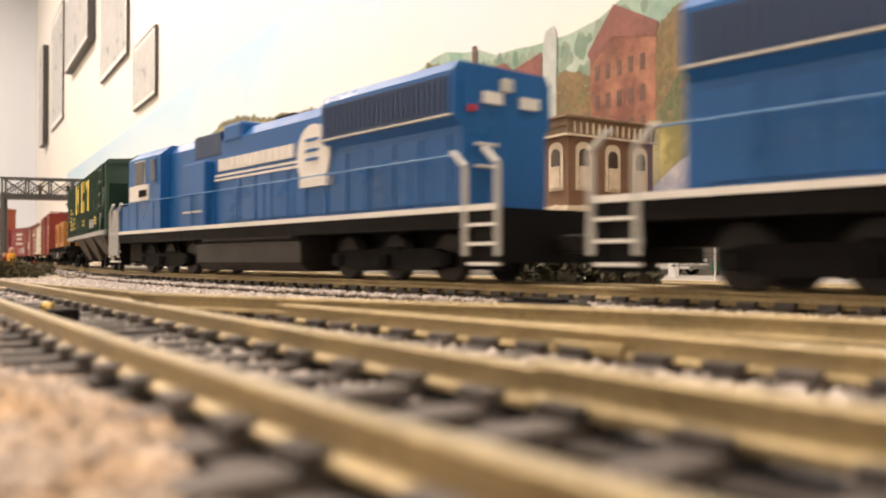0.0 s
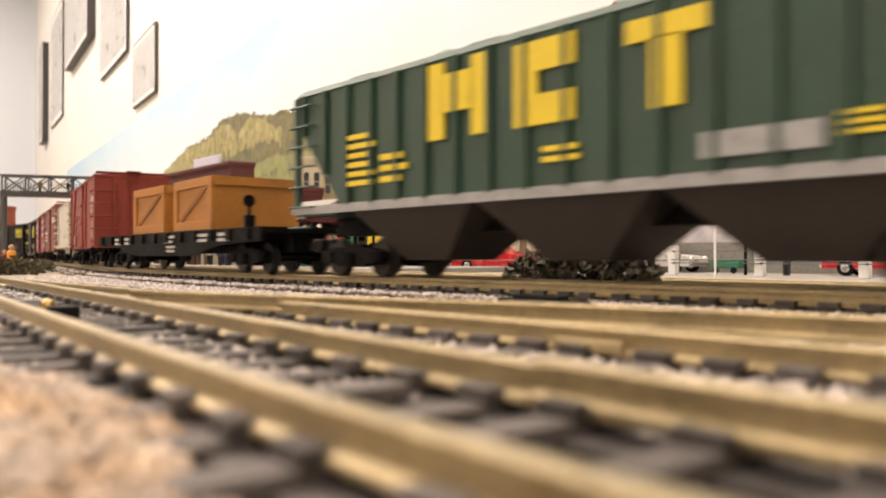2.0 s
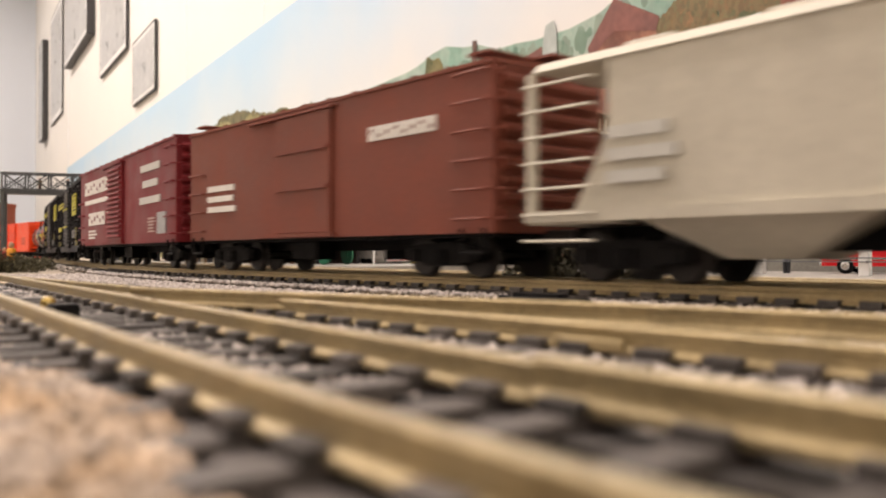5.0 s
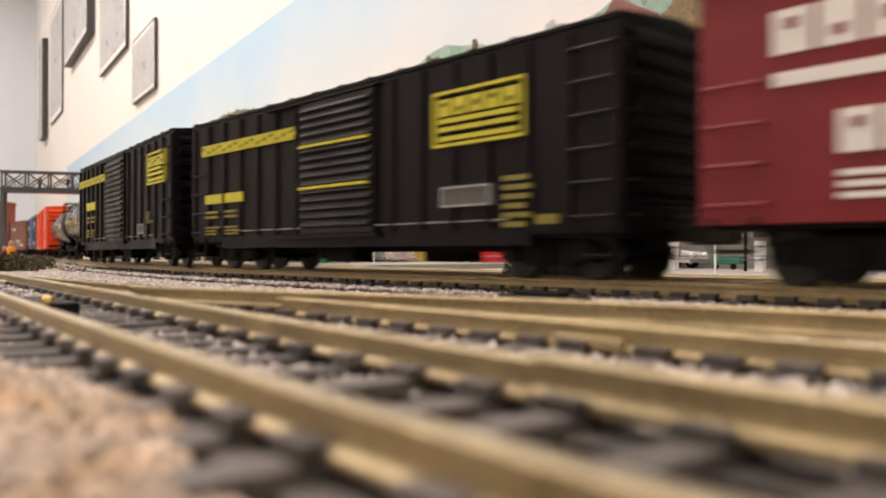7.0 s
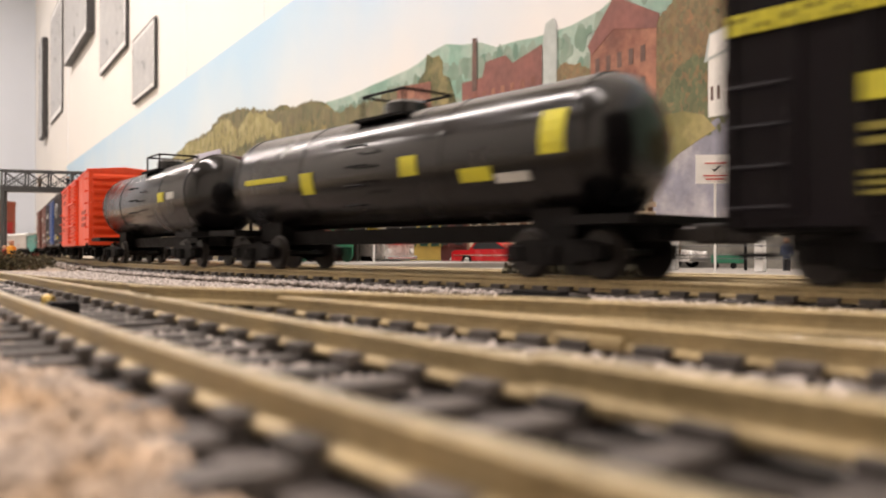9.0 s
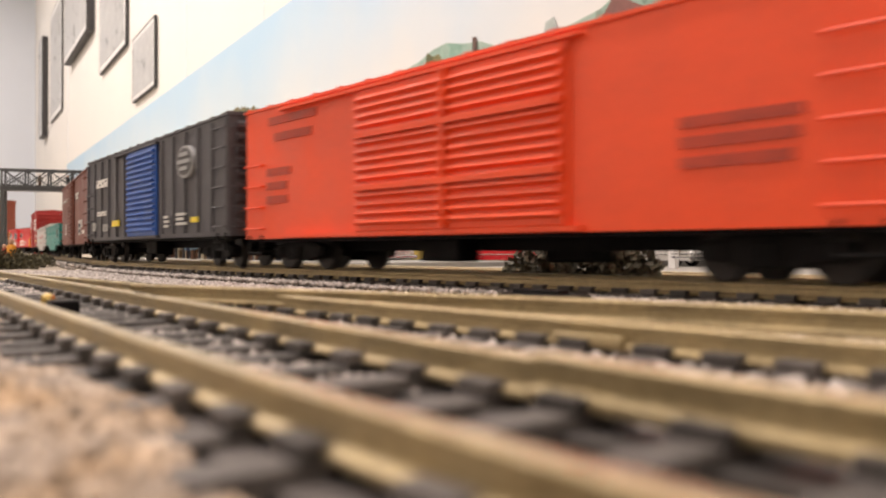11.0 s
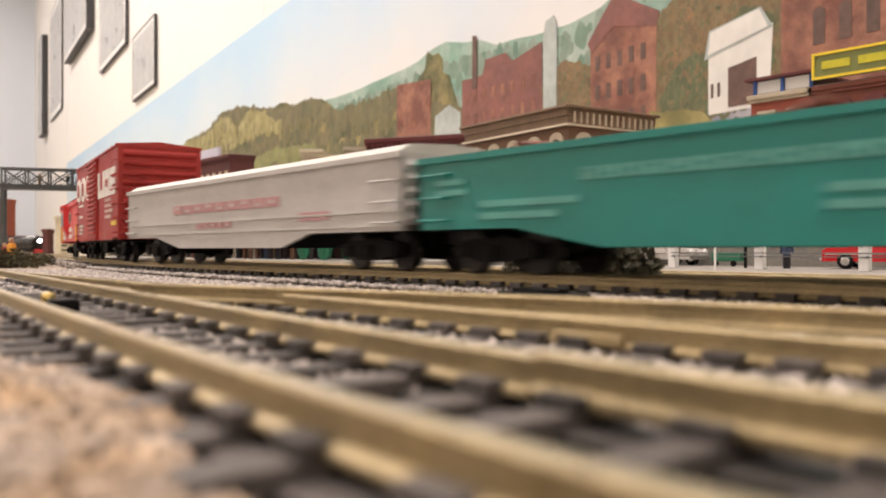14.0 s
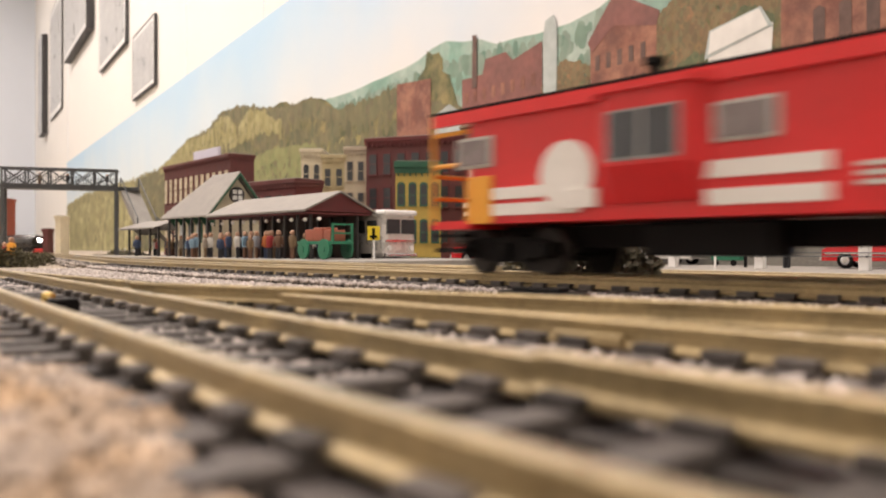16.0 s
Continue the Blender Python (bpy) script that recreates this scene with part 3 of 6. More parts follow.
# polished frog rail beyond the joint, and the plastic webs that tie the sleepers together
turnout = bpy.data.objects["turnout_track"]
rail(track_line([(-.0335, .03705), (-.022, .0356), (-.005, .0351), (.2, .0350)], .004), 0, ZN + .0003, turnout, "polished frog rail", RAILBRIGHT)
for side in (-.00825, .00825):
    web = Shape()
    for x in np.arange(-.25, .03, .004):
        y, y2 = (float(np.interp(q, [-.3, -.2, -.145, -.095, -.06, -.043, -.022, -.005, .2], [.0575, .0468, .0409, .0352, .0313, .0297, .0277, .0272, .0272])) + side for q in (x, x + .004))
        web.add([(p, q + k, ZN - .0025 - .0012 * m) for m in (0, 1) for p, q in ((x, y), (x + .004, y2)) for k in (-.0034, .0034)],
                [(0, 2, 3, 1), (4, 5, 7, 6), (0, 1, 5, 4), (2, 6, 7, 3), (0, 4, 6, 2), (1, 3, 7, 5)])
    for v in range(len(web.v)):
        web.v[v] = (web.v[v][0], web.v[v][1], web.v[v][2] - .0009)
    part("tie_web", web, TIE, turnout)


# Dark strip under the turnout: shade between the ties, put in as colour.
bed = Shape()
for x in np.arange(-.26, .03, .005):
    y, y2 = (float(np.interp(q, [-.3, -.2, -.145, -.095, -.06, -.043, -.022, -.005, .2], [.0575, .0468, .0409, .0352, .0313, .0297, .0277, .0272, .0272])) for q in (x, x + .005))
    bed.add([(p, q + k, -.0052 - .0012 * m) for m in (0, 1) for p, q in ((x, y), (x + .005, y2)) for k in (-.0150, .0135)],
            [(0, 2, 3, 1), (4, 5, 7, 6), (0, 1, 5, 4), (2, 6, 7, 3), (0, 4, 6, 2), (1, 3, 7, 5)])
part("tie_gap_shade", bed, mat("tie_gap_shade_brown", (.035, .029, .025), .9, var=.4, scale=300, bump=.4), turnout, "dark strip standing for shade between the turnout ties")


def joiner(x, y, z):
    ob = solid("rail_joiner", Shape().box(-.004, .004, -.0016, -.0008, .0002, .0013, .0002).box(-.004, .004, .0008, .0016, .0002, .0013, .0002), RAIL, "folded metal rail joiner at a rail gap", "rail joiner", at=pose(x, y, z - .0025))
    return ob


joiner(-.048, .0607, ZN)
joiner(-.16, .0607, ZN)


def grains(name, n, x0, x1, y0, y1, size, zf, material, label, keep=None, seed=3):
    """Loose stones, each a small lumpy octahedron, spread over a stretch of ground."""
    rs = np.random.RandomState(seed)
    x, y = rs.uniform(x0, x1, n), rs.uniform(y0, y1, n)
    if keep is not None:
        k = keep(x, y)
        x, y = x[k], y[k]
    n = len(x)
    base = np.array([(1, 0, 0), (0, 1, 0), (-1, 0, 0), (0, -1, 0), (0, 0, 1), (0, 0, -1)], float)
    s = size * rs.uniform(.45, 1.15, (n, 1, 1)) * rs.uniform(.6, 1.3, (n, 6, 1))
    ang = rs.uniform(0, 6.28, n)
    tilt = rs.uniform(-.7, .7, n)
    c, q = np.cos(ang)[:, None], np.sin(ang)[:, None]
    ct, st = np.cos(tilt)[:, None], np.sin(tilt)[:, None]
    v = base[None] * s
    vx, vy, vz = v[..., 0], v[..., 1] * ct - v[..., 2] * st, v[..., 1] * st + v[..., 2] * ct
    z = zf(x, y) + rs.uniform(-.3, .35, n) * size
    out = np.stack([vx * c - vy * q + x[:, None], vx * q + vy * c + y[:, None], vz * .8 + z[:, None]], -1).reshape(-1, 3)
    tri = np.array([(0, 1, 4), (1, 2, 4), (2, 3, 4), (3, 0, 4), (1, 0, 5), (2, 1, 5), (3, 2, 5), (0, 3, 5)])
    faces = (tri[None] + (np.arange(n) * 6)[:, None, None]).reshape(-1, 3)
    me = bpy.data.meshes.new(name)
    me.vertices.add(len(out))
    me.vertices.foreach_set("co", out.astype(np.float32).ravel())
    me.loops.add(faces.size)
    me.loops.foreach_set("vertex_index", faces.astype(np.int32).ravel())
    me.polygons.add(len(faces))
    me.polygons.foreach_set("loop_start", np.arange(0, faces.size, 3, dtype=np.int32))
    me.update(calc_edges=True)
    me.materials.append(material)
    return tagged(new(name, me), label, "gravel", "", "stuff")


def turnout_y(x):
    return np.interp(x, [-.5, -.4, -.3, -.2, -.145, -.095, -.06, -.043, -.022, 0], [.076, .0685, .0575, .0468, .0409, .0352, .0313, .0297, .0277, .0272])


def main_y(x):
    o = np.argsort(WAY[:, 0])
    return np.interp(x, WAY[o, 0], WAY[o, 1])


def off_rails(x, y, tol=.0017):
    ok = np.ones(len(x), bool)
    for c in (turnout_y(x), np.full(len(x), .0690), main_y(x)):
        for s in (-.00825, .00825):
            ok &= np.abs(y - c - s) > tol
    return ok


def beds(x, y):
    z = np.full(len(x), -.0047)
    z = np.where(np.abs(y - .0690) < .02, -.0044, z)
    z = np.where(np.abs(y - main_y(x)) < .021, -.0035, z)
    return z


grains("track_ballast", 95000, -.42, .06, .018, .165, .00082, beds, BALLAST, "pale grey and pinkish ballast stones between the rails",
       lambda x, y: off_rails(x, y) & (y > turnout_y(x) - .0045) & (y < main_y(x) + .022) & ((x < -.048 + .006 * np.sin(y * 900)) | (y > turnout_y(x) + .0075)), 5)
grains("far_ballast", 15000, -1.0, -.42, .05, .33, .0014, lambda x, y: beds(x, y), FARBALLAST, "dusty pale ballast along the curving main track",
       lambda x, y: (np.abs(y - main_y(x)) < .023) & off_rails(x, y), 6)
grains("second_ballast", 9000, -.6, .2, .165, .225, .0012, lambda x, y: np.full(len(x), -.0040), FARBALLAST, "dusty ballast beside the rear track", None, 8)
grains("coarse_sand", 50000, -.16, .02, -.02, .0275, .00062, lambda x, y: -.0041 + .0005 * np.sin(x * 90) - .12 * np.maximum(0, y - turnout_y(x) + .016), SAND, "orange and tan coarse sand beside the near rail",
       lambda x, y: (y < turnout_y(x) - .0112 - np.interp(x, [-.055, -.03], [0, .0016]) + .0009 * np.sin(x * 240)) & (x * x + y * y > .012 ** 2), 7)


# ---- rolling stock
def wheel_mesh(r):
    return Shape().lathe([(-.0014, r * .96), (-.0003, r), (0, r * 1.12), (.0004, r * 1.12)], "y", 20).mesh("wheel", WHEELM, True)


WHEEL = {r: wheel_mesh(r) for r in (.0049, .0058)}
AXLE = Shape().rod((0, -.0083, 0), (0, .0083, 0), .0011).mesh("axle", WHEELM)


def side_frame(n, pitch):
    sh = Shape()
    half = pitch * (n - 1) / 2
    for y in (-.0128, .0104):
        sh.prism([(-half - .0032, .0040), (-half - .0032, .0066), (-half + .003, .0078), (half - .003, .0078), (half + .0032, .0066), (half + .0032, .0040), (half - .002, .0038), (half - .004, .0026), (-half + .004, .0026), (-half + .002, .0038)], y, y + .0024, "y")
        for i in range(n):
            sh.box(-half + pitch * i - .0019, -half + pitch * i + .0019, y - .0006, y + .003, .0034, .0066, .0003)
    for k in (-.0014, 0, .0014):
        for y in (-.0134, .0122):
            sh.rod((k, y, .003), (k, y, .0064), .0006)
    sh.box(-.003, .003, -.0105, .0105, .0055, .0085)
    return sh.mesh("side_frame", BLACK)


FRAMES = {2: side_frame(2, .0195), 3: side_frame(3, .0215)}


def truck(parent, x, n=2):
    pitch, r = (.0195, .0049) if n == 2 else (.0215, .0058)
    tr = part("truck", FRAMES[n], BLACK, parent, "black cast truck frame", at=pose(x, 0, 0))
    for i in range(n):
        px = pitch * (i - (n - 1) / 2)
        for y, turn in ((-.0083, 0), (.0083, 180)):
            part("wheel", WHEEL[r], WHEELM, tr, at=pose(px, y, r, 0, 0, turn))
        part("axle", AXLE, WHEELM, tr, at=pose(px, 0, r))


def couplers(parent, half, z=.0085):
    for s in (-1, 1):
        sh = Shape().box(s * half - .002, s * (half + .004), -.0016, .0016, z - .0012, z + .0012, .0003)
        sh.v = list(sh.v)
        sh.box(min(s * (half + .003), s * (half + .0085)), max(s * (half + .003), s * (half + .0085)), -.0024, .0022, z - .0018, z + .002, .0005)
        part("coupler", sh, WHEELM, parent, "blackened knuckle coupler")


Y0 = -.0175


def mark(parent, x, z, w, h, material, name="lettering", y=Y0, proud=.00035):
    return part(name, Shape().box(x, x + w, y - proud, y + .0002, z, z + h), material, parent)


def lines(parent, x, z, w, h, n, material, y=Y0):
    """Small lettering as bars."""
    rnd = random.Random(int((x + z + w) * 1e5))
    for i in range(n):
        q = h / n
        mark(parent, x, z + h - (i + 1) * q + q * .25, w * rnd.uniform(.7, 1), q * .55, material, "small_lettering", y)


def word(parent, x0, x1, z, h, n, ink, paint_m, y=Y0):
    """A large word as plain blocks, notched so that they do not spell anything."""
    step = (x1 - x0) / n
    for k in range(n):
        b = mark(parent, x0 + k * step, z, step * .84, h, ink, "lettering", y)
        q = x0 + k * step + step * .28
        part("notch", Shape().box(q, q + step * .28, y - .0005, y + .0001, z + h * (.55, .2, .35)[k % 3], z + h * (.8, .45, .65)[k % 3]), paint_m, b)


def rungs(parent, x, zs, material, w=.0095, y=Y0, end=None):
    for z in zs:
        sh = Shape()
        if end is None:
            sh.rod((x - w / 2, y - .0014, z), (x + w / 2, y - .0014, z), .00030, 5)
            for s in (-1, 1):
                sh.rod((x + s * w / 2, y + .0002, z), (x + s * w / 2, y - .0014, z), .00030, 5)
        else:
            sh.rod((end, y, z), (end, y + w, z), .00030, 5)
            for s in (0, w):
                sh.rod((end - math.copysign(.0016, end), y + s, z), (end, y + s, z), .00030, 5)
        part("ladder_rung", sh, material, parent)


def stirrups(parent, L, material, z0):
    for s in (-1, 1):
        x = s * (L / 2 - .006)
        sh = Shape()
        for k in (-.0035, .0035):
            sh.rod((x + k, Y0 - .0002, z0 + .001), (x + k, Y0 - .0002, z0 - .0042), .0004, 5)
        sh.rod((x - .0035, Y0 - .0002, z0 - .0042), (x + .0035, Y0 - .0002, z0 - .0042), .0004, 5)
        part("stirrup_step", sh, material, parent)


def boxcar(label, back, front, paint_m, z0=.0098, z1=.0497, rise=.0022, ribs=0, door=None, ends="ribbed", walkway=False, planks=False, roof_m=None, wide=.035, sill=None, rib_gap=(0, 0)):
    L = front - back
    car = thing("boxcar", label, "boxcar", "freight cars of the train")
    h, yh = L / 2, wide / 2
    body = Shape().prism([(-yh, z0), (yh, z0), (yh, z1), (-yh, z1)], -h, h)
    b = part("body", body, paint_m, car)
    roof = Shape().prism([(-yh - .0005, z1), (yh + .0005, z1), (yh + .0005, z1 + .0008), (0, z1 + rise), (-yh - .0005, z1 + .0008)], -h - .0004, h + .0004)
    for i in range(int(L / .012) + 1):
        x = -h + .002 + i * (L - .004) / int(L / .012)
        rr_ = Shape().prism([(-yh - .0006, z1 + .0006), (-yh - .0006, z1 + .0012), (0, z1 + rise + .0005), (yh + .0006, z1 + .0012), (yh + .0006, z1 + .0006), (0, z1 + rise - .0004)], x - .0005, x + .0005)
        part("roof_rib", rr_, roof_m or paint_m, car)
    part("roof", roof, roof_m or paint_m, car)
    if walkway:
        w = Shape()
        for y in (-.0032, -.0010, .0012):
            w.box(-h - .004, h + .004, y, y + .0019, z1 + rise + .0006, z1 + rise + .0012)
        for s in (-1, 1):
            for k in range(3):
                x = s * (h - .003 - k * .0024)
                w.box(x - .001, x + .001, -yh + .001, yh - .001, z1 + rise + .0005, z1 + rise + .0011)
        part("roof_walk", w, roof_m or paint_m, car)
    if planks:
        n = int((z1 - z0) / .0021)
        for i in range(n):
            z = z0 + i * (z1 - z0) / n
            part("side_board", Shape().box(-h, h, -yh - .00014, -yh, z + .00006, z + (z1 - z0) / n - .00002), paint_m, car)
    if ribs:
        for i in range(ribs + 1):
            x = -h + .0012 + i * (L - .0024) / ribs
            if rib_gap[0] < x < rib_gap[1]:
                continue
            part("side_post", Shape().prism([(x - .0011, -yh), (x - .0006, -yh - .0009), (x + .0006, -yh - .0009), (x + .0011, -yh)], z0 + .0015, z1 - .001, "z"), paint_m, car)
    if ends == "ribbed":
        for s in (-1, 1):
            n = 9
            for i in range(n):
                z = z0 + .004 + i * (z1 - z0 - .007) / (n - 1)
                part("end_rib", Shape().prism([(s * h, z - .0016), (s * (h + .0013), z - .0004), (s * (h + .0013), z + .0006), (s * h, z + .0016)], -yh + .0022, yh - .0022, "y"), paint_m, car)
    else:
        for s in (-1, 1):
            for y in (-.0085, 0, .0085):
                part("end_brace", Shape().box(min(s * h, s * (h + .001)), max(s * h, s * (h + .001)), y - .0008, y + .0008, z0, z1), paint_m, car)
    if door:
        c, w, kind, dm = door
        d = part("door", Shape().box(c - w / 2, c + w / 2, -yh - .0012, -yh, z0 + .0012, z1 - .0016, .0003), dm or paint_m, car)
        if kind == "corrugated":
            n = 15
            for i in range(n):
                z = z0 + .0035 + i * (z1 - z0 - .0075) / (n - 1)
                part("door_rib", Shape().prism([(-yh - .0011, z - .0009), (-yh - .00225, z - .0001), (-yh - .0020, z + .0006), (-yh - .0011, z + .0008)], c - w / 2 + .001, c + w / 2 - .001), dm or paint_m, d)
        else:
            for z in (z0 + .013, z1 - .012):
                part("door_batten", Shape().box(c - w / 2 + .001, c + w / 2 - .001, -yh - .0018, -yh - .0010, z, z + .0012), dm or paint_m, d)
        part("door_track", Shape().box(c - w * 1.05, c + w * .55, -yh - .0018, -yh, z1 - .0016, z1 - .0008), paint_m, car)
        part("door_track", Shape().box(c - w * 1.05, c + w * .55, -yh - .0016, -yh, z0 + .0002, z0 + .0012), paint_m, car)
    under = Shape().box(-h + .004, h - .004, -.004, .004, z0 - .0035, z0).box(-.018, -.004, -.011, -.004, z0 - .006, z0 - .0004, .0005).box(.010, .024, .002, .010, z0 - .006, z0 - .0004, .0005)
    under.box(-h + .001, h - .001, -yh + .0012, yh - .0012, z0 - .0008, z0)
    part("underframe", under, BLACK, car)
    if sill:
        part("side_sill", Shape().box(-h + sill, h - sill, -yh - .0004, -yh + .0006, z0 - .0022, z0 + .0004), paint_m, car)
    zz = [z0 + .003 + i * .0062 for i in range(int((z1 - z0 - .004) / .0062) + 1)]
    rungs(car, h - .0062, zz, paint_m)
    rungs(car, -h + .0062, zz[:4], paint_m)
    rungs(car, 0, zz, paint_m, .009, -yh + .001, h + .0022)
    rungs(car, 0, zz, paint_m, .009, yh - .010, -h - .0022)
    stirrups(car, L, BLACK, z0)
    truck(car, -h + .022)
    truck(car, h - .022)
    couplers(car, h)
    place_car(car, back, front)
    return car, h


PALEBLUE = mat("pale_blue_handrail", (.04, .17, .38), .4, var=.1, scale=200)
GUARDGREY = mat("pale_grey_guard", (.36, .36, .36), .45, var=.15, scale=200)
TANKBROWN = mat("dusty_fuel_tank", (.018, .0135, .0115), .5, var=.3, scale=90, fine=900)


def locomotive(back, front, cab_end, label):
    """Six-axle hood unit; cab_end -1 puts the cab at the back."""
    L = front - back
    h = L / 2
    c = cab_end
    ob = thing("locomotive", label, "locomotive", "locomotives of the train")

    def bx(a, b, *r, bevel=0.0):
        return Shape().box(min(a * c, b * c), max(a * c, b * c), *r, bevel)

    part("frame", Shape().box(-h, h, -.0178, .0178, .0120, .0160), BLACK, ob)
    part("sill_stripe", Shape().box(-h, h, -.0181, -.0174, .0155, .0168), WHITE, ob, "white reflective sill stripe")
    hood_a, hood_b = -h + .016, h - .054
    part("long_hood", Shape().prism([(-.0135, .0158), (.0135, .0158), (.0135, .0452), (.0100, .0488), (-.0100, .0488), (-.0135, .0452)], min(hood_a * c, hood_b * c), max(hood_a * c, hood_b * c)), BLUE, ob)
    # radiator section, flared at the top
    part("radiator_section", Shape().prism([(-.0136, .0352), (-.0156, .0375), (-.0156, .0475), (-.0138, .0498), (.0138, .0498), (.0156, .0475), (.0156, .0375), (.0136, .0352)], min(c * (-h + .0165), c * (-h + .072)), max(c * (-h + .0165), c * (-h + .072))), BLUE, ob)
    g = part("radiator_grille", bx(-h + .018, -h + .071, -.0160, -.0154, .0380, .0464), DARKBLUE, ob, "dark mesh radiator intake")
    for i in range(26):
        x = c * (-h + .0195 + i * .002)
        part("grille_bar", Shape().box(x - .0003, x + .0003, -.0163, -.0159, .0385, .0460), DARKBLUE, g)
    part("grille_ledge", bx(-h + .017, -h + .072, -.0164, -.0150, .0372, .0377), GREYPL, ob)
    for i in range(11):
        x = hood_a + .004 + i * .0105
        part("hood_door", bx(x, x + .0096, -.0138, -.0134, .018, .0335, bevel=.0001), BLUE, ob)
    for i in range(3):
        x = c * (-h + .028 + i * .017)
        part("roof_fan", Shape().lathe([(.0492, .0065), (.0512, .0065), (.0516, .0055)], "z", 20, (x, 0, 0)), DARKBLUE, ob, smooth=True)
    part("exhaust_stack", bx(-.012, .0, -.004, .004, .0485, .0520, bevel=.0005), BLACK, ob)
    part("dynamic_brake_hatch", bx(.004, .018, -.0140, .0140, .0440, .0505, bevel=.0012), BLUE, ob)
    part("intake_grille", bx(.020, .042, -.0137, .0137, .0405, .0489, bevel=.0006), DARKBLUE, ob, "dark inertial filter grille")
    eb = part("electrical_cabinet", bx(.0265, .046, -.0166, -.0130, .0160, .0392, bevel=.0006), BLUE, ob)
    part("cabinet_step", bx(.0285, .044, -.0172, -.0165, .0215, .0222), GREYPL, eb)
    # end of the long hood
    for y in (-.0075, .0045):
        part("number_board", bx(hood_a - .0008, hood_a + .0002, y, y + .0060, .0408, .0436), WHITE, ob)
    part("end_light", bx(hood_a - .0010, hood_a + .0002, -.0018, .0018, .0440, .0472, bevel=.0003), GREYPL, ob)
    for z in (.0262, .0312):
        part("grab_iron", Shape().rod((c * (hood_a - .0014), -.0105, z), (c * (hood_a - .0014), -.004, z), .0005), GREYPL, ob)
    part("marker_lamp", bx(hood_a - .0010, hood_a + .0002, -.0118, -.0100, .0385, .0400), REDINK, ob)
    # cab and nose
    ca_, cb_ = h - .0545, h - .0205
    cab = part("cab", Shape().prism([(-.0172, .0158), (.0172, .0158), (.0172, .0452), (.0125, .0488), (-.0125, .0488), (-.0172, .0452)], min(c * ca_, c * cb_), max(c * ca_, c * cb_)), BLUE, ob)
    for a, b in ((h - .0505, h - .0465), (h - .0385, h - .0285)):
        w = part("window_frame", bx(a - .0006, b + .0006, -.0175, -.0169, .0346, .0443), GREYPL if a > h - .045 else BLUE, cab)
        part("pane", bx(a, b, -.0178, -.0173, .0352, .0437), DARKGLASS, w)
    for y in (-.0145, .002):
        part("windshield", bx(cb_ - .0003, cb_ + .0006, y, y + .0125, .0368, .0440), DARKGLASS, cab)
    nb = part("number_panel", bx(h - .0432, h - .0222, -.0177, -.0169, .0284, .0346), WHITE, cab, "white number panel below the cab windows")
    for k in range(4):
        part("number_bar", bx(h - .0350 - k * .0022, h - .0336 - k * .0022, -.0180, -.0176, .0298, .0326), BLACK, nb)
    part("cab_door", bx(h - .0544, h - .0530, -.0120, .012, .017, .042), DARKBLUE, cab)
    part("nose", Shape().prism([(min(c * cb_, c * (h - .006)), .0158), (max(c * cb_, c * (h - .006)), .0158), (c * (h - .0062), .0275), (c * (h - .0150), .0368), (c * cb_, .0375)], -.0130, .0130, "y"), BLUE, ob)
    part("walkway_shield", bx(h - .0200, h - .0030, -.0172, -.0160, .0158, .0272), BLUE, ob)
    part("step_guard", Shape().prism([(c * (h - .0095), .0070), (c * (h + .0002), .0070), (c * (h - .0002), .0170), (c * (h - .0035), .0262), (c * (h - .0065), .0262), (c * (h - .0095), .0170)], -.0181, -.0175, "y"), GUARDGREY, ob, "pale grey guard plate at the cab steps")
    part("end_plate", bx(h - .0015, h + .001, -.0172, .0172, .0045, .0158), GREYPL, ob, "white pilot plate")
    part("end_plate", bx(-h - .001, -h + .0015, -.0172, .0172, .0045, .0158), BLACK, ob)
    # lettering on the hood
    la, lb = (-.030, .0215) if c < 0 else (-.030, .020)
    n = 12
    for k in range(n):
        x = la + (lb - la) * k / n
        part("lettering", bx(x, x + (lb - la) / n * .86, -.0142, -.0137, .0350, .0390), WHITE, ob)
    for z in (.0318, .0332):
        part("hood_stripe", bx(-.034, .024, -.0141, -.0137, z, z + .0007), WHITE, ob)
    em = Shape().lathe([(-.0145, .0088), (-.0137, .0088)], "y", 28, (-c * .0415, 0, .0345))
    em.box(-c * .0415 - .0065, -c * .0415 + .0095, -.0149, -.0138, .0256, .0280)
    e = part("emblem", em, WHITE, ob, "white wheel-shaped emblem")
    for z in (.0355, .0385, .0330):
        part("emblem_gap", Shape().box(-c * .0415 - .0035, -c * .0415 + .003, -.0148, -.0144, z, z + .0008), BLUE, e)
    # handrails, steps, tank
    post = Shape().rod((0, -.0172, .0155), (0, -.0172, .0280), .0003, 5).mesh("handrail_post", BLUE)
    for i in range(13):
        part("handrail_post", post, BLUE, ob, at=pose(-h + .012 + i * (L - .024) / 12, 0, 0))
    part("handrail", Shape().rod((-h + .012, -.0172, .0280), (h - .012, -.0172, .0280), .00022, 5), PALEBLUE, ob, "thin pale handrail")
    for s in (-1, 1):
        x = s * (h - .0045)
        st = part("stepwell", Shape().box(x - .0045, x + .0045, -.0168, -.0125, .0030, .0128), BLACK, ob)
        for z in (.0040, .0082, .0122):
            part("step_edge", Shape().box(x - .0047, x + .0047, -.0180, -.0166, z, z + .0007), WHITE, st)
        for k in (-.0055, .0045):
            part("grab_rail", Shape().rod((x + k, -.0178, .0060), (x + k, -.0178, .0250), .00065, 6).rod((x + k, -.0178, .0250), (x + k - s * .004, -.0178, .0285), .00065, 6), GREYPL, ob, "light grey grab rail at the steps")
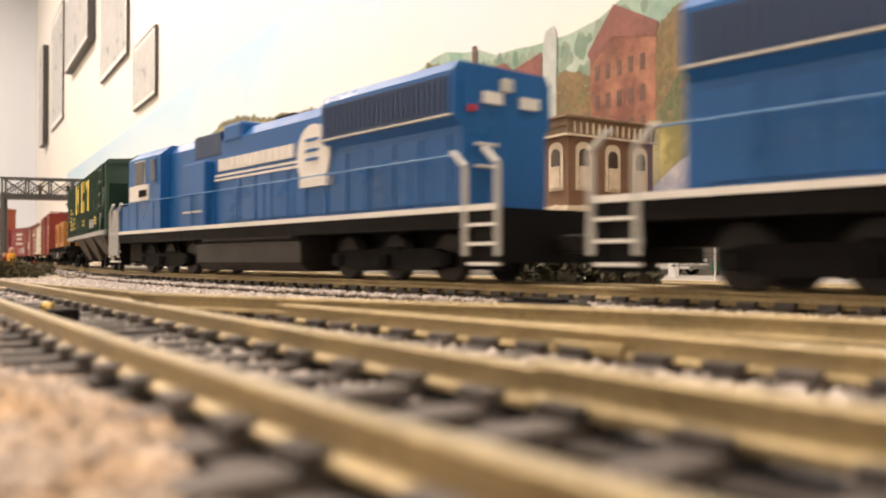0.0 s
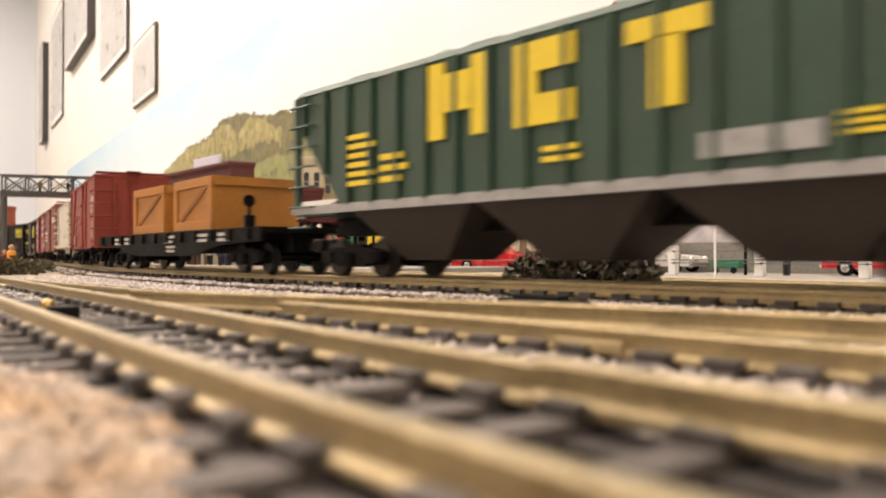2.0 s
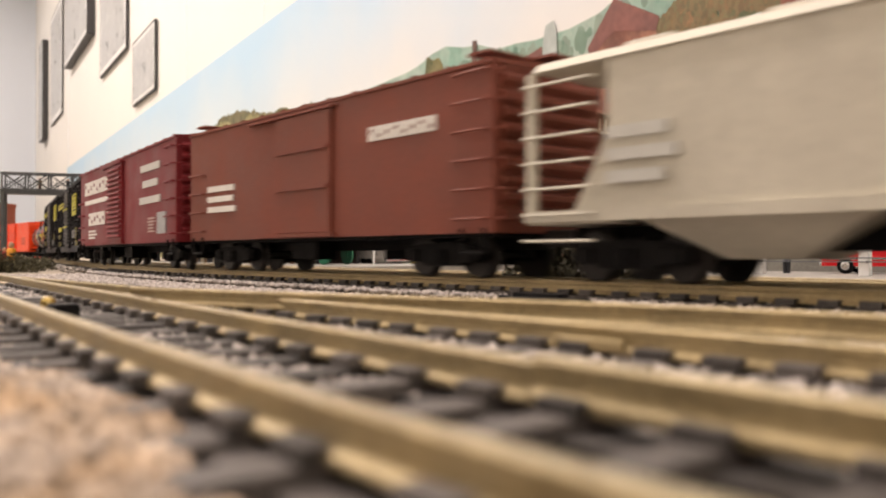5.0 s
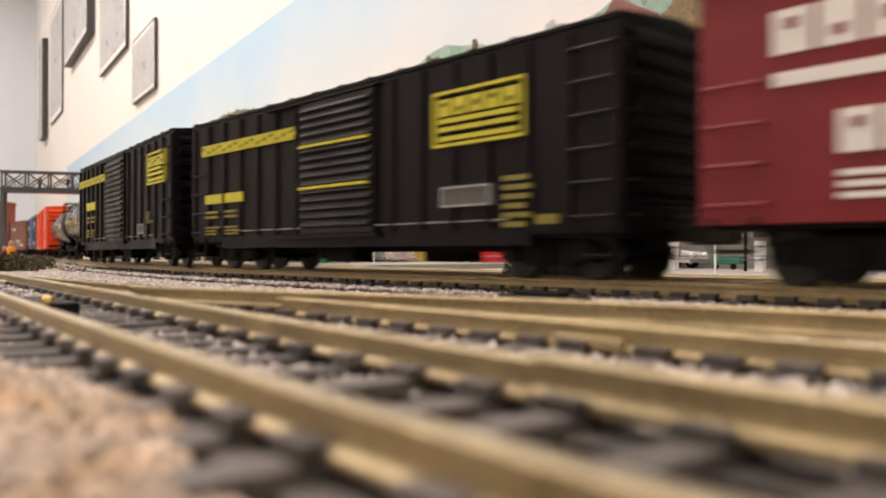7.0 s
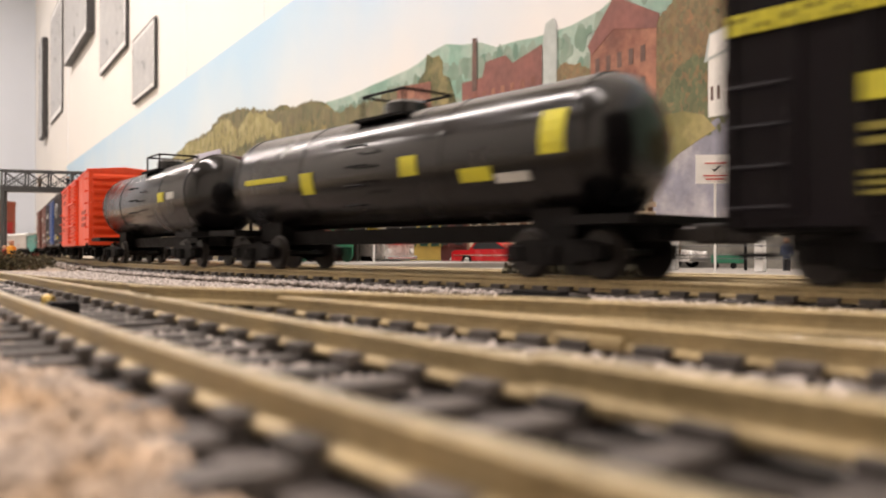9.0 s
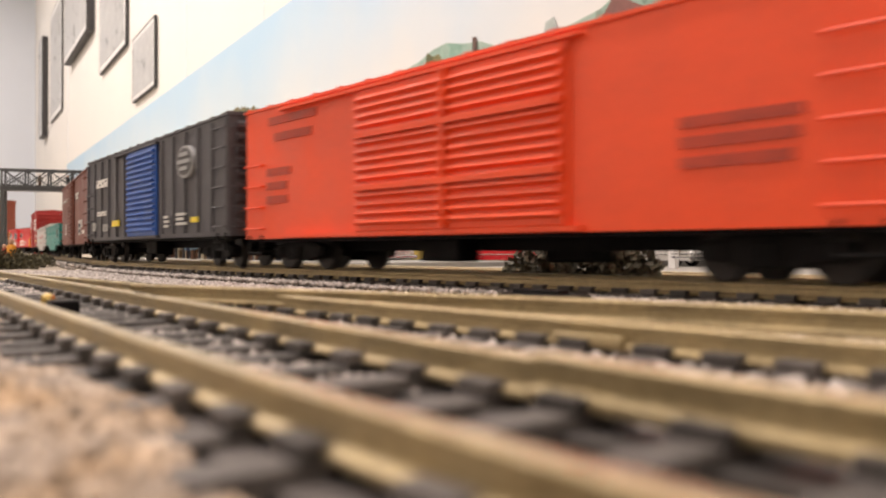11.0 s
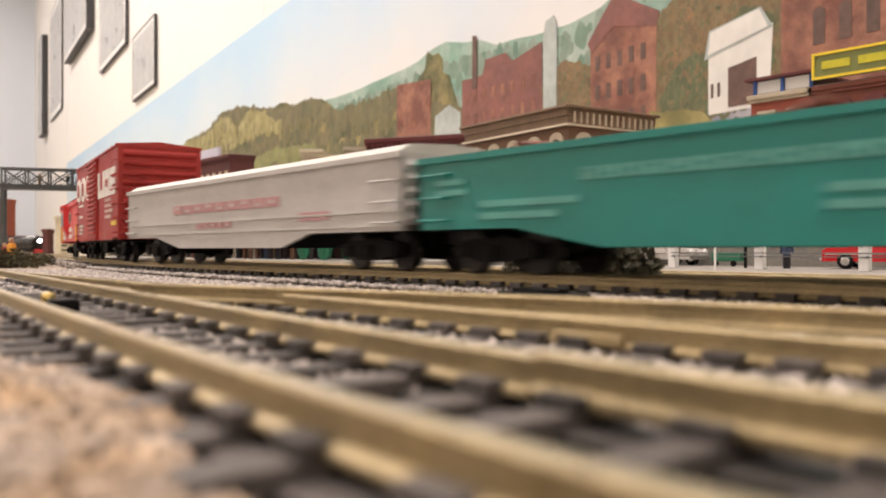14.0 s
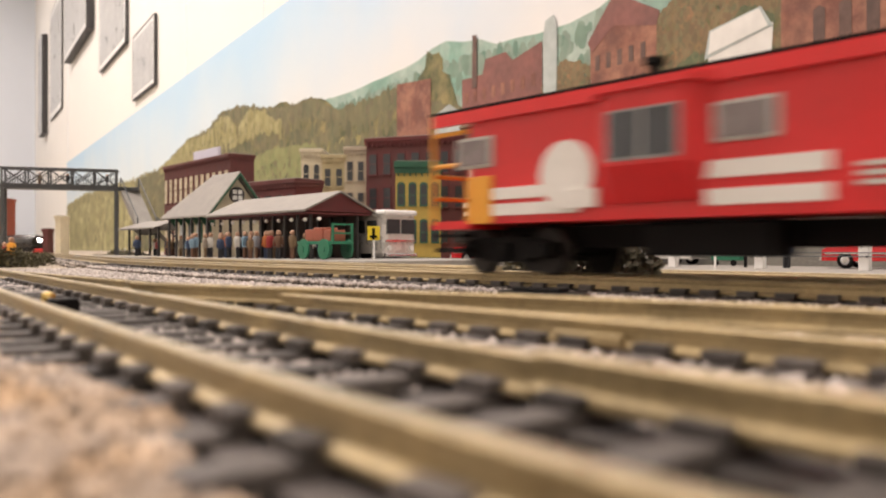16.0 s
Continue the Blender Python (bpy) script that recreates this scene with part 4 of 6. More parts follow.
    ta, tb = sorted((c * .032, -c * .039))
    tank = part("fuel_tank", Shape().prism([(-.0168, .0044), (-.0140, .0018), (.0140, .0018), (.0168, .0044), (.0168, .0100), (.0150, .0122), (-.0150, .0122), (-.0168, .0100)], ta, tb), TANKBROWN, ob, "dusty brown-black fuel tank")
    part("tank_ledge", Shape().box(ta, tb, -.0172, -.0160, .0098, .0103), TANKBROWN, tank)
    part("air_reservoir", Shape().lathe([(ta + .004, .0004), (ta + .005, .0016), (tb - .005, .0016), (tb - .004, .0004)], "x", 14, (0, -.0155, .0122)), TANKBROWN, ob, smooth=True)
    part("underframe", Shape().box(-h + .004, h - .004, -.006, .006, .0075, .0130), BLACK, ob)
    truck(ob, -h + .046, 3)
    truck(ob, h - .046, 3)
    couplers(ob, h)
    place_car(ob, back, front)
    return ob


locomotive(-.094, .145, 1, "blue six-axle diesel locomotive with dark radiator grilles leading the train")
locomotive(-.358, -.118, -1, "blue six-axle diesel locomotive with white emblem, cab facing backwards")


BAYBROWN = mat("dusty_brown_black_bay", (.040, .032, .027), .6, var=.3, scale=120, fine=900)


def covered_hopper(label, back, front, paint_m, bays, z0=.0135, z1=.0515, ribs=12, curved=False):
    L = front - back
    h, yh = L / 2, .0175
    car = thing("covered_hopper", label, "hopper car", "freight cars of the train")
    cut = .024
    side = [(-h + .003, z1), (-h + .003, z1 - .009), (-h + cut, z0), (h - cut, z0), (h - .003, z1 - .009), (h - .003, z1)]
    if bays == 2:
        side = [(-h + .0195, z1), (-h + .0205, z0), (h - .0205, z0), (h - .0195, z1)]
    part("body", Shape().prism(side, -yh + .0006, yh - .0006, "y"), paint_m, car)
    part("roof", Shape().prism([(-yh, z1), (yh, z1), (yh - .002, z1 + .002), (0, z1 + .003), (-yh + .002, z1 + .002)], -h + .002, h - .002), paint_m, car)
    part("side_sill", Shape().box(-h, h, -yh - .0002, -yh + .0012, z0 - .0004, z0 + .0018), DIMWHITE if bays == 3 else paint_m, car, "light worn lower side sill")
    for i in range(ribs + 1 if ribs else 0):
        x = -h + .006 + i * (L - .012) / max(ribs, 1)
        lo = min(z1 - .002, z0 + max(0, (cut - (h - abs(x))) / (cut - .003) * (z1 - z0 - .009)) + .0014)
        part("side_post", Shape().box(x - .0006, x + .0006, -yh - .0006, -yh + .0008, lo, z1), paint_m, car)
    for s in (-1, 1):
        for y in (-yh + .0004, yh - .0016):
            part("end_post", Shape().box(s * (h - .001) - .001, s * (h - .001) + .001, y, y + .0014, z0 - .0004, z1), paint_m, car)
        part("end_platform", Shape().box(min(s * (h - .020), s * h), max(s * (h - .020), s * h), -yh + .001, yh - .001, z0 - .0008, z0 + .0006), paint_m, car)
        wide = .0105 if bays == 3 else .0165
        rungs(car, s * (h - .0006 - wide / 2), [z0 - .004 + i * (z1 - z0 + .001) / 6 for i in range(7)], paint_m, wide)
        if bays == 2:
            part("slope_sheet", Shape().prism([(s * (h - .0200), z0 + .020), (s * (h - .0200), z0), (s * (h - .0090), z0)], -yh + .003, yh - .003, "y"), paint_m, car)
    for i in range(bays):
        w = (L - 2 * cut) / bays
        x = -h + cut + (i + .5) * w
        b = Shape()
        b.v = [(x - w * .48, -.015, z0), (x + w * .48, -.015, z0), (x + w * .48, .015, z0), (x - w * .48, .015, z0), (x - w * .16, -.008, .0045), (x + w * .16, -.008, .0045), (x + w * .16, .008, .0045), (x - w * .16, .008, .0045)]
        b.f = [(0, 1, 2, 3), (4, 7, 6, 5), (0, 4, 5, 1), (1, 5, 6, 2), (2, 6, 7, 3), (3, 7, 4, 0)]
        part("discharge_bay", b, paint_m if bays == 2 else BAYBROWN, car)
    part("roof_walk", Shape().box(-h + .002, h - .002, -.0035, .0035, z1 + .0034, z1 + .0042), paint_m, car)
    for i in range(4):
        part("roof_hatch", Shape().box(-h + .02 + i * (L - .05) / 3, -h + .03 + i * (L - .05) / 3, -.012, -.005, z1 + .002, z1 + .0038, .0005), paint_m, car)
    part("underframe", Shape().box(-h + .002, h - .002, -.004, .004, z0 - .006, z0 - .001), BLACK, car)
    truck(car, -h + .021)
    truck(car, h - .021)
    couplers(car, h)
    place_car(car, back, front)
    return car, h


car, h = covered_hopper("dark green covered hopper with large yellow lettering", -.564, -.376, GREEN, 3, z0=.0172, z1=.0492, ribs=17)
for x, w in ((-.0347, .0052), (-.0206, .0052)):
    mark(car, x, .0312, w, .0170, YELLOW)
mark(car, -.0298, .0370, .0096, .0085, YELLOW)
for x, z, w, q in ((-.0080, .0310, .0062, .0166), (-.0018, .0310, .0092, .0060), (-.0018, .0416, .0092, .0060)):
    mark(car, x, z, w, q, YELLOW)
mark(car, .0192, .0425, .0160, .0040, YELLOW)
mark(car, .0242, .0306, .0062, .0122, YELLOW)
lines(car, -.067, .0225, .012, .014, 6, YELLOW)
lines(car, -.053, .0225, .011, .008, 3, YELLOW)
lines(car, -.0005, .0230, .012, .004, 2, YELLOW)
mark(car, .0338, .0212, .0200, .0042, DIMWHITE, "data_panel")
lines(car, .0558, .0222, .0090, .0042, 3, YELLOW)


def flatcar(back, front):
    L = front - back
    h = L / 2
    car = thing("flatcar", "black flatcar carrying orange wooden crates", "flatcar", "freight cars of the train")
    part("deck", Shape().box(-h, h, -.0172, .0172, .0125, .0142), BLACK, car)
    part("side_sill", Shape().prism([(-h, .0142), (-h, .0100), (-h + .030, .0092), (-h + .055, .0055), (h - .055, .0055), (h - .030, .0092), (h, .0100), (h, .0142)], -.0178, -.0166, "y"), BLACK, car)
    for i in range(12):
        x = -h + .008 + i * (L - .016) / 11
        part("stake_pocket", Shape().box(x - .0016, x + .0016, -.0190, -.0176, .0104, .0140, .0002), BLACK, car)
    part("underframe", Shape().box(-h + .003, h - .003, -.006, .006, .0065, .0126), BLACK, car)
    for x, w in ((-.060, .010), (-.046, .008), (.004, .011), (.036, .013), (.055, .010)):
        lines(car, x, .0098, w, .0035, 2, GREYPL, -.0178)
    lines(car, .006, .0065, .010, .003, 2, GREYPL, -.0178)
    part("brake_stand", Shape().rod((.066, -.012, .014), (.066, -.012, .0230), .0006).lathe([(.0655, .0020), (.0660, .0020)], "x", 16, (0, -.012, .0230)).box(.0645, .0675, -.0135, -.0105, .014, .0185, .0004), BLACK, car)
    truck(car, -h + .022)
    truck(car, h - .022)
    couplers(car, h)
    place_car(car, back, front)
    mid = (back + front) / 2
    for a, b in ((-.0398, -.0018), (.0088, .0453)):
        c = thing("crate", "large orange plywood crate with diagonal battens on a flatcar", "crate", "crates on the flatcar")
        z0, z1 = .0144, .0325
        part("box", Shape().box(a, b, -.0155, .0155, z0, z1, .0004), CRATE, c)
        for y in (-.0164,):
            for q in ((a, b, z0, z0 + .0032), (a, b, z1 - .0032, z1), (a, a + .0035, z0 + .0032, z1 - .0032), (b - .0035, b, z0 + .0032, z1 - .0032)):
                part("batten", Shape().box(q[0], q[1], y, -.0155, q[2], q[3], .0002), CRATE, c)
            for p, q in ((a + .0035, b - .0035),):
                part("diagonal_batten", Shape().prism([(p, z0 + .0032), (p + .004, z0 + .0032), (q, z1 - .0032), (q - .004, z1 - .0032)], y + .0003, -.0155, "y"), CRATEDK, c)
            for i in range(4):
                z = z0 + .0036 + i * .0028
                part("board_edge", Shape().box(a + .0035, b - .0035, -.01565, -.0155, z, z + .0024), CRATE, c)
        for x in (b + .0001,):
            for q in ((-.0155, .0155, z0, z0 + .003), (-.0155, .0155, z1 - .003, z1)):
                part("batten", Shape().box(x, x + .0008, q[0], q[1], q[2], q[3]), CRATE, c)
        TRAIN.append((c, mid, (front - back) * .36))


flatcar(-.7515, -.578)

car, h = boxcar("oxide red wooden boxcar with roof walk and round white herald", -.9035, -.770, OXIDE, planks=(1,), ends="braced", walkway=True, door=(.0030, .0270, "plank", None), z0=.0096, z1=.0442, rise=.0018)
disc = part("herald", Shape().lathe([(-.0181, .0043), (-.0172, .0043)], "y", 24, (.0588, 0, .0308)), HERALDPINK, car, "round white herald")
for z in (.0290, .0320):
    part("herald_band", Shape().box(.0558, .0618, -.0184, -.0180, z, z + .0004), OXIDE, disc)
for p, q in ((-.0475, -.0315), (-.0290, -.0135)):
    part("diagonal_brace", Shape().prism([(p, .0100), (p + .0045, .0100), (q + .0045, .0436), (q, .0436)], -.0184, -.0172, "y"), OXIDE, car)
for x in (-.0545, .0300):
    part("side_post", Shape().box(x - .001, x + .001, -.0183, -.0172, .0100, .0438), OXIDE, car)
for z in (.0268, .0170):
    part("grab_iron", Shape().rod((-.0135, -.0195, z), (.0105, -.0195, z), .0004), OXIDE, car)
part("side_plate", Shape().box(.0215, .0255, -.0183, -.0172, .0150, .0350, .0002), OXIDE, car)
lines(car, .0545, .0145, .0065, .0085, 5, HERALDPINK)
lines(car, -.0645, .0200, .0110, .0090, 4, HERALDPINK)
lines(car, -.0425, .0122, .0100, .0056, 3, GREYPL)

car, h = covered_hopper("light grey two-bay covered hopper with open ladder ends", -1.039, -.907, HOPGREY, 2, z0=.0118, z1=.0408, ribs=0)
lines(car, -.046, .0170, .0160, .0120, 3, GREYPL)
lines(car, .008, .0170, .0070, .0040, 2, GREYPL)

car, h = boxcar("oxide brown boxcar with white lettering and roof walk", -1.195, -1.048, OXIDE2, ends="ribbed", walkway=True, door=(0, .028, "plank", None), z1=.0452)
word(car, .030, .056, .0330, .0035, 8, WHITE, OXIDE2)
lines(car, -.060, .0180, .024, .0100, 3, WHITE)

car, h = boxcar("maroon boxcar with large white lettering", -1.3795, -1.203, MAROON, ribs=0, door=(-.0035, .0262, "corrugated", None), z0=.0097, z1=.0464)
word(car, -.0758, -.0200, .0350, .0066, 8, WHITE, MAROON)
mark(car, -.0758, .0302, .0552, .0021, WHITE)
word(car, -.0660, -.0275, .0195, .0062, 6, WHITE, MAROON)
lines(car, -.0660, .0126, .0200, .0048, 3, WHITE)
lines(car, -.0225, .0240, .0075, .0015, 1, WHITE)
for x, z, w in ((.0395, .0376, .0282), (.0425, .0314, .0219), (.0382, .0250, .0300)):
    mark(car, x, z, w, .0027, GREYPL)
lines(car, .0512, .0135, .0110, .0062, 5, HERALDPINK)
mark(car, .0642, .0130, .0120, .0080, DIMWHITE, "data_panel")


def black_boxcar(back, front, label, z1, stripe, squares, panel, small, data):
    """stripe, squares, panel, small, data: x0, x1, z0, z1 of the yellow and grey lettering on the side."""
    car, h = boxcar(label, back, front, BOXBLACK, ribs=16, door=(-.0012, .0336, "corrugated", DOORBLACK), z1=z1, z0=.0090, sill=.022, rib_gap=(-.019, .018))
    a, b, c, d = stripe
    word(car, a, b, c, d - c, 16, DULLYEL, BOXBLACK, Y0 - .0008)
    part("lettering_band", Shape().box(a, b, Y0 - .0010, Y0, c + .0012, d - .0012), DULLYEL, car)
    a, b, c, d = squares
    for i in range(2):
        for j in range(3):
            z = c + (d - c) * j / 3
            if j == 2:
                mark(car, a + (b - a) * i * .52, z, (b - a) * .44, (d - c) * .19, DULLYEL, y=Y0 - .0008)
            else:
                lines(car, a + (b - a) * i * .52, z, (b - a) * .40, (d - c) * .2, 3 - j, OLDYEL, Y0 - .0008)
    a, b, c, d = panel
    for q in ((a, b, d - .0007, d), (a, b, c, c + .0007), (a, a + .0007, c, d), (b - .0007, b, c, d)):
        part("border_stripe", Shape().box(q[0], q[1], Y0 - .0011, Y0, q[2], q[3]), DULLYEL, car)
    word(car, a + .002, b - .001, c + (d - c) * .55, (d - c) * .30, 5, DULLYEL, BOXBLACK, Y0 - .0008)
    for k in (.10, .27, .42):
        mark(car, a + .002, c + (d - c) * k, (b - a) * .85, .0010, DULLYEL, y=Y0 - .0008)
    a, b, c, d = small
    lines(car, a, c, (b - a) * .45, d - c, 6, OLDYEL, Y0 - .0008)
    lines(car, a + (b - a) * .52, c, (b - a) * .45, (d - c) * .3, 1, OLDYEL, Y0 - .0008)
    a, b, c, d = data
    b -= (b - a) * .15
    mark(car, a, c, b - a, d - c, DATAGREY, "data_panel", Y0 - .0007)
    for q in ((a, b, d - .0004, d), (a, b, c, c + .0004), (a, a + .0003, c, d), (b - .0003, b, c, d)):
        part("panel_border", Shape().box(q[0], q[1], Y0 - .0013, Y0, q[2], q[3]), DIMWHITE, car)
    part("worn_sill_line", Shape().box(-h + .03, h - .028, -.0180, -.0172, .0119, .01215), DIMWHITE, car)
    return car


first = black_boxcar(-1.5715, -1.3946, "black boxcar with yellow lettering panel and corrugated door", .0474, (-.080, -.0212, .0368, .0402), (-.0775, -.0510, .0108, .0262), (.0375, .0656, .0284, .0406), (.0594, .0770, .0100, .0212), (.0405, .0585, .0152, .0196))
for z in (.0222, .0334):
    part("door_stripe", Shape().box(-.0170, .0146, -.0201, -.0194, z, z + .0007), DULLYEL, first, "thin yellow stripe across the door")
black_boxcar(-1.7595, -1.585, "black boxcar with yellow striped lettering and corrugated door", .0484, (-.0855, -.0219, .0388, .0420), (-.0655, -.0440, .0128, .0330), (.0548, .0794, .0312, .0432), (.0540, .0655, .0165, .0212), (.0409, .0520, .0128, .0166))


def tank_car(back, front, label, r, marks):
    L = front - back
    h = L / 2
    car = thing("tank_car", label, "tank car", "freight cars of the train")
    zc = .0115 + r + .0005
    k = h - .008
    part("tank", Shape().lathe([(-k, .002), (-k + .0006, r * .45), (-k + .002, r * .75), (-k + .005, r * .95), (-k + .008, r), (k - .008, r), (k - .005, r * .95), (k - .002, r * .75), (k - .0006, r * .45), (k, .002)], "x", 40, (0, 0, zc)), TANKBLACK, car, "glossy black welded tank", smooth=True)
    for x in (-.03, .03, -k + .008, k - .008):
        part("weld_band", Shape().lathe([(x - .0006, r + .00015), (x + .0006, r + .00015)], "x", 40, (0, 0, zc)), TANKBLACK, car, smooth=True)
    part("dome", Shape().lathe([(zc + r - .001, .0062), (zc + r + .0025, .0060), (zc + r + .0034, .0045)], "z", 20), TANKBLACK, car, smooth=True)
    rail_ = Shape()
    zt = zc + r + .0048
    pts = [(-.009, -.008), (.009, -.008), (.009, .008), (-.009, .008)]
    for i in range(4):
        a, b = pts[i], pts[(i + 1) % 4]
        rail_.rod((*a, zt), (*b, zt), .0004, 5).rod((*a, zt), (*a, zc + r - .003), .0004, 5)
    part("dome_railing", rail_, BLACK, car)
    part("dome_platform", Shape().box(-.011, .011, -.010, .010, zc + r - .0022, zc + r - .0014), BLACK, car)
    for s in (-1, 1):
        part("saddle", Shape().box(s * (h - .026) - .006, s * (h - .026) + .006, -.0080, .0080, .0085, zc - .008), BLACK, car)
        part("end_platform", Shape().box(min(s * (h - .018), s * h), max(s * (h - .018), s * h), -.0165, .0165, .0105, .0122), BLACK, car)
        rungs(car, s * .0, [zc - .01 + i * .005 for i in range(4)], BLACK, .008, -r - .0008)
    part("underframe", Shape().box(-h + .002, h - .002, -.004, .004, .0075, .0115), BLACK, car)

    def decal(x, ang0, ang1, w, m=YELLOW):
        sec = [(-(r + .0003) * math.cos(radians(a)), zc + (r + .0003) * math.sin(radians(a))) for a in np.linspace(ang0, ang1, 5)]
        sec += [(-(r - .0004) * math.cos(radians(a)), zc + (r - .0004) * math.sin(radians(a))) for a in np.linspace(ang1, ang0, 5)]
        part("lettering", Shape().prism(sec, x, x + w), m, car)

    for x, a0, a1, w, m in marks:
        decal(x, a0, a1, w, m)
    truck(car, -h + .022)
    truck(car, h - .022)
    couplers(car, h)
    place_car(car, back, front)


tank_car(-1.946, -1.7775, "black tank car with yellow stencilled lettering", .0150,
         [(.0611, -9, 25, .0062, DULLYEL), (.0369, -25, -13, .0096, DULLYEL), (.0477, -28, -20, .0094, GREYPL), (.0159, -14, 4, .0062, DULLYEL), (-.0616, -5, 1, .0240, DULLYEL), (-.0292, -22, 1, .0058, DULLYEL)])
tank_car(-2.110, -1.956, "shorter black tank car with a railed dome", .0146, [(.030, -8, 6, .007, DULLYEL), (.042, -6, 4, .008, GREYPL)])

ORANGEDK = mat("faded_dark_lettering", (.42, .045, .018), .55, var=.25, scale=200)
car, h = boxcar("bright orange boxcar with wide corrugated doors", -2.306, -2.120, ORANGE, door=(0, .068, "corrugated", None), z0=.0088, z1=.0466)
lines(car, -.079, .0408, .0265, .0040, 1, ORANGEDK)
lines(car, -.076, .0360, .0235, .0040, 1, ORANGEDK)
lines(car, -.080, .0180, .0140, .0120, 3, ORANGEDK)
lines(car, h - .035, .018, .022, .010, 3, ORANGEDK)
part("door_seam", Shape().box(-.0006, .0006, -.0202, -.0188, .0105, .0450), ORANGE, car)
for z in (.0200, .0330):
    part("door_bar", Shape().box(-.033, .033, -.0202, -.0188, z, z + .0012), ORANGE, car)

car, h = boxcar("dark grey boxcar with blue corrugated door", -2.4965, -2.312, SLATE, ribs=14, door=(.0009, .0386, "corrugated", DOORBLUE), z0=.0100, z1=.0476, rib_gap=(-.020, .022))
YS = Y0 - .0008
word(car, -.0720, -.0515, .0345, .0036, 4, WHITE, SLATE, YS)
word(car, -.0708, -.0545, .0214, .0020, 7, WHITE, SLATE, YS)
lines(car, -.0794, .0146, .0066, .0040, 5, GREYPL, YS)
mark(car, -.0440, .0160, .0112, .0026, YELLOW, y=YS)
lines(car, -.0600, .0141, .0100, .0034, 4, GREYPL, YS)
oval = [(.0545 + .0082 * math.cos(a), .0362 + .0056 * math.sin(a)) for a in np.linspace(0, 2 * math.pi, 28, endpoint=False)]
em = part("herald", Shape().prism(oval, -.0190, -.0172, "y"), DIMWHITE, car, "pale oval herald")
inner = [(.0545 + .0072 * math.cos(a), .0362 + .0047 * math.sin(a)) for a in np.linspace(0, 2 * math.pi, 28, endpoint=False)]
part("herald_ground", Shape().prism(inner, -.0192, -.0189, "y"), DATAGREY, em)
for z, w in ((.0332, .0040), (.0356, .0062), (.0381, .0044)):
    part("herald_band", Shape().box(.0545 - w, .0545 + w, -.0195, -.0191, z, z + .0013), DIMWHITE, em)
mark(car, .0598, .0150, .0062, .0018, YELLOW, y=YS)
lines(car, .0300, .0135, .0060, .0050, 3, GREYPL, YS)
lines(car, .0440, .0140, .0120, .0050, 3, GREYPL, YS)

car, h = boxcar("mineral brown boxcar with louvred corrugated door", -2.691, -2.514, BROWN, door=(-.0029, .0312, "corrugated", None), z0=.0092, z1=.0472)
word(car, -.0783, -.0275, .0374, .0016, 20, GREYPL, BROWN)
mark(car, .0216, .0372, .0190, .0014, GREYPL)
mark(car, .0256, .0352, .0110, .0014, GREYPL)
mark(car, .0417, .0143, .0107, .0080, GREYPL, "data_panel")
for z in (.0152, .0182):
    mark(car, .0425, z, .0090, .0022, SLATE, "data_panel_gap", Y0 - .0004)
lines(car, .0533, .0180, .0108, .0046, 3, GREYPL)
mark(car, .0636, .0145, .0092, .0020, WHITE)
lines(car, -.0582, .0152, .0120, .0080, 4, GREYPL)


LOADTAN = mat("orange_tan_lumber", (.46, .25, .11), .7, var=.25, scale=150, bump=.1)


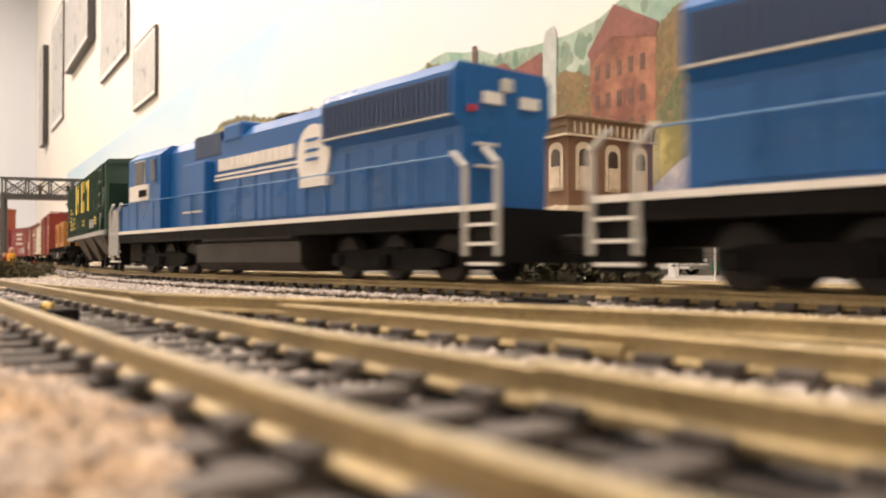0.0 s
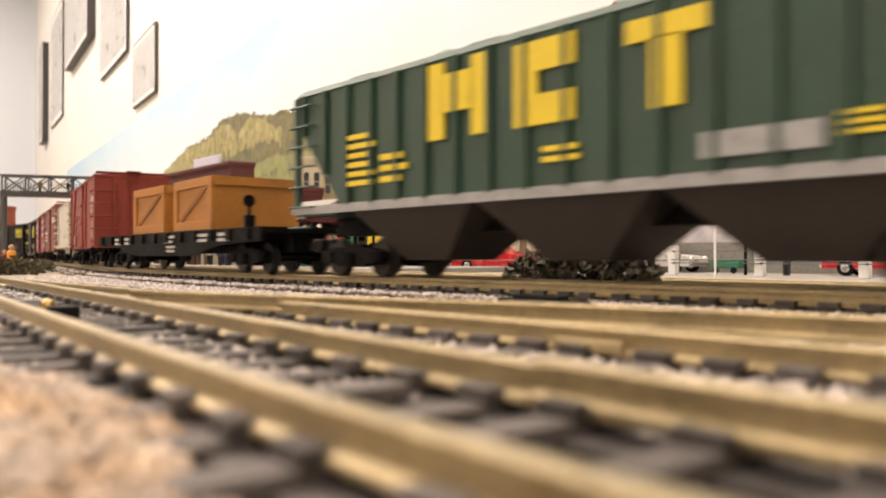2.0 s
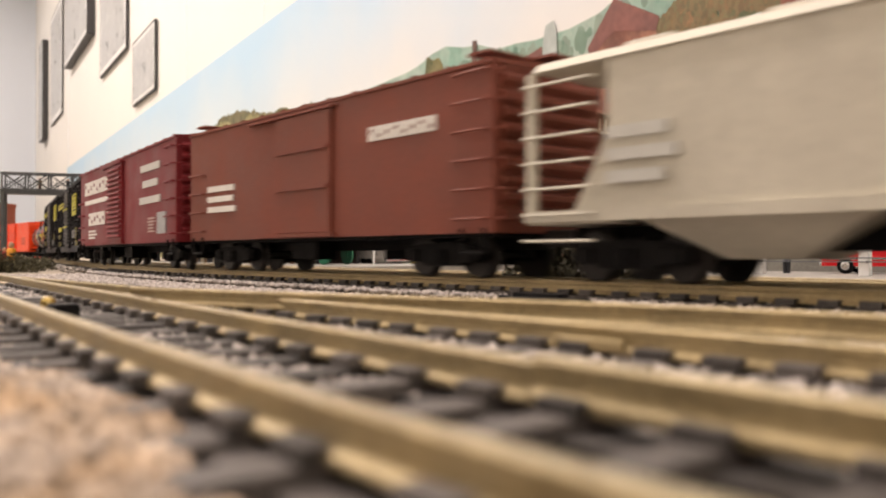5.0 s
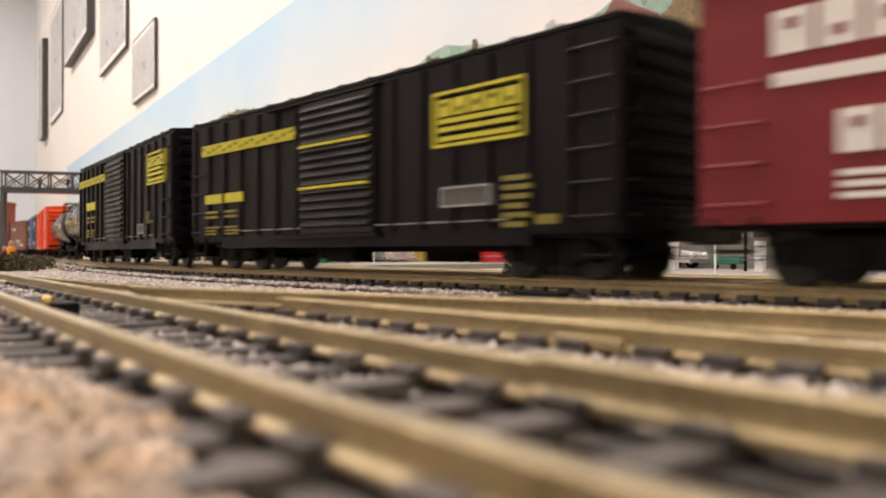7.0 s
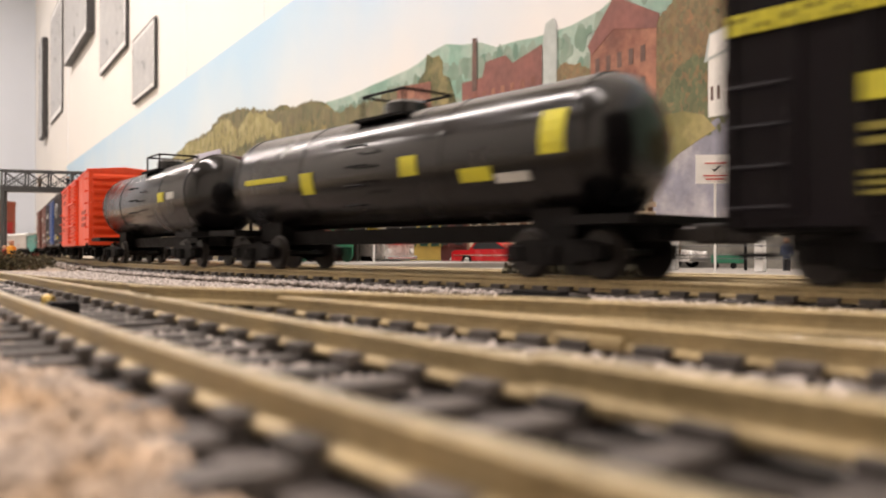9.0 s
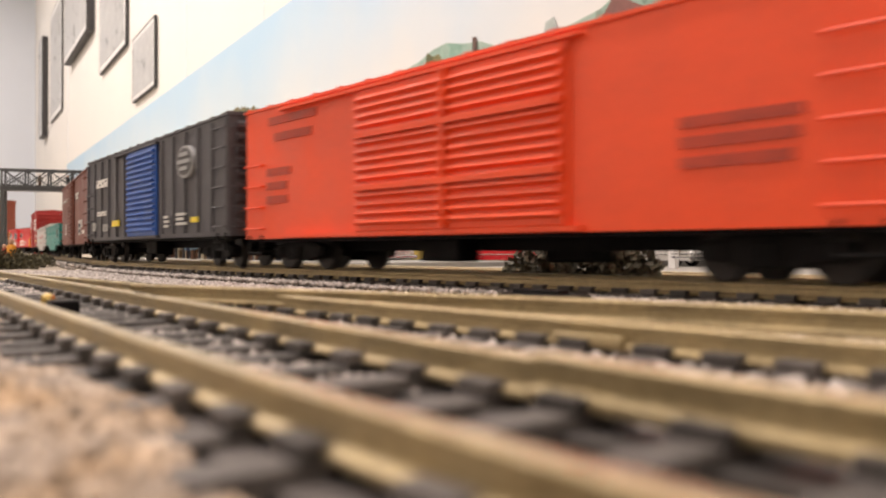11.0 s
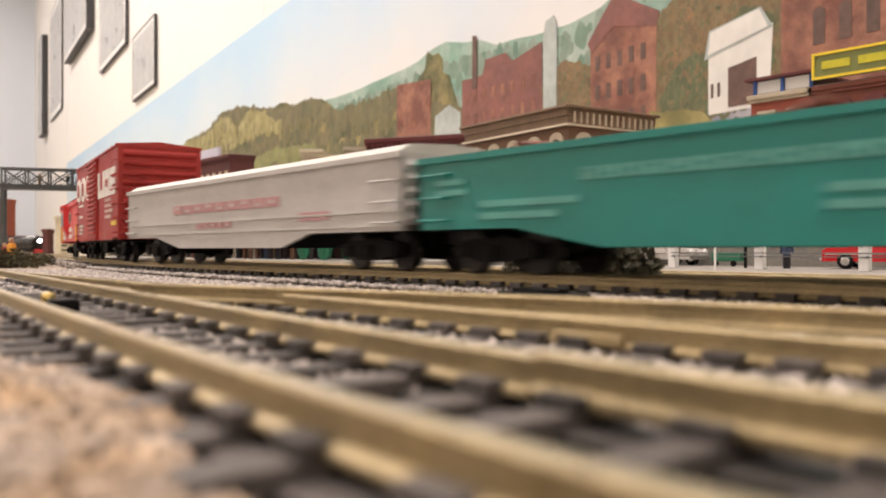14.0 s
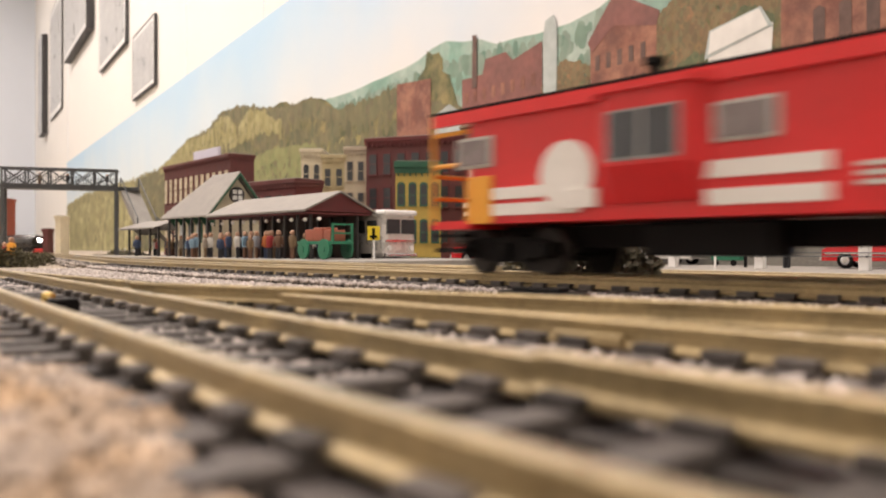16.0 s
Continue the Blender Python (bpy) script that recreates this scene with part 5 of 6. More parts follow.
def gondola(label, back, front, paint_m, z1, ink, cover=False):
    L = front - back
    h, yh = L / 2, .0175
    car = thing("gondola", label, "gondola", "freight cars of the train")
    z0, drop = .0097, .0058
    side = [(-h, z1), (-h, z0), (-h + .030, z0), (-h + .052, drop), (h - .058, drop), (h - .042, z0), (h, z0), (h, z1)]
    for y in (-yh, yh - .0012):
        part("side", Shape().prism(side, y, y + .0012, "y"), paint_m, car)
    part("floor", Shape().box(-h, h, -yh + .001, yh - .001, z0, z0 + .0015), BLACK, car)
    for s in (-1, 1):
        e = part("end", Shape().box(min(s * h, s * (h - .0012)), max(s * h, s * (h - .0012)), -yh, yh, z0, z1), paint_m, car)
        n = 5
        for i in range(n):
            z = z0 + .003 + i * (z1 - z0 - .006) / (n - 1)
            part("end_rib", Shape().prism([(s * h, z - .0014), (s * (h + .0012), z), (s * h, z + .0014)], -yh + .001, yh - .001, "y"), paint_m, e)
    part("top_chord", Shape().box(-h, h, -yh - .0008, -yh + .0012, z1 - .0012, z1 + .0002), paint_m, car)
    part("top_chord", Shape().box(-h, h, yh - .0012, yh + .0008, z1 - .0012, z1 + .0002), paint_m, car)
    if cover:
        for z in (.0108, .0143):
            part("side_rib", Shape().box(-h, h, -yh - .0004, -yh, z, z + .0004), GREYPL, car)
        part("cover", Shape().prism([(-yh - .0004, z1), (yh + .0004, z1), (yh - .003, z1 + .0022), (0, z1 + .0032), (-yh + .003, z1 + .0022)], -h + .001, h - .001), GREYPL, car, "pale rounded load cover")
    else:
        part("load", Shape().box(-h + .004, h - .004, -yh + .002, yh - .002, z0 + .002, z1 - .004), BROWN, car, "low brown load")
        rnd = random.Random(4)
        for k in range(20):
            x, a = rnd.uniform(-.078, .080), rnd.uniform(-25, 25)
            part("load_board", Shape().box(-.012, .012, -.0022, .0022, -.0006, .0008, .0002), LOADTAN if k % 3 else BROWN, car, "tan loose board", at=pose(x, rnd.uniform(-.008, .010), z1 - .0005 + rnd.uniform(-.001, .0022), rnd.uniform(-10, 10), rnd.uniform(-9, 9), a))
    rungs(car, h - .006, [z0 + .002 + i * .005 for i in range(int((z1 - z0) / .005))], paint_m)
    rungs(car, -h + .006, [z0 + .002 + i * .005 for i in range(int((z1 - z0) / .005))], paint_m)
    part("underframe", Shape().box(-h + .003, h - .003, -.005, .005, z0 - .004, z0), BLACK, car)
    truck(car, -h + .020)
    truck(car, h - .020)
    couplers(car, h)
    place_car(car, back, front)
    return car, h


car, h = gondola("teal green gondola with faded white lettering", -2.890, -2.721, TEAL, .0256, GREYPL)
HERALDGREY = mat("dull_brown_grey_herald", (.14, .13, .12), .6, var=.3, scale=300)
FADED = mat("faded_lettering", (.10, .34, .30), .6, var=.2, scale=300)
word(car, -.0370, .0480, .0182, .0024, 18, FADED, TEAL)
mark(car, .0575, .0152, .0092, .0062, HERALDGREY, "herald")
lines(car, -.078, .0165, .0120, .0045, 2, FADED)
lines(car, -.064, .0110, .0280, .0050, 2, FADED)
lines(car, .0080, .0105, .0300, .0050, 2, FADED)

car, h = gondola("weathered grey gondola with pale cover and faded red lettering", -3.079, -2.895, GONGREY, .0282, REDINK, True)
FADEDRED = mat("faded_red_lettering", (.50, .27, .27), .6, var=.2, scale=300)
word(car, -.0442, .0347, .0178, .0030, 9, FADEDRED, GONGREY)
word(car, -.0244, .0028, .0124, .0022, 5, FADEDRED, GONGREY)
lines(car, .0450, .0128, .0170, .0030, 2, FADEDRED)

car, h = boxcar("red boxcar with large white lettering and corrugated door", -3.232, -3.096, SOORED, door=(0, .025, "corrugated", None), z1=.0497)
for k in range(3):
    x = -.0585 + k * .0182
    ring = [(x + .0082 * math.cos(a), .0375 + .0066 * math.sin(a)) for a in np.linspace(0, 2 * math.pi, 24, endpoint=False)]
    part("lettering", Shape().prism(ring, -.0179, -.0173, "y"), WHITE, car)
    core = [(x + .0036 * math.cos(a), .0375 + .0036 * math.sin(a)) for a in np.linspace(0, 2 * math.pi, 16, endpoint=False)]
    part("lettering_gap", Shape().prism(core, -.0182, -.0178, "y"), SOORED, car)
for x, z, w, q in ((.0130, .0296, .0050, .0124), (.0180, .0296, .0085, .0036), (.0280, .0296, .0050, .0122), (.0345, .0296, .0125, .0122), (.0488, .0296, .0046, .0120), (.0534, .0296, .0090, .0030), (.0534, .0340, .0080, .0028), (.0534, .0386, .0090, .0030)):
    mark(car, x, z, w, q, WHITE)
mark(car, .0385, .0340, .0045, .0034, SOORED, "lettering_gap", Y0 - .0004)
lines(car, -h + .010, .028, .018, .002, 1, WHITE)
lines(car, -h + .013, .022, .012, .002, 1, WHITE)
lines(car, -h + .012, .013, .016, .006, 3, GREYPL)
lines(car, .034, .019, .022, .010, 4, HERALDPINK)
mark(car, .052, .0160, .012, .0020, YELLOW)


# Pane reflection is put into the base colour as pale grey.
GREYGLASS = mat("painted_reflection_pane", (.20, .165, .16), .25, var=.2, scale=200)


def caboose(back, front):
    L = front - back
    h, yh = L / 2, .0165
    car = thing("caboose", "bright red bay-window caboose with amber end platforms", "caboose", "freight cars of the train")
    z0, z1 = .0106, .0352
    part("body", Shape().prism([(-yh, z0), (yh, z0), (yh, z1), (-yh, z1)], -h + .013, h - .013), CABRED, car)
    part("roof", Shape().prism([(-yh - .001, z1 - .0002), (yh + .001, z1 - .0002), (yh + .001, z1 + .0003), (0, z1 + .0024), (-yh - .001, z1 + .0003)], -h + .001, h - .001), BLACK, car, "black low arched roof")
    part("eave_strip", Shape().box(-h + .002, h - .002, -yh - .0012, -yh - .0002, z1 - .0030, z1 - .0004), CABRED, car)
    bay = part("bay_window", Shape().prism([(-.0215, -yh), (-.0185, -yh - .0034), (-.0020, -yh - .0034), (.0010, -yh)], z0 + .0092, z1 - .001, "z"), CABRED, car)
    sk = Shape()
    sk.v = [(-.0215, -yh, z0 + .0092), (-.0185, -yh - .0034, z0 + .0092), (-.0020, -yh - .0034, z0 + .0092), (.0010, -yh, z0 + .0092), (-.0200, -yh, z0 + .0028), (-.0190, -yh - .0006, z0 + .0028), (-.0015, -yh - .0006, z0 + .0028), (-.0005, -yh, z0 + .0028)]
    sk.f = [(0, 1, 2, 3), (4, 7, 6, 5), (0, 4, 5, 1), (1, 5, 6, 2), (2, 6, 7, 3), (3, 7, 4, 0)]
    part("bay_underside", sk, CABRED, bay)
    part("bay_roof", Shape().prism([(-.0230, -yh), (-.0195, -yh - .0044), (-.0010, -yh - .0044), (.0025, -yh)], z1 - .0026, z1 - .0012, "z"), CABRED, bay)
    part("pane", Shape().box(-.0170, -.0108, -yh - .0038, -yh - .0032, z0 + .0105, z1 - .0062), DARKGLASS, bay)
    part("pane", Shape().box(-.0098, -.0036, -yh - .0038, -yh - .0032, z0 + .0105, z1 - .0062), DARKGLASS, bay)
    part("sash", Shape().box(-.0176, -.0030, -yh - .0036, -yh - .0031, z0 + .0100, z1 - .0058), DIMWHITE, bay)
    for x in (-.0548, .0068):
        w = part("window", Shape().box(x - .0055, x + .0055, -yh - .0005, -yh, z1 - .0128, z1 - .0062, .0003), GREYPL, car, "window with silver frame")
        part("pane", Shape().box(x - .0045, x + .0045, -yh - .0008, -yh - .0003, z1 - .0121, z1 - .0069), GREYGLASS, w)
    em = Shape().lathe([(-yh - .0006, .0065), (-yh, .0065)], "y", 24, (-.0295, 0, .0195))
    em.box(-.0300, -.0220, -yh - .0010, -yh - .0002, .0130, .0165)
    part("emblem", em, WHITE, car, "white wheel-shaped emblem")
    for x, z, w, q in ((-.0555, .0155, .0200, .0024), (-.0555, .0122, .0290, .0024), (.0000, .0168, .0200, .0028), (.0000, .0124, .0200, .0026)):
        mark(car, x, z, w, q, WHITE, y=-yh)
    lines(car, .0240, .0140, .0110, .0040, 3, GREYPL, y=-yh)
    for s in (-1, 1):
        part("platform", Shape().box(min(s * (h - .013), s * h), max(s * (h - .013), s * h), -yh, yh, z0 - .001, z0 + .0008), CABRED, car)
        part("end_corner", Shape().box(min(s * (h - .020), s * (h - .0128)), max(s * (h - .020), s * (h - .0128)), -yh - .0006, -yh, z0, z0 + .010, .0002), CABYEL, car, "amber corner panel")
        part("end_wall", Shape().box(min(s * (h - .013), s * (h - .0122)), max(s * (h - .013), s * (h - .0122)), -yh + .001, yh - .001, z0, z1 - .001), CABRED if s < 0 else CABYEL, car)
        r = Shape()
        for y in (-yh, -.006, .006, yh):
            r.rod((s * (h - .001), y, z0), (s * (h - .001), y, z0 + (.0245 if abs(y) == yh else .011)), .0005)
        for z in (.006, .011):
            r.rod((s * (h - .001), -yh, z0 + z), (s * (h - .001), yh, z0 + z), .0005)
        r.rod((s * (h - .012), -yh, z0 + .013), (s * (h - .001), -yh, z0 + .013), .0005)
        r.rod((s * (h - .012), -yh, z0 + .020), (s * (h - .001), -yh, z0 + .020), .0005)
        part("platform_railing", r, CABYEL, car, "amber yellow railing")
        st = Shape().box(min(s * (h - .011), s * (h - .002)), max(s * (h - .011), s * (h - .002)), -yh - .0002, -yh + .003, .0045, .0055).box(min(s * (h - .011), s * (h - .002)), max(s * (h - .011), s * (h - .002)), -yh - .0002, -yh + .003, .0078, .0086)
        part("steps", st, BLACK, car)
    part("smokestack", Shape().lathe([(z1 + .001, .0016), (z1 + .007, .0016), (z1 + .0072, .0024), (z1 + .0085, .0024)], "z", 12, (-.024, .004, 0)), BLACK, car)
    part("underframe", Shape().box(-h + .003, h - .003, -.006, .006, z0 - .005, z0 - .0005).box(-.015, .01, -.013, -.005, z0 - .0065, z0 - .0005, .0005), BLACK, car)
    truck(car, -h + .0195)
    truck(car, h - .0195)
    couplers(car, h)
    place_car(car, back, front)


caboose(-3.378, -3.239)

pointbox = thing("point_motor", "long black point motor casing beside the main track", "switch machine", at=pose(-.0955, .1060, -.0040))
part("casing", Shape().box(-.0095, .0095, -.0018, .0018, 0, .0020, .0004), BLACK, pointbox)
part("lid", Shape().box(-.0060, .0050, -.0014, .0014, .0020, .0026, .0002), BLACK, pointbox)
part("throw_rod", Shape().rod((.0095, 0, .0006), (.0150, .010, .0006), .0004), BLACK, pointbox)

# ---- station, town and street behind the tracks
DKG3 = mat("shopfront_green", (.16, .26, .165), .55, var=.2, scale=150)
OLIVEM = mat("olive_sign_board", (.20, .22, .07), .6, var=.15, scale=200)
BANKBROWN = mat("brown_bank_wall", (.17, .095, .055), .75, var=.25, scale=120, fine=1200, bump=.2)
CREAMPANE = mat("cream_window_blind", (.50, .43, .29), .3, var=.2, scale=150)
PANE = mat("pale_window_pane", (.62, .66, .66), .15, var=.15, scale=200)
solid("platform", Shape().box(-.78, -.33, .236, .345, GZ - .002, -.0006, .0005), CONCRETE, "pale grey concrete station platform", "platform", kind="structure")
solid("street", Shape().box(-.62, .45, .305, .43, GZ - .002, -.0036), STREET, "light grey paved street", "street", kind="structure")


def building(label, x, y, w, d, h, rot, wall_m, trim_m, cols, rows, side_cols=2, arched=False, z0=-.005, cap=.006, pane=DARKGLASS, roof_m=ROOFGREY, base=.012, brackets=True, win_m=None, surround=.0011, lift=0.0, blind=None):
    ob = thing("building", label, "building", "town buildings", at=pose(x, y, z0, 0, 0, rot))
    part("wall", Shape().box(0, w, 0, d, 0, h), wall_m, ob)
    c = Shape().box(-.0015, w + .0015, -.0025, d + .001, h - cap * .45, h + .0012, .0003).box(-.0008, w + .0008, -.0014, d + .0008, h - cap, h - cap * .45)
    part("cornice", c, trim_m, ob)
    for i in range(int(w / .005) if brackets else 0):
        part("bracket", Shape().box(.002 + i * .005, .0032 + i * .005, -.0022, 0, h - cap * 1.3, h - cap * .5), trim_m, ob)
    part("roof", Shape().box(.001, w - .001, .001, d - .001, h, h + .0022), roof_m, ob)
    part("base_course", Shape().box(-.0008, w + .0008, -.0012, d + .0006, 0, .003), trim_m, ob)

    def window(u, z, ww, hh, side):
        def put(sh_pts, a, b):
            if side:
                return Shape().prism(sh_pts, w + a, w + b, "x")
            return Shape().prism(sh_pts, -b, -a, "y")
        top = [(u + ww / 2 * (1 - math.cos(t)), z + hh + (ww * .45 * math.sin(t))) for t in np.linspace(0, math.pi, 7)] if arched else [(u, z + hh), (u + ww, z + hh)]
        outline = [(u, z)] + top + [(u + ww, z)]
        k, wm = surround, win_m or trim_m
        big = [(u + ww / 2 + (p - u - ww / 2) * (1 + 2 * k / ww), z + hh / 2 + (q - z - hh / 2) * (1 + 2.4 * k / hh)) for p, q in outline]
        win = part("window", put(big, .0, .0008), wm, ob)
        part("pane", put(outline, .0006, .0011), pane, win)
        part("sash_bar", put([(u, z + hh * .5), (u, z + hh * .5 + .0006), (u + ww, z + hh * .5 + .0006), (u + ww, z + hh * .5)], .001, .0015), wm, win)
        if blind:
            part("blind", put([(u, z), (u, z + hh * .62), (u + ww, z + hh * .62), (u + ww, z)], .0009, .0013), blind, win)
        part("sill", put([(u - .001, z - .0012), (u - .001, z), (u + ww + .001, z), (u + ww + .001, z - .0012)], 0, .0018), wm, win)

    fl = (h - cap - base) / rows
    for r in range(rows):
        for side, n, span in ((False, cols, w), (True, side_cols, d)):
            for i in range(n):
                step = span / n
                ww = min(.0085, step * .5)
                window(step * (i + .5) - ww / 2, base + r * fl + fl * .14 + lift, ww, fl * (.5 if arched else .6), side)
    return ob


LAVENDER = mat("pale_lavender_board", (.56, .55, .66), .6, var=.05, scale=100)
BANKDARK = mat("umber_bank_cornice", (.20, .135, .085), .75, var=.25, scale=120, bump=.15)
BANKPALE = mat("pale_bank_stone", (.58, .50, .38), .7, var=.2, scale=150, bump=.1)
SHADEPANE = mat("shaded_window", (.06, .045, .035), .2, var=.2, scale=150)
bank = building("ornate umber two-storey bank with pale horseshoe window surrounds", -.452, .418, .113, .077, .101, -8, BANKBROWN, BANKDARK, 5, 2, 3, True, cap=.012, base=.008, brackets=False, pane=SHADEPANE, win_m=BANKPALE, surround=.0026, lift=.0035, blind=BANKPALE)
part("cornice_step", Shape().box(-.004, .117, -.005, .080, .1005, .1022, .0004), BANKDARK, bank)
part("cornice_step", Shape().box(-.0028, .1158, -.0035, .0788, .0890, .0905, .0003), BANKPALE, bank)
for i in range(14):
    part("cornice_bracket", Shape().box(.1130, .1152, .003 + i * .0054, .0046 + i * .0054, .0912, .0985, .0003), BANKPALE, bank)
part("string_course", Shape().box(-.0020, .1150, -.0026, .0784, .0410, .0445, .0003), BANKPALE, bank)
part("string_course", Shape().box(-.0016, .1146, -.0022, .0780, .0350, .0380, .0003), BANKPALE, bank)

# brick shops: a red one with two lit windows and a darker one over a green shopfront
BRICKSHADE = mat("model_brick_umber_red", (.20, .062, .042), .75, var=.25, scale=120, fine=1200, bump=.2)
TANFRONT = mat("tan_shopfront", (.34, .31, .24), .6, var=.2, scale=150)
LITPANE = glow("lamplit_window", (1, .80, .48), .9)
COOLPANE = mat("reflecting_window_pane", (.66, .72, .76), .12, var=.2, scale=200)


def sash_window(ob, xc, z0, z1, w, frame_m, pane_m, arched):
    """A tall sash window with lintel and sill on a facade that faces -y."""
    win = part("window", Shape().box(xc - w / 2, xc + w / 2, -.0012, 0, z0, z1, .0002), frame_m, ob)
    mid = (z0 + z1) / 2
    for a, b in ((z0 + .001, mid - .0005), (mid + .0005, z1 - .001)):
        part("pane", Shape().box(xc - w / 2 + .0012, xc + w / 2 - .0012, -.0016, -.0010, a, b), pane_m, win)
    if arched:
        ring = [(xc + (w / 2 + .0016) * math.cos(t), z1 - .0004 + .0036 * math.sin(t)) for t in np.linspace(0, math.pi, 9)]
        part("window_hood", Shape().prism(ring, -.0030, 0, "y"), STONE if frame_m is STONE else ROOFRED, win)
    else:
        part("lintel", Shape().box(xc - w / 2 - .0012, xc + w / 2 + .0012, -.0022, 0, z1, z1 + .0020, .0002), STONE, win)
    part("sill", Shape().box(xc - w / 2 - .0012, xc + w / 2 + .0012, -.0026, 0, z0 - .0014, z0, .0002), STONE, win)


red = building("bright red brick shop with two lamplit sash windows", -.2289, .425, .0333, .09, .0935, 0, BRICKM, STONE, 0, 1, 0, cap=.003, brackets=False)
for x in (.0096, .0258):
    sash_window(red, x, .0590, .0835, .0078, STONE, LITPANE, False)
tan = thing("shopfront", "tan panelled wooden shopfront below red brick", "shopfront", at=pose(-.2289, .4245, -.0036))
part("fascia_board", Shape().box(-.0005, .0330, -.0034, 0, .0500, .0530, .0003), BANKPALE, tan)
part("frame", Shape().box(0, .0326, -.0024, 0, 0, .0500, .0003), TANFRONT, tan)
for x, w in ((.003, .011), (.018, .012)):
    part("display_window", Shape().box(x, x + w, -.0030, -.0022, .012, .040), SHADEPANE, tan)
    part("transom_rail", Shape().box(x - .001, x + w + .001, -.0034, -.0026, .0405, .0425), BANKPALE, tan)
brown = building("umber brick shop with hooded sash windows over a green shopfront", -.1952, .425, .078, .09, .0935, 0, BRICKSHADE, BRICKSHADE, 0, 1, 0, cap=.003, brackets=False)
for i in range(4):
    sash_window(brown, .0159 + i * .0160, .0620, .0838, .0066, SHADEPANE, COOLPANE, True)
front = thing("shopfront", "green painted wooden shopfront with pale display windows", "shopfront", at=pose(-.1948, .4245, -.0036))
part("frame", Shape().box(0, .077, -.003, 0, 0, .0505, .0003), DKG3, front)
part("fascia_board", Shape().box(-.001, .078, -.0060, 0, .0505, .0560, .0005), DKG3, front)
for i in range(5):
    x = .0062 + i * .0142
    part("display_window", Shape().box(x, x + .0100, -.0036, -.0028, .0330, .0465), PANE, front)
    part("lower_window", Shape().box(x, x + .0100, -.0036, -.0028, .0120, .0300), COOLPANE if i % 2 else PANE, front)
pole = thing("barber_pole", "red and white striped barber pole on the shop wall", "barber pole", at=pose(-.1950, .4190, 0))
part("cylinder", Shape().lathe([(.0312, .0018), (.0440, .0018)], "z", 14), LABELW, pole, smooth=True)
for i in range(5):
    z = .0322 + i * .0024
    part("stripe", Shape().lathe([(z, .00195), (z + .0011, .00195)], "z", 14), REDINK, pole, smooth=True)
part("wall_bracket", Shape().box(-.0006, .0006, 0, .0055, .0305, .0313), BLACK, pole)
sign = thing("roof_sign", "long yellow and green sign board on the brick shop roof", "sign", at=pose(-.1935, .4215, .0925))
part("board", Shape().box(0, .075, 0, .003, 0, .0135, .0004), OLIVEM, sign)
for q in ((0, .075, 0, .0013), (0, .075, .0122, .0135), (0, .0013, .0013, .0122)):
    part("border", Shape().box(q[0], q[1], -.0008, 0, q[2], q[3]), YELLOW, sign)
for i in range(4):
    part("lettering", Shape().box(.005 + i * .018, .0190 + i * .018, -.0006, 0, .0048, .0088), DULLYEL, sign)
shed = thing("roof_shelter", "flat dark roofed porch with white panels on the brick roof", "porch", at=pose(-.2280, .4262, .0888))
part("roof", Shape().box(-.004, .034, -.003, .05, .0090, .0104), ROOFRED, shed)
for x in (0, .0155, .031):
    part("post", Shape().box(x, x + .0016, -.0006, .0010, 0, .0090), DOORBLUE, shed)
for x in (.0018, .0173):
    part("panel", Shape().box(x, x + .0135, .001, .002, 0, .0086), LABELW, shed)

building("brick warehouse with tall pale windows and a white roof sign", -.9675, .3968, .185, .027, .108, -2, BRICKDK, BRICKDK, 12, 2, 0, pane=CREAMPANE, cap=.004)
sg = thing("roof_sign", "blank pale lavender sign board on a brick warehouse roof", "sign", at=pose(-.876, .3925, .1040, 0, 0, -2))
part("board", Shape().box(0, .067, 0, .003, 0, .0098, .0004), LAVENDER, sg)
for x in (.006, .052):
    part("post", Shape().box(x, x + .002, .001, .003, -.003, .002), FRAMEM, sg)
building("narrow cream shop building with a pediment", -.7374, .4476, .0215, .04, .113, 49, CREAM, CREAM, 2, 3, 1, True)
building("narrow tan shop building", -.7232, .4640, .0238, .04, .107, 49, TAN, TAN, 2, 3, 1)
building("cream shop building with tall windows", -.7077, .4817, .0222, .04, .115, 49, CREAM, STONE, 2, 3, 1)
building("dark red brick shop building", -.6931, .4984, .036, .05, .122, 30, BRICKDK, BRICKM, 3, 3, 1, True)
building("ochre shop building with green cornice and arched windows", -.5543, .4294, .0386, .05, .084, 49, OCHRE, DKGREEN, 4, 2, 2, True, cap=.009)
building("long low maroon brick building with flat roof", -.66, .475, .12, .06, .118, 28, BRICKDK, ROOFRED, 8, 3, 3)
building("red brick depot annex", -.735, .37, .10, .03, .072, 6, ROOFRED, BRICKDK, 6, 2, 1)


def hip_gable(x0, x1, xr0, yc, half, ze, zr, th=.0012):
    """Roof with an upright gable at x1 and a hip towards x0."""
    sh = Shape()
    for dz in (0,):
        sh.add([(x0, yc - half, ze), (x1, yc - half, ze), (x1, yc, zr), (xr0, yc, zr), (x0, yc + half, ze), (x1, yc + half, ze),
                (x0, yc - half, ze - th), (x1, yc - half, ze - th), (x1, yc, zr - th), (xr0, yc, zr - th), (x0, yc + half, ze - th), (x1, yc + half, ze - th)],
               [(0, 1, 2, 3), (3, 2, 5, 4), (0, 3, 4), (7, 6, 9, 8), (9, 10, 11, 8), (6, 10, 9), (0, 6, 7, 1), (1, 7, 8, 2), (2, 8, 11, 5), (5, 11, 10, 4), (4, 10, 6, 0)])
    return sh


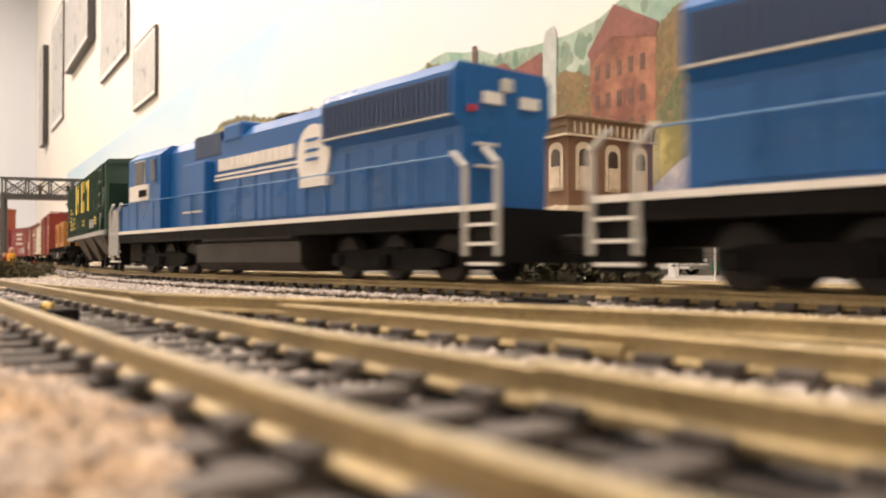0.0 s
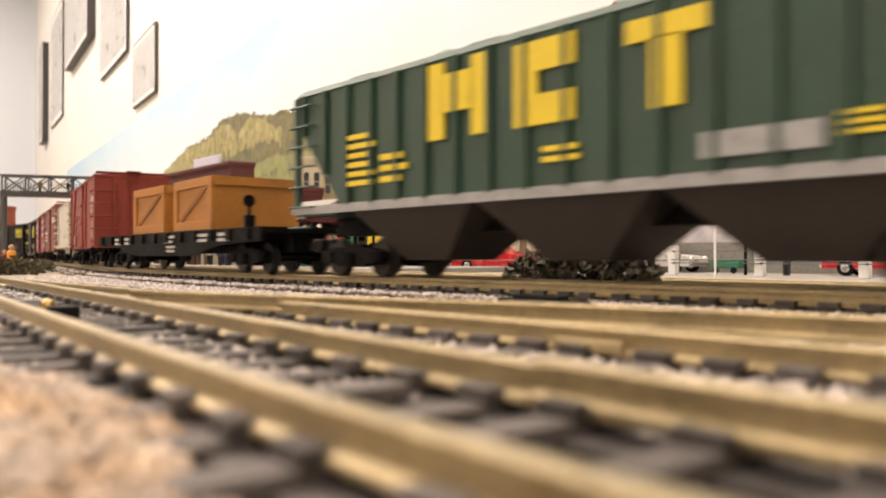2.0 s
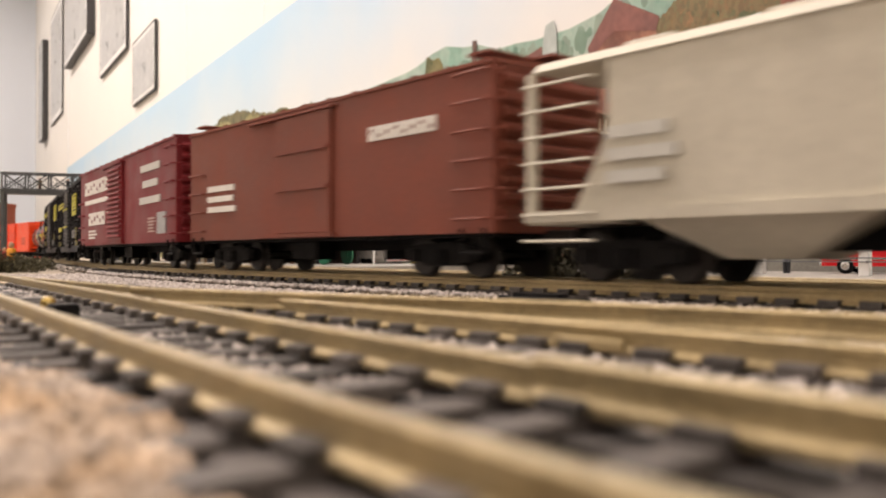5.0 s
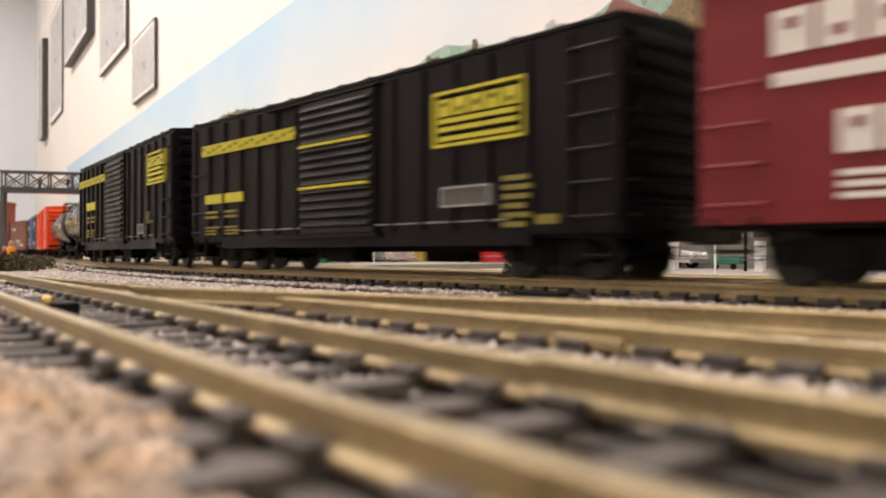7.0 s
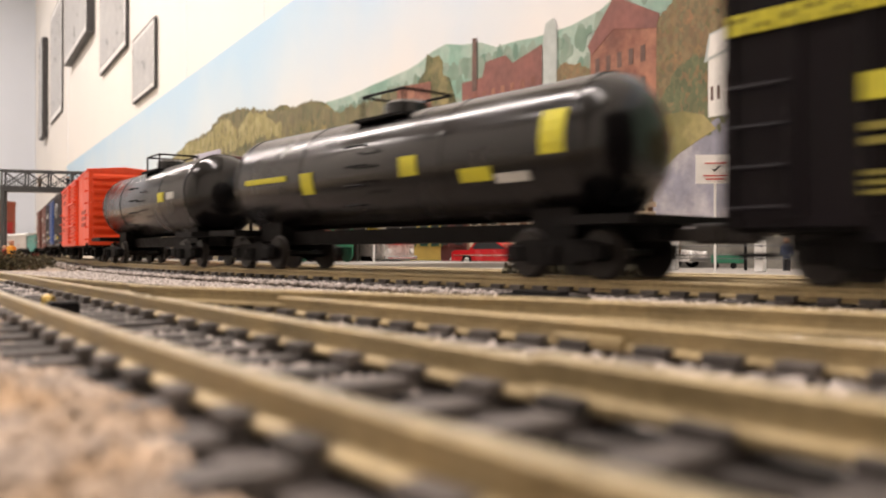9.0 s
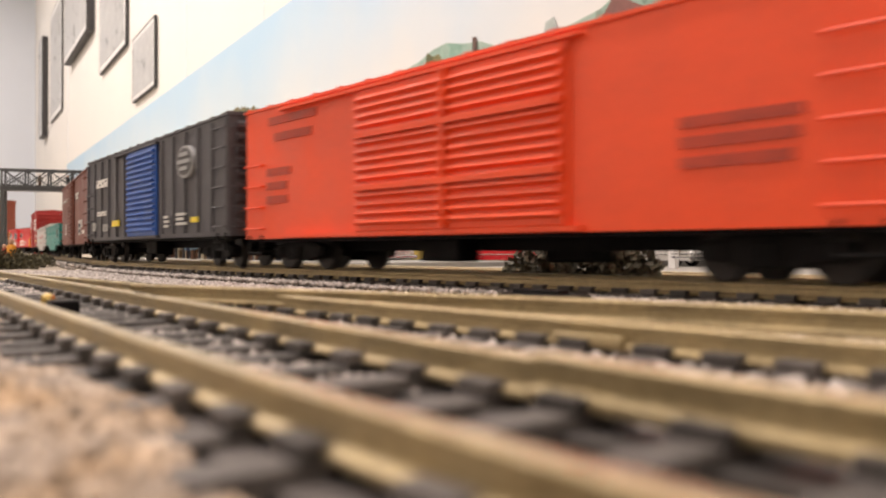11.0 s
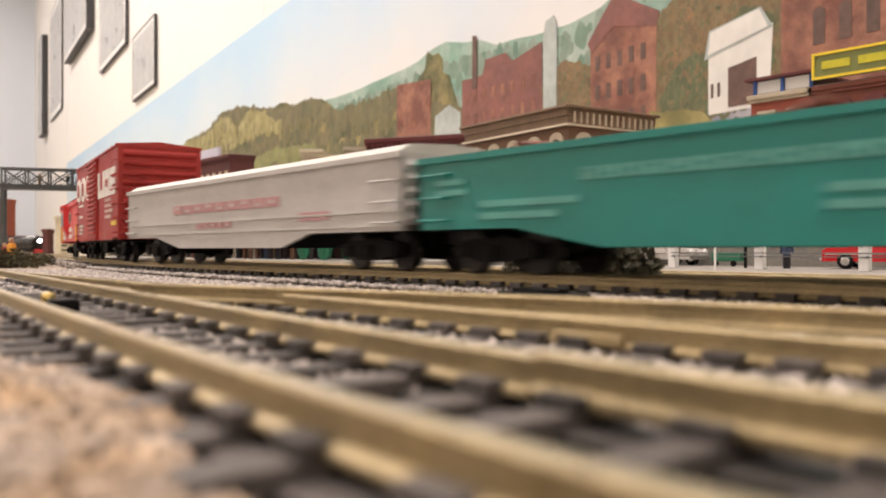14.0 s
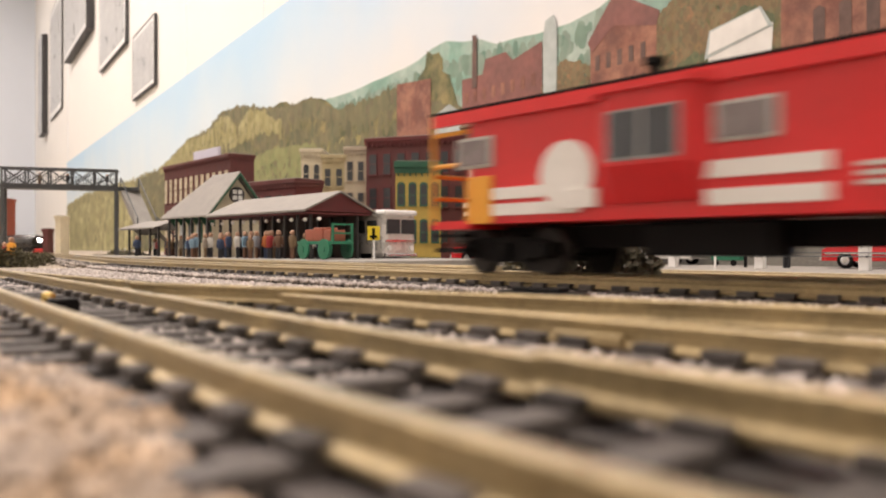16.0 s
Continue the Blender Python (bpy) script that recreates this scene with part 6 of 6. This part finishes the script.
def station():
    ob = thing("station", "cream railway station with grey slate roof and dark red canopy", "station")
    x0, x1, yc = -.644, -.574, .2917
    part("wall", Shape().box(x0 + .006, x1, yc - .0190, yc + .0190, -.001, .0365).prism([(yc - .0190, .0365), (yc + .0190, .0365), (yc, .0600)], x0 + .026, x1), CREAM, ob)
    part("roof", hip_gable(x0 - .012, x1 + .006, x0 + .030, yc, .0262, .0305, .0642), ROOFGREY, ob, "grey slate roof with wide eaves")
    for k in range(9):
        z = .0325 + k * .0034
        y = yc - .0262 * (.0642 - z) / .0337
        part("slate_course", Shape().box(x0 - .010 + max(0, k - 1) * .0042, x1 + .0055, y + .0003, y + .0022, z - .0002, z + .0003), ROOFGREY, ob)
    for s in (-1, 1):
        part("bargeboard", Shape().prism([(yc, .0632), (yc + s * .0262, .0294), (yc + s * .0262, .0278), (yc, .0610)], x1 + .0045, x1 + .0066), DKGREEN, ob)
    w = part("gable_window", Shape().lathe([(x1 - .001, .0062), (x1 + .0012, .0062)], "x", 16, (0, yc, .0465)), FRAMEM, ob, "dark framed round window")
    for a, b in ((-1, -1), (-1, 1), (1, -1), (1, 1)):
        part("pane", Shape().box(x1 + .001, x1 + .0018, yc + a * .0022 - .0016, yc + a * .0022 + .0016, .0465 + b * .0022 - .0016, .0465 + b * .0022 + .0016), LABELW, w)
    for i in range(4):
        x = x0 + .012 + i * .0155
        d = part("window", Shape().box(x, x + .009, yc - .0198, yc - .0188, .010, .026), DKGREEN, ob)
        part("pane", Shape().box(x + .001, x + .008, yc - .0203, yc - .0196, .011, .025), DARKGLASS if i % 2 else PANE, d)
    for i in range(6):
        x = x0 + .002 + i * .0140
        part("eave_bracket", Shape().prism([(yc - .0190, .022), (yc - .0255, .0295), (yc - .0190, .0295)], x, x + .0012), DKGREEN, ob)
        part("eave_post", Shape().box(x - .0006, x + .0012, yc - .0252, yc - .0238, -.001, .0300), FRAMEM, ob)


station()


CANOPYSHADE = mat("canopy_shade_brown", (.045, .028, .022), .7, var=.3, scale=150)


def canopy():
    ob = thing("platform_canopy", "long grey roofed platform canopy with dark red gable end", "canopy")
    x0, x1, yc, half = -.550, -.418, .2810, .0262
    part("roof", hip_gable(x0, x1 + .002, x0 + .002, yc, half, .0288, .0408), ROOFGREY, ob, "grey boarded roof")
    part("gable", Shape().prism([(yc - half + .001, .0278), (yc + half - .001, .0278), (yc, .0394)], x1 - .0015, x1 + .0005), ROOFRED, ob, "dark red gable boards")
    part("soffit", Shape().box(x0, x1, yc - half + .002, yc + half - .002, .0262, .0274), ROOFRED, ob)
    # Added dark sheet stands in for the shade below the canopy.
    part("canopy_shade_sheet", Shape().box(x0 + .004, x1 - .010, yc + .0185, yc + .0200, -.001, .0262), CANOPYSHADE, ob, "dark brown sheet standing for shade under the canopy")
    for i in range(9):
        x = x0 + .006 + i * .0150
        for y in (yc - .017, yc + .017):
            part("post", Shape().box(x - .0008, x + .0008, y - .0008, y + .0008, -.001, .0265), FRAMEM, ob)
    for i in range(10):
        x = x0 + .004 + i * .0155
        part("hanging_lamp", Shape().lathe([(.0240, .0010), (.0225, .0014), (.0218, .0004)], "z", 8, (x, yc - half + .004, 0)), WHITE, ob, smooth=True)


canopy()
sh = thing("platform_shelter", "small open shelter with pale pitched roof on posts", "shelter")
part("roof", hip_gable(-.752, -.668, -.742, .285, .020, .0235, .0300), ROOFGREY, sh)
for x in (-.742, -.717, -.694, -.675):
    for y in (.272, .298):
        part("post", Shape().box(x - .0008, x + .0008, y - .0008, y + .0008, -.001, .0238), FRAMEM, sh)

# small plain figures waiting on the platform
FIG = [mat("figure_" + n, c, .7, var=.15, scale=300) for n, c in (("brown", (.14, .07, .04)), ("grey", (.22, .23, .25)), ("red", (.30, .03, .03)), ("cream", (.34, .29, .23)), ("black", (.02, .02, .024)), ("blue", (.035, .055, .11)), ("tan", (.20, .13, .07)), ("white", (.58, .55, .50)), ("orange", (.48, .15, .04)), ("pale blue", (.20, .31, .40)))]
SKIN = mat("figure_face", (.45, .27, .18), .7, var=.1, scale=300)
FIGSHAPE = Shape()
for q in (-.0011, .0011):
    FIGSHAPE.lathe([(0, .0012), (.0006, .0011), (.0085, .0013)], "z", 8, (q, 0, 0))
FIGSHAPE.lathe([(.0080, .0022), (.0100, .0024), (.0150, .0030), (.0164, .0024), (.0170, .0011)], "z", 10)
for q in (-1, 1):
    FIGSHAPE.rod((q * .0028, 0, .0158), (q * .0036, -.0006, .0092), .0008, 6)
FIGSHAPE.lathe([(.0168, .0008), (.0176, .0017), (.0190, .0019), (.0202, .0014), (.0207, .0004)], "z", 10)


def figure_mesh(coat_m, legs_m):
    me = FIGSHAPE.mesh("figurine", coat_m, True)
    me.materials.append(legs_m)
    me.materials.append(SKIN)
    for p in me.polygons:
        p.material_index = 1 if p.center.z < .0082 else 2 if p.center.z > .0170 else 0
    return me


FIGMESH = [figure_mesh(m, FIG[(4, 0, 4, 6, 1, 4, 0, 4, 5, 0)[k]]) for k, m in enumerate(FIG)]
rnd = random.Random(12)


def figurine(x, y, z=-.0006, k=None, s=1.0):
    k = rnd.randrange(len(FIG)) if k is None else k
    words = ("brown", "grey", "red", "cream", "black", "blue", "tan", "white", "orange", "pale blue")[k]
    ob = new("figurine", FIGMESH[k])
    ob.matrix_basis = pose(x, y, z, 0, 0, rnd.uniform(0, 360)) @ Matrix.Diagonal((s * .84, s * .84, s * .84, 1))
    return tagged(ob, "small " + words + " painted figurine standing on the platform", "figurine", "platform figurines")


for i in range(20):
    figurine(rnd.uniform(-.68, -.425), rnd.uniform(.242, .290), s=rnd.uniform(.82, 1.0))
for x, k in ((-.432, 6), (-.440, 0), (-.452, 2), (-.466, 1), (-.458, 3), (-.475, 4), (-.492, 1), (-.51, 5), (-.525, 0), (-.447, 7), (-.461, 8), (-.484, 9), (-.500, 7), (-.518, 8), (-.538, 7), (-.552, 9), (-.566, 8)):
    figurine(x, .252 + rnd.uniform(-.003, .006), k=k)
for i in range(5):
    figurine(rnd.uniform(-.70, -.66), rnd.uniform(.270, .300), s=.85)


def baggage_wagon():
    ob = thing("baggage_wagon", "green four-wheeled baggage wagon loaded with reddish boxes", "wagon", at=pose(-.389, .2515, -.0006))
    part("bed", Shape().box(-.018, .018, -.007, .007, .0085, .0102, .0002), DKG2, ob)
    for y in (-.0068, .0056):
        part("rack_post", Shape().box(.0166, .0178, y, y + .0012, .0100, .0200), DKG2, ob)
    for z in (.0140, .0188):
        part("rack_bar", Shape().box(.0168, .0176, -.0068, .0068, z, z + .0010), DKG2, ob)
    for x in (-.0105, .0105):
        for y in (-.0080, .0072):
            w = part("wheel", Shape().lathe([(y, .0056), (y + .0010, .0056)], "y", 20, (x, 0, .0058)), DKG2, ob)
            part("hub", Shape().lathe([(y - .0004, .0016), (y + .0014, .0016)], "y", 10, (x, 0, .0058)), DKG2, w)
    ob2 = [(-.013, -.004, .0065), (-.004, .005, .0075), (.006, .013, .006)]
    for a, b, hh in ob2:
        c = solid("luggage_box", Shape().box(a, b, -.005, .005, .0103, .0103 + hh, .0004), BOXRED, "reddish brown luggage box on the baggage wagon", "box", "luggage boxes", at=pose(-.389, .2515, -.0006))


DKG2 = mat("wagon_green", (.015, .17, .09), .5, var=.15, scale=200)
BOXRED = mat("luggage_red_brown", (.36, .10, .06), .6, var=.15, scale=200)
baggage_wagon()


def bus():
    ob = thing("bus", "silver and cream flat-fronted bus beside the platform", "bus", at=pose(-.408, .320, -.0036))
    part("body", Shape().box(-.115, 0, -.0125, .0125, .0035, .0320, .0028), SILVER, ob)
    part("roof", Shape().box(-.116, .0012, -.0132, .0132, .0300, .0335, .0014), LABELW, ob, "white roof")
    part("windshield", Shape().box(-.0005, .0006, -.0108, -.0006, .0185, .0275, .0002), DARKGLASS, ob)
    part("windshield", Shape().box(-.0005, .0006, .0006, .0108, .0185, .0275, .0002), DARKGLASS, ob)
    part("bumper", Shape().box(-.001, .0020, -.0125, .0125, .0040, .0062, .0006), CHROME, ob)
    part("trim_band", Shape().box(-.0004, .0008, -.0118, .0118, .0135, .0146), CHROME, ob)
    for y in (-.0088, .0088):
        part("headlight", Shape().lathe([(-.0005, .0018), (.0010, .0015)], "x", 12, (0, y, .0095)), LABELW, ob, smooth=True)
    for i in range(8):
        x = -.108 + i * .0128
        part("side_window", Shape().box(x, x + .0105, -.0129, -.0122, .0190, .0270), DARKGLASS, ob)
    for x in (-.092, -.020):
        for y in (-.0124, .0098):
            part("wheel", Shape().lathe([(y, .0055), (y + .0026, .0055)], "y", 18, (x, 0, .0055)), BLACK, ob)


bus()


def road_sign(x, y, z, label, h, board, m, shape="square"):
    ob = thing("road_sign", label, "sign", at=pose(x, y, z, 0, 0, 41))
    part("post", Shape().rod((0, .0004, 0), (0, .0004, h), .0008), LABELW, ob)
    part("board", Shape().box(-board, board, -.0006, 0, h - board * 2.2, h, .0002), m, ob)
    return ob


s = road_sign(-.3955, .2900, -.0056, "yellow warning sign with black marks on a white post", .0245, .0038, YELLOW)
part("mark", Shape().box(-.0022, .0022, -.0009, -.0006, .0175, .0190).box(-.0008, .0008, -.0009, -.0006, .0165, .0235), BLACK, s)
s = thing("notice_card", "white notice card with red printed lines on a thin stand", "sign", at=pose(-.1927, .3268, 0, 0, 0, 41))
part("card", Shape().box(-.0084, .0084, -.0006, .0002, .0353, .0480), LABELW, s)
for z, w, m in ((.0440, .0045, REDINK), (.0385, .0052, REDINK), (.0370, .0042, REDINK)):
    part("printed_line", Shape().box(-w, w, -.0009, -.0006, z, z + .0005), m, s)
part("check_mark", Shape().prism([(-.0018, .0418), (-.0004, .0404), (.0024, .0432), (.0010, .0428), (-.0003, .0414)], -.0009, -.0006, "y"), BLACK, s)
part("stand", Shape().rod((0, .0008, -.0055), (0, .0008, .0360), .0005), LABELW, s)
s = thing("crossing_signal", "black crossing signal post with a lit white lamp", "signal", at=pose(-.2019, .3695, -.0036))
part("post", Shape().rod((0, 0, 0), (0, 0, .0450), .0008), BLACK, s)
part("lamp_head", Shape().lathe([(.0445, .0013), (.0484, .0020), (.0490, .0009)], "z", 12), BLACK, s)
part("lens", Shape().lathe([(-.0027, .0010), (-.0020, .0013)], "y", 12, (0, 0, .0468)), glow("signal_lamp", (1, .8, .75), 5), s)


WALLGREY = mat("weathered_wall_grey", (.20, .19, .165), .8, var=.25, scale=90, bump=.2)


def motor_car(x, y, rot, m, label, L=.051):
    ob = thing("car", label, "car", "parked cars", at=pose(x, y, -.0036, 0, 0, rot))
    k = L / .051
    low = [(-.0255, .0035), (-.0255, .0085), (-.0235, .0098), (-.012, .0102), (.010, .0104), (.0240, .0090), (.0255, .0075), (.0255, .0035)]
    part("body", Shape().prism([(a * k, b) for a, b in low], -.0098, .0098, "y"), m, ob)
    cab = [(-.0150, .0100), (-.0110, .0152), (.0020, .0155), (.0095, .0102)]
    part("cabin", Shape().prism([(a * k, b) for a, b in cab], -.0086, .0086, "y"), m, ob)
    gl = [(-.0132, .0106), (-.0102, .0146), (.0014, .0148), (.0076, .0106)]
    part("side_glass", Shape().prism([(a * k, b) for a, b in gl], -.0089, .0089, "y"), DARKGLASS, ob)
    part("bumper", Shape().box(.0250 * k, .0268 * k, -.0096, .0096, .0036, .0052, .0003), CHROME, ob)
    part("bumper", Shape().box(-.0268 * k, -.0250 * k, -.0096, .0096, .0036, .0052, .0003), CHROME, ob)
    part("side_trim", Shape().box(-.024 * k, .024 * k, -.0101, -.0097, .0066, .0071), CHROME, ob)
    for q in (-.0158 * k, .0162 * k):
        for yy in (-.0100, .0072):
            w = part("wheel", Shape().lathe([(yy, .0036), (yy + .0028, .0036)], "y", 18, (q, 0, .0037)), BLACK, ob)
            part("hubcap", Shape().lathe([(yy - .0004, .0012), (yy - .0001, .0020), (yy + .0029, .0020), (yy + .0032, .0012)], "y", 14, (q, 0, .0037)), CHROME, w)
    for yy in (-.0068, .0068):
        part("headlight", Shape().lathe([(.0250 * k, .0016), (.0262 * k, .0013)], "x", 10, (0, yy, .0078)), LABELW, ob)


motor_car(-.352, .352, 20, CARRED, "glossy red parked car with chrome bumpers", .055)
motor_car(-.1440, .392, 4, CARRED, "red parked car with chrome wheels by the fence", .054)
motor_car(-.275, .405, 0, SILVER, "silver parked car on the street", .052)
solid("retaining_wall", Shape().box(-.33, .40, .4185, .4203, -.006, .0135, .0003), WALLGREY, "weathered grey low wall below the shops", "wall", kind="structure")
bench = thing("hand_cart", "small green cart behind the fence", "cart", at=pose(-.2235, .392, -.0036))
part("bed", Shape().box(-.008, .008, -.004, .004, .003, .0075, .0004), DKG2, bench)
for x in (-.005, .005):
    part("wheel", Shape().lathe([(-.0046, .0016), (-.0038, .0016)], "y", 12, (x, 0, .0018)), BLACK, bench)


def fence():
    ob = thing("fence", "white posts with thin wire rails along the street", "fence")
    a, e = Vector((-.2294, .3505, 0)), Vector((.0455, -.0010, 0))
    for i in range(0, 6):
        p = a + e * i
        post = part("post", Shape().box(-.0021, .0021, -.0017, .0017, 0, .0142, .0003), LABELW, ob, at=pose(p.x, p.y, -.0036, 0, 0, 1))
        for z in (.0058, .0115):
            part("wire_eye", Shape().rod((.0016, -.0017, z), (.0016, -.0028, z), .0005), STEELGREY, post)
    b = a + e * 5
    for z in (.0022, .0038, .0080):
        part("wire", Shape().rod((a.x, a.y - .0022, z), (b.x, b.y - .0022, z), .00022), STEELGREY, ob)


fence()


def tuft(x, y, z, w, h, n, label, seed, name="scrub", leaf=FOLIAGE):
    """A low bush of small leaves on twigs."""
    rs = random.Random(seed)
    sh = Shape()
    for i in range(n):
        a, r = rs.uniform(0, 6.28), w * math.sqrt(rs.random())
        p = Vector((r * math.cos(a), r * math.sin(a) * .7, h * rs.random() ** .8 * (1 - .55 * (r / w) ** 2)))
        u = Vector((rs.gauss(0, 1), rs.gauss(0, 1), rs.gauss(0, 1))).normalized()
        v = u.orthogonal().normalized()
        q = h * rs.uniform(.05, .12)
        sh.add([p + u * q, p + v * q * .6, p - u * q, p - v * q * .6 + u.cross(v) * q * .3], [(0, 1, 2, 3)])
    for i in range(7):
        sh.rod((rs.uniform(-w, w) * .3, rs.uniform(-w, w) * .3, -.001), (rs.uniform(-w, w) * .8, rs.uniform(-w, w) * .5, h * .8), h * .012, 4)
    me = bpy.data.meshes.new(name)
    me.from_pydata(sh.v, [], sh.f)
    me.materials.append(leaf)
    ob = new(name, me)
    ob.matrix_basis = pose(x, y, z)
    return tagged(ob, label, "bush", "scrub bushes")


for i, (x, y, w, hh) in enumerate(((-.124, .1675, .010, .0150), (-.138, .1685, .013, .0165), (-.154, .169, .011, .0120))):
    tuft(x, y, -.0045, w, hh, 620, "dark dry weeds beside the main track", i, leaf=WEEDS)
for i, (x, y, w, hh) in enumerate(((-.602, .1458, .014, .008), (-.590, .158, .012, .006), (-.612, .137, .013, .009), (-.625, .150, .016, .007), (-.58, .150, .010, .005), (-.64, .165, .014, .007), (-.66, .178, .012, .006), (-.537, .122, .007, .0085), (-.531, .1275, .008, .0080), (-.527, .133, .008, .0062))):
    tuft(x, y, -.0055, w, hh * 1.5, 360, "low olive scrub on the layout edge", 20 + i)
for i in range(14):
    rr = random.Random(i)
    x = rr.uniform(-.95, -.70)
    tuft(x, main_y(np.array([x]))[0] + rr.uniform(.035, .07), -.0055, rr.uniform(.008, .016), rr.uniform(.006, .013), 160, "brownish scrub near the footbridge", 40 + i)


# ---- footbridge over the far tracks
def footbridge():
    a, b = Vector((-.8308, .1883, 0)), Vector((-.7926, .2778, 0))
    L = (b - a).length
    rot = math.degrees(math.atan2(b.y - a.y, b.x - a.x))
    ob = thing("footbridge", "dark grey steel lattice footbridge with stairs over the tracks", "footbridge", at=pose(a.x, a.y, 0, 0, 0, rot))
    W_, z0, z1 = .016, .0645, .0810
    part("deck", Shape().box(-.002, L + .014, 0, W_, z0 - .0035, z0, .0003), STEELGREY, ob)
    for y in (0, W_):
        part("top_chord", Shape().box(-.002, L + .002, y - .0008, y + .0008, z1 - .0016, z1), STEELGREY, ob)
        part("bottom_chord", Shape().box(-.002, L + .002, y - .0008, y + .0008, z0, z0 + .0014), STEELGREY, ob)
        n = 5
        for i in range(n + 1):
            x = L * i / n
            part("upright", Shape().box(x - .0008, x + .0008, y - .0007, y + .0007, z0, z1), STEELGREY, ob)
            if i < n:
                x2 = L * (i + 1) / n
                part("brace", Shape().rod((x, y, z0 + .001), (x2, y, z1 - .001), .0006, 5), STEELGREY, ob)
                part("brace", Shape().rod((x, y, z1 - .001), (x2, y, z0 + .001), .0006, 5), STEELGREY, ob)
                for j in range(1, 9):
                    xx = x + (x2 - x) * j / 9
                    part("picket", Shape().rod((xx, y, z0), (xx, y, z0 + .010), .00028, 4), STEELGREY, ob)
    for x in (0, L):
        for y in (.001, W_ - .001):
            part("leg", Shape().box(x - .0016, x + .0016, y - .0012, y + .0012, GZ - .001, z0 - .003), STEELGREY, ob)
        for z in (.02, .042):
            part("leg_brace", Shape().rod((x, .001, z), (x, W_ - .001, z + .018), .0006, 5), STEELGREY, ob)
    top, low = z0 - .001, .0240

    def slab(p, q, wv, za, zb, th):
        sh = Shape()
        sh.v = [(p[0], p[1], za), (p[0] + wv[0], p[1] + wv[1], za), (q[0] + wv[0], q[1] + wv[1], zb), (q[0], q[1], zb)]
        sh.v += [(a_, b_, c_ - th) for a_, b_, c_ in sh.v]
        sh.f = [(0, 1, 2, 3), (7, 6, 5, 4), (0, 4, 5, 1), (1, 5, 6, 2), (2, 6, 7, 3), (3, 7, 4, 0)]
        return sh

    p, q, wv = (L + .004, .002), (L + .021, -.036), (.0160, .0070)
    part("upper_landing", Shape().box(L + .002, L + .021, 0, W_, z0 - .0035, z0, .0003), STEELGREY, ob)
    part("stair", slab(p, q, wv, top, low, .006), CONCRETE, ob, "pale stair flight")
    part("landing", Shape().box(L + .019, L + .040, -.050, -.027, low - .004, low, .0003), CONCRETE, ob)
    part("stair", slab((L + .038, -.049), (L + .060, -.049), (0, .016), low, -.0005, .005), CONCRETE, ob, "pale stair flight")
    for k in (0, 1):
        a_ = (p[0] + wv[0] * k, p[1] + wv[1] * k)
        b_ = (q[0] + wv[0] * k, q[1] + wv[1] * k)
        part("stair_rail", Shape().rod((*a_, top + .010), (*b_, low + .010), .0006).rod((*a_, top), (*a_, top + .010), .0006).rod((*b_, low), (*b_, low + .010), .0006), STEELGREY, ob)
        part("stair_rail", Shape().rod((L + .038, -.049 + .016 * k, low + .010), (L + .060, -.049 + .016 * k, .0095), .0006), STEELGREY, ob)
        part("stair_leg", Shape().box(L + .022 + .014 * k, L + .024 + .014 * k, -.040, -.038, GZ - .001, low - .003), STEELGREY, ob)
    fz = [(.026, 6), (.050, 4), (.084, 4)]
    for u, k in fz:
        p = a + (b - a).normalized() * u + Vector((-.004, .007, 0))
        figurine(p.x, p.y, z0, k, .7)


footbridge()
figurine(-0.1841, 0.3747, -.0036, 5, .9)
figurine(-0.2421, 0.3727, -.0036, 6, .9)

# ---- far end: standing locomotive, chimney, low houses, track crew figures
fl = thing("far_locomotive", "black steam locomotive standing far off with lit headlight", "locomotive", at=pose(-1.774, .4425, -.004, 0, 0, 12))
part("boiler", Shape().lathe([(-.15, .0160), (.050, .0160), (.058, .0140), (.060, .004)], "x", 24, (0, 0, .0215)), TANKBLACK, fl, smooth=True)
part("frame", Shape().box(-.15, .066, -.013, .013, .004, .011), BLACK, fl)
part("pilot", Shape().box(.060, .068, -.013, .013, .002, .010, .001), REDINK, fl)
part("headlight", Shape().lathe([(.058, .0032), (.0640, .0032)], "x", 14, (0, 0, .0265)), glow("headlight_lamp", (1, .97, .9), 14), fl)
building("tall red brick tower block far off", -1.910, .4115, .030, .04, .115, 45, BRICKM, BRICKM, 0, 4, 0)
building("pale beige low block far off", -1.624, .458, .0105, .03, .071, 45, CREAM, CREAM, 0, 3, 0)
building("small brown brick block far off", -1.638, .440, .010, .02, .047, 45, BRICKDK, BRICKDK, 0, 2, 0)
figurine(-.556, .1275, -.0045, 2, .80)
figurine(-.560, .1320, -.0050, 2, .75)
tagged(new("figurine", figure_mesh(CABYEL, FIG[5])), "small amber painted figurine standing in the scrub", "figurine", "platform figurines").matrix_basis = pose(-.552, .1305, -.0060) @ Matrix.Scale(.9, 4)

# ---- switch gear beside the turnout
sw = thing("switch_machine", "small black switch machine with a brass pin", "switch machine", at=pose(-.1390, .0385, ZN - .0025, 0, 0, -6))
part("housing", Shape().box(.0085, .0125, -.002, .002, -.001, .0016, .0003), BLACK, sw)
part("pin", Shape().lathe([(0, .0011), (.0009, .0012), (.0018, .0010), (.0021, .0003)], "z", 14, (-.002, 0, 0)), BRASS, sw, "brass pin head", smooth=True)
part("throw_bar", Shape().box(-.004, .013, -.0005, .0005, -.0012, -.0006), BLACK, sw)

motions()
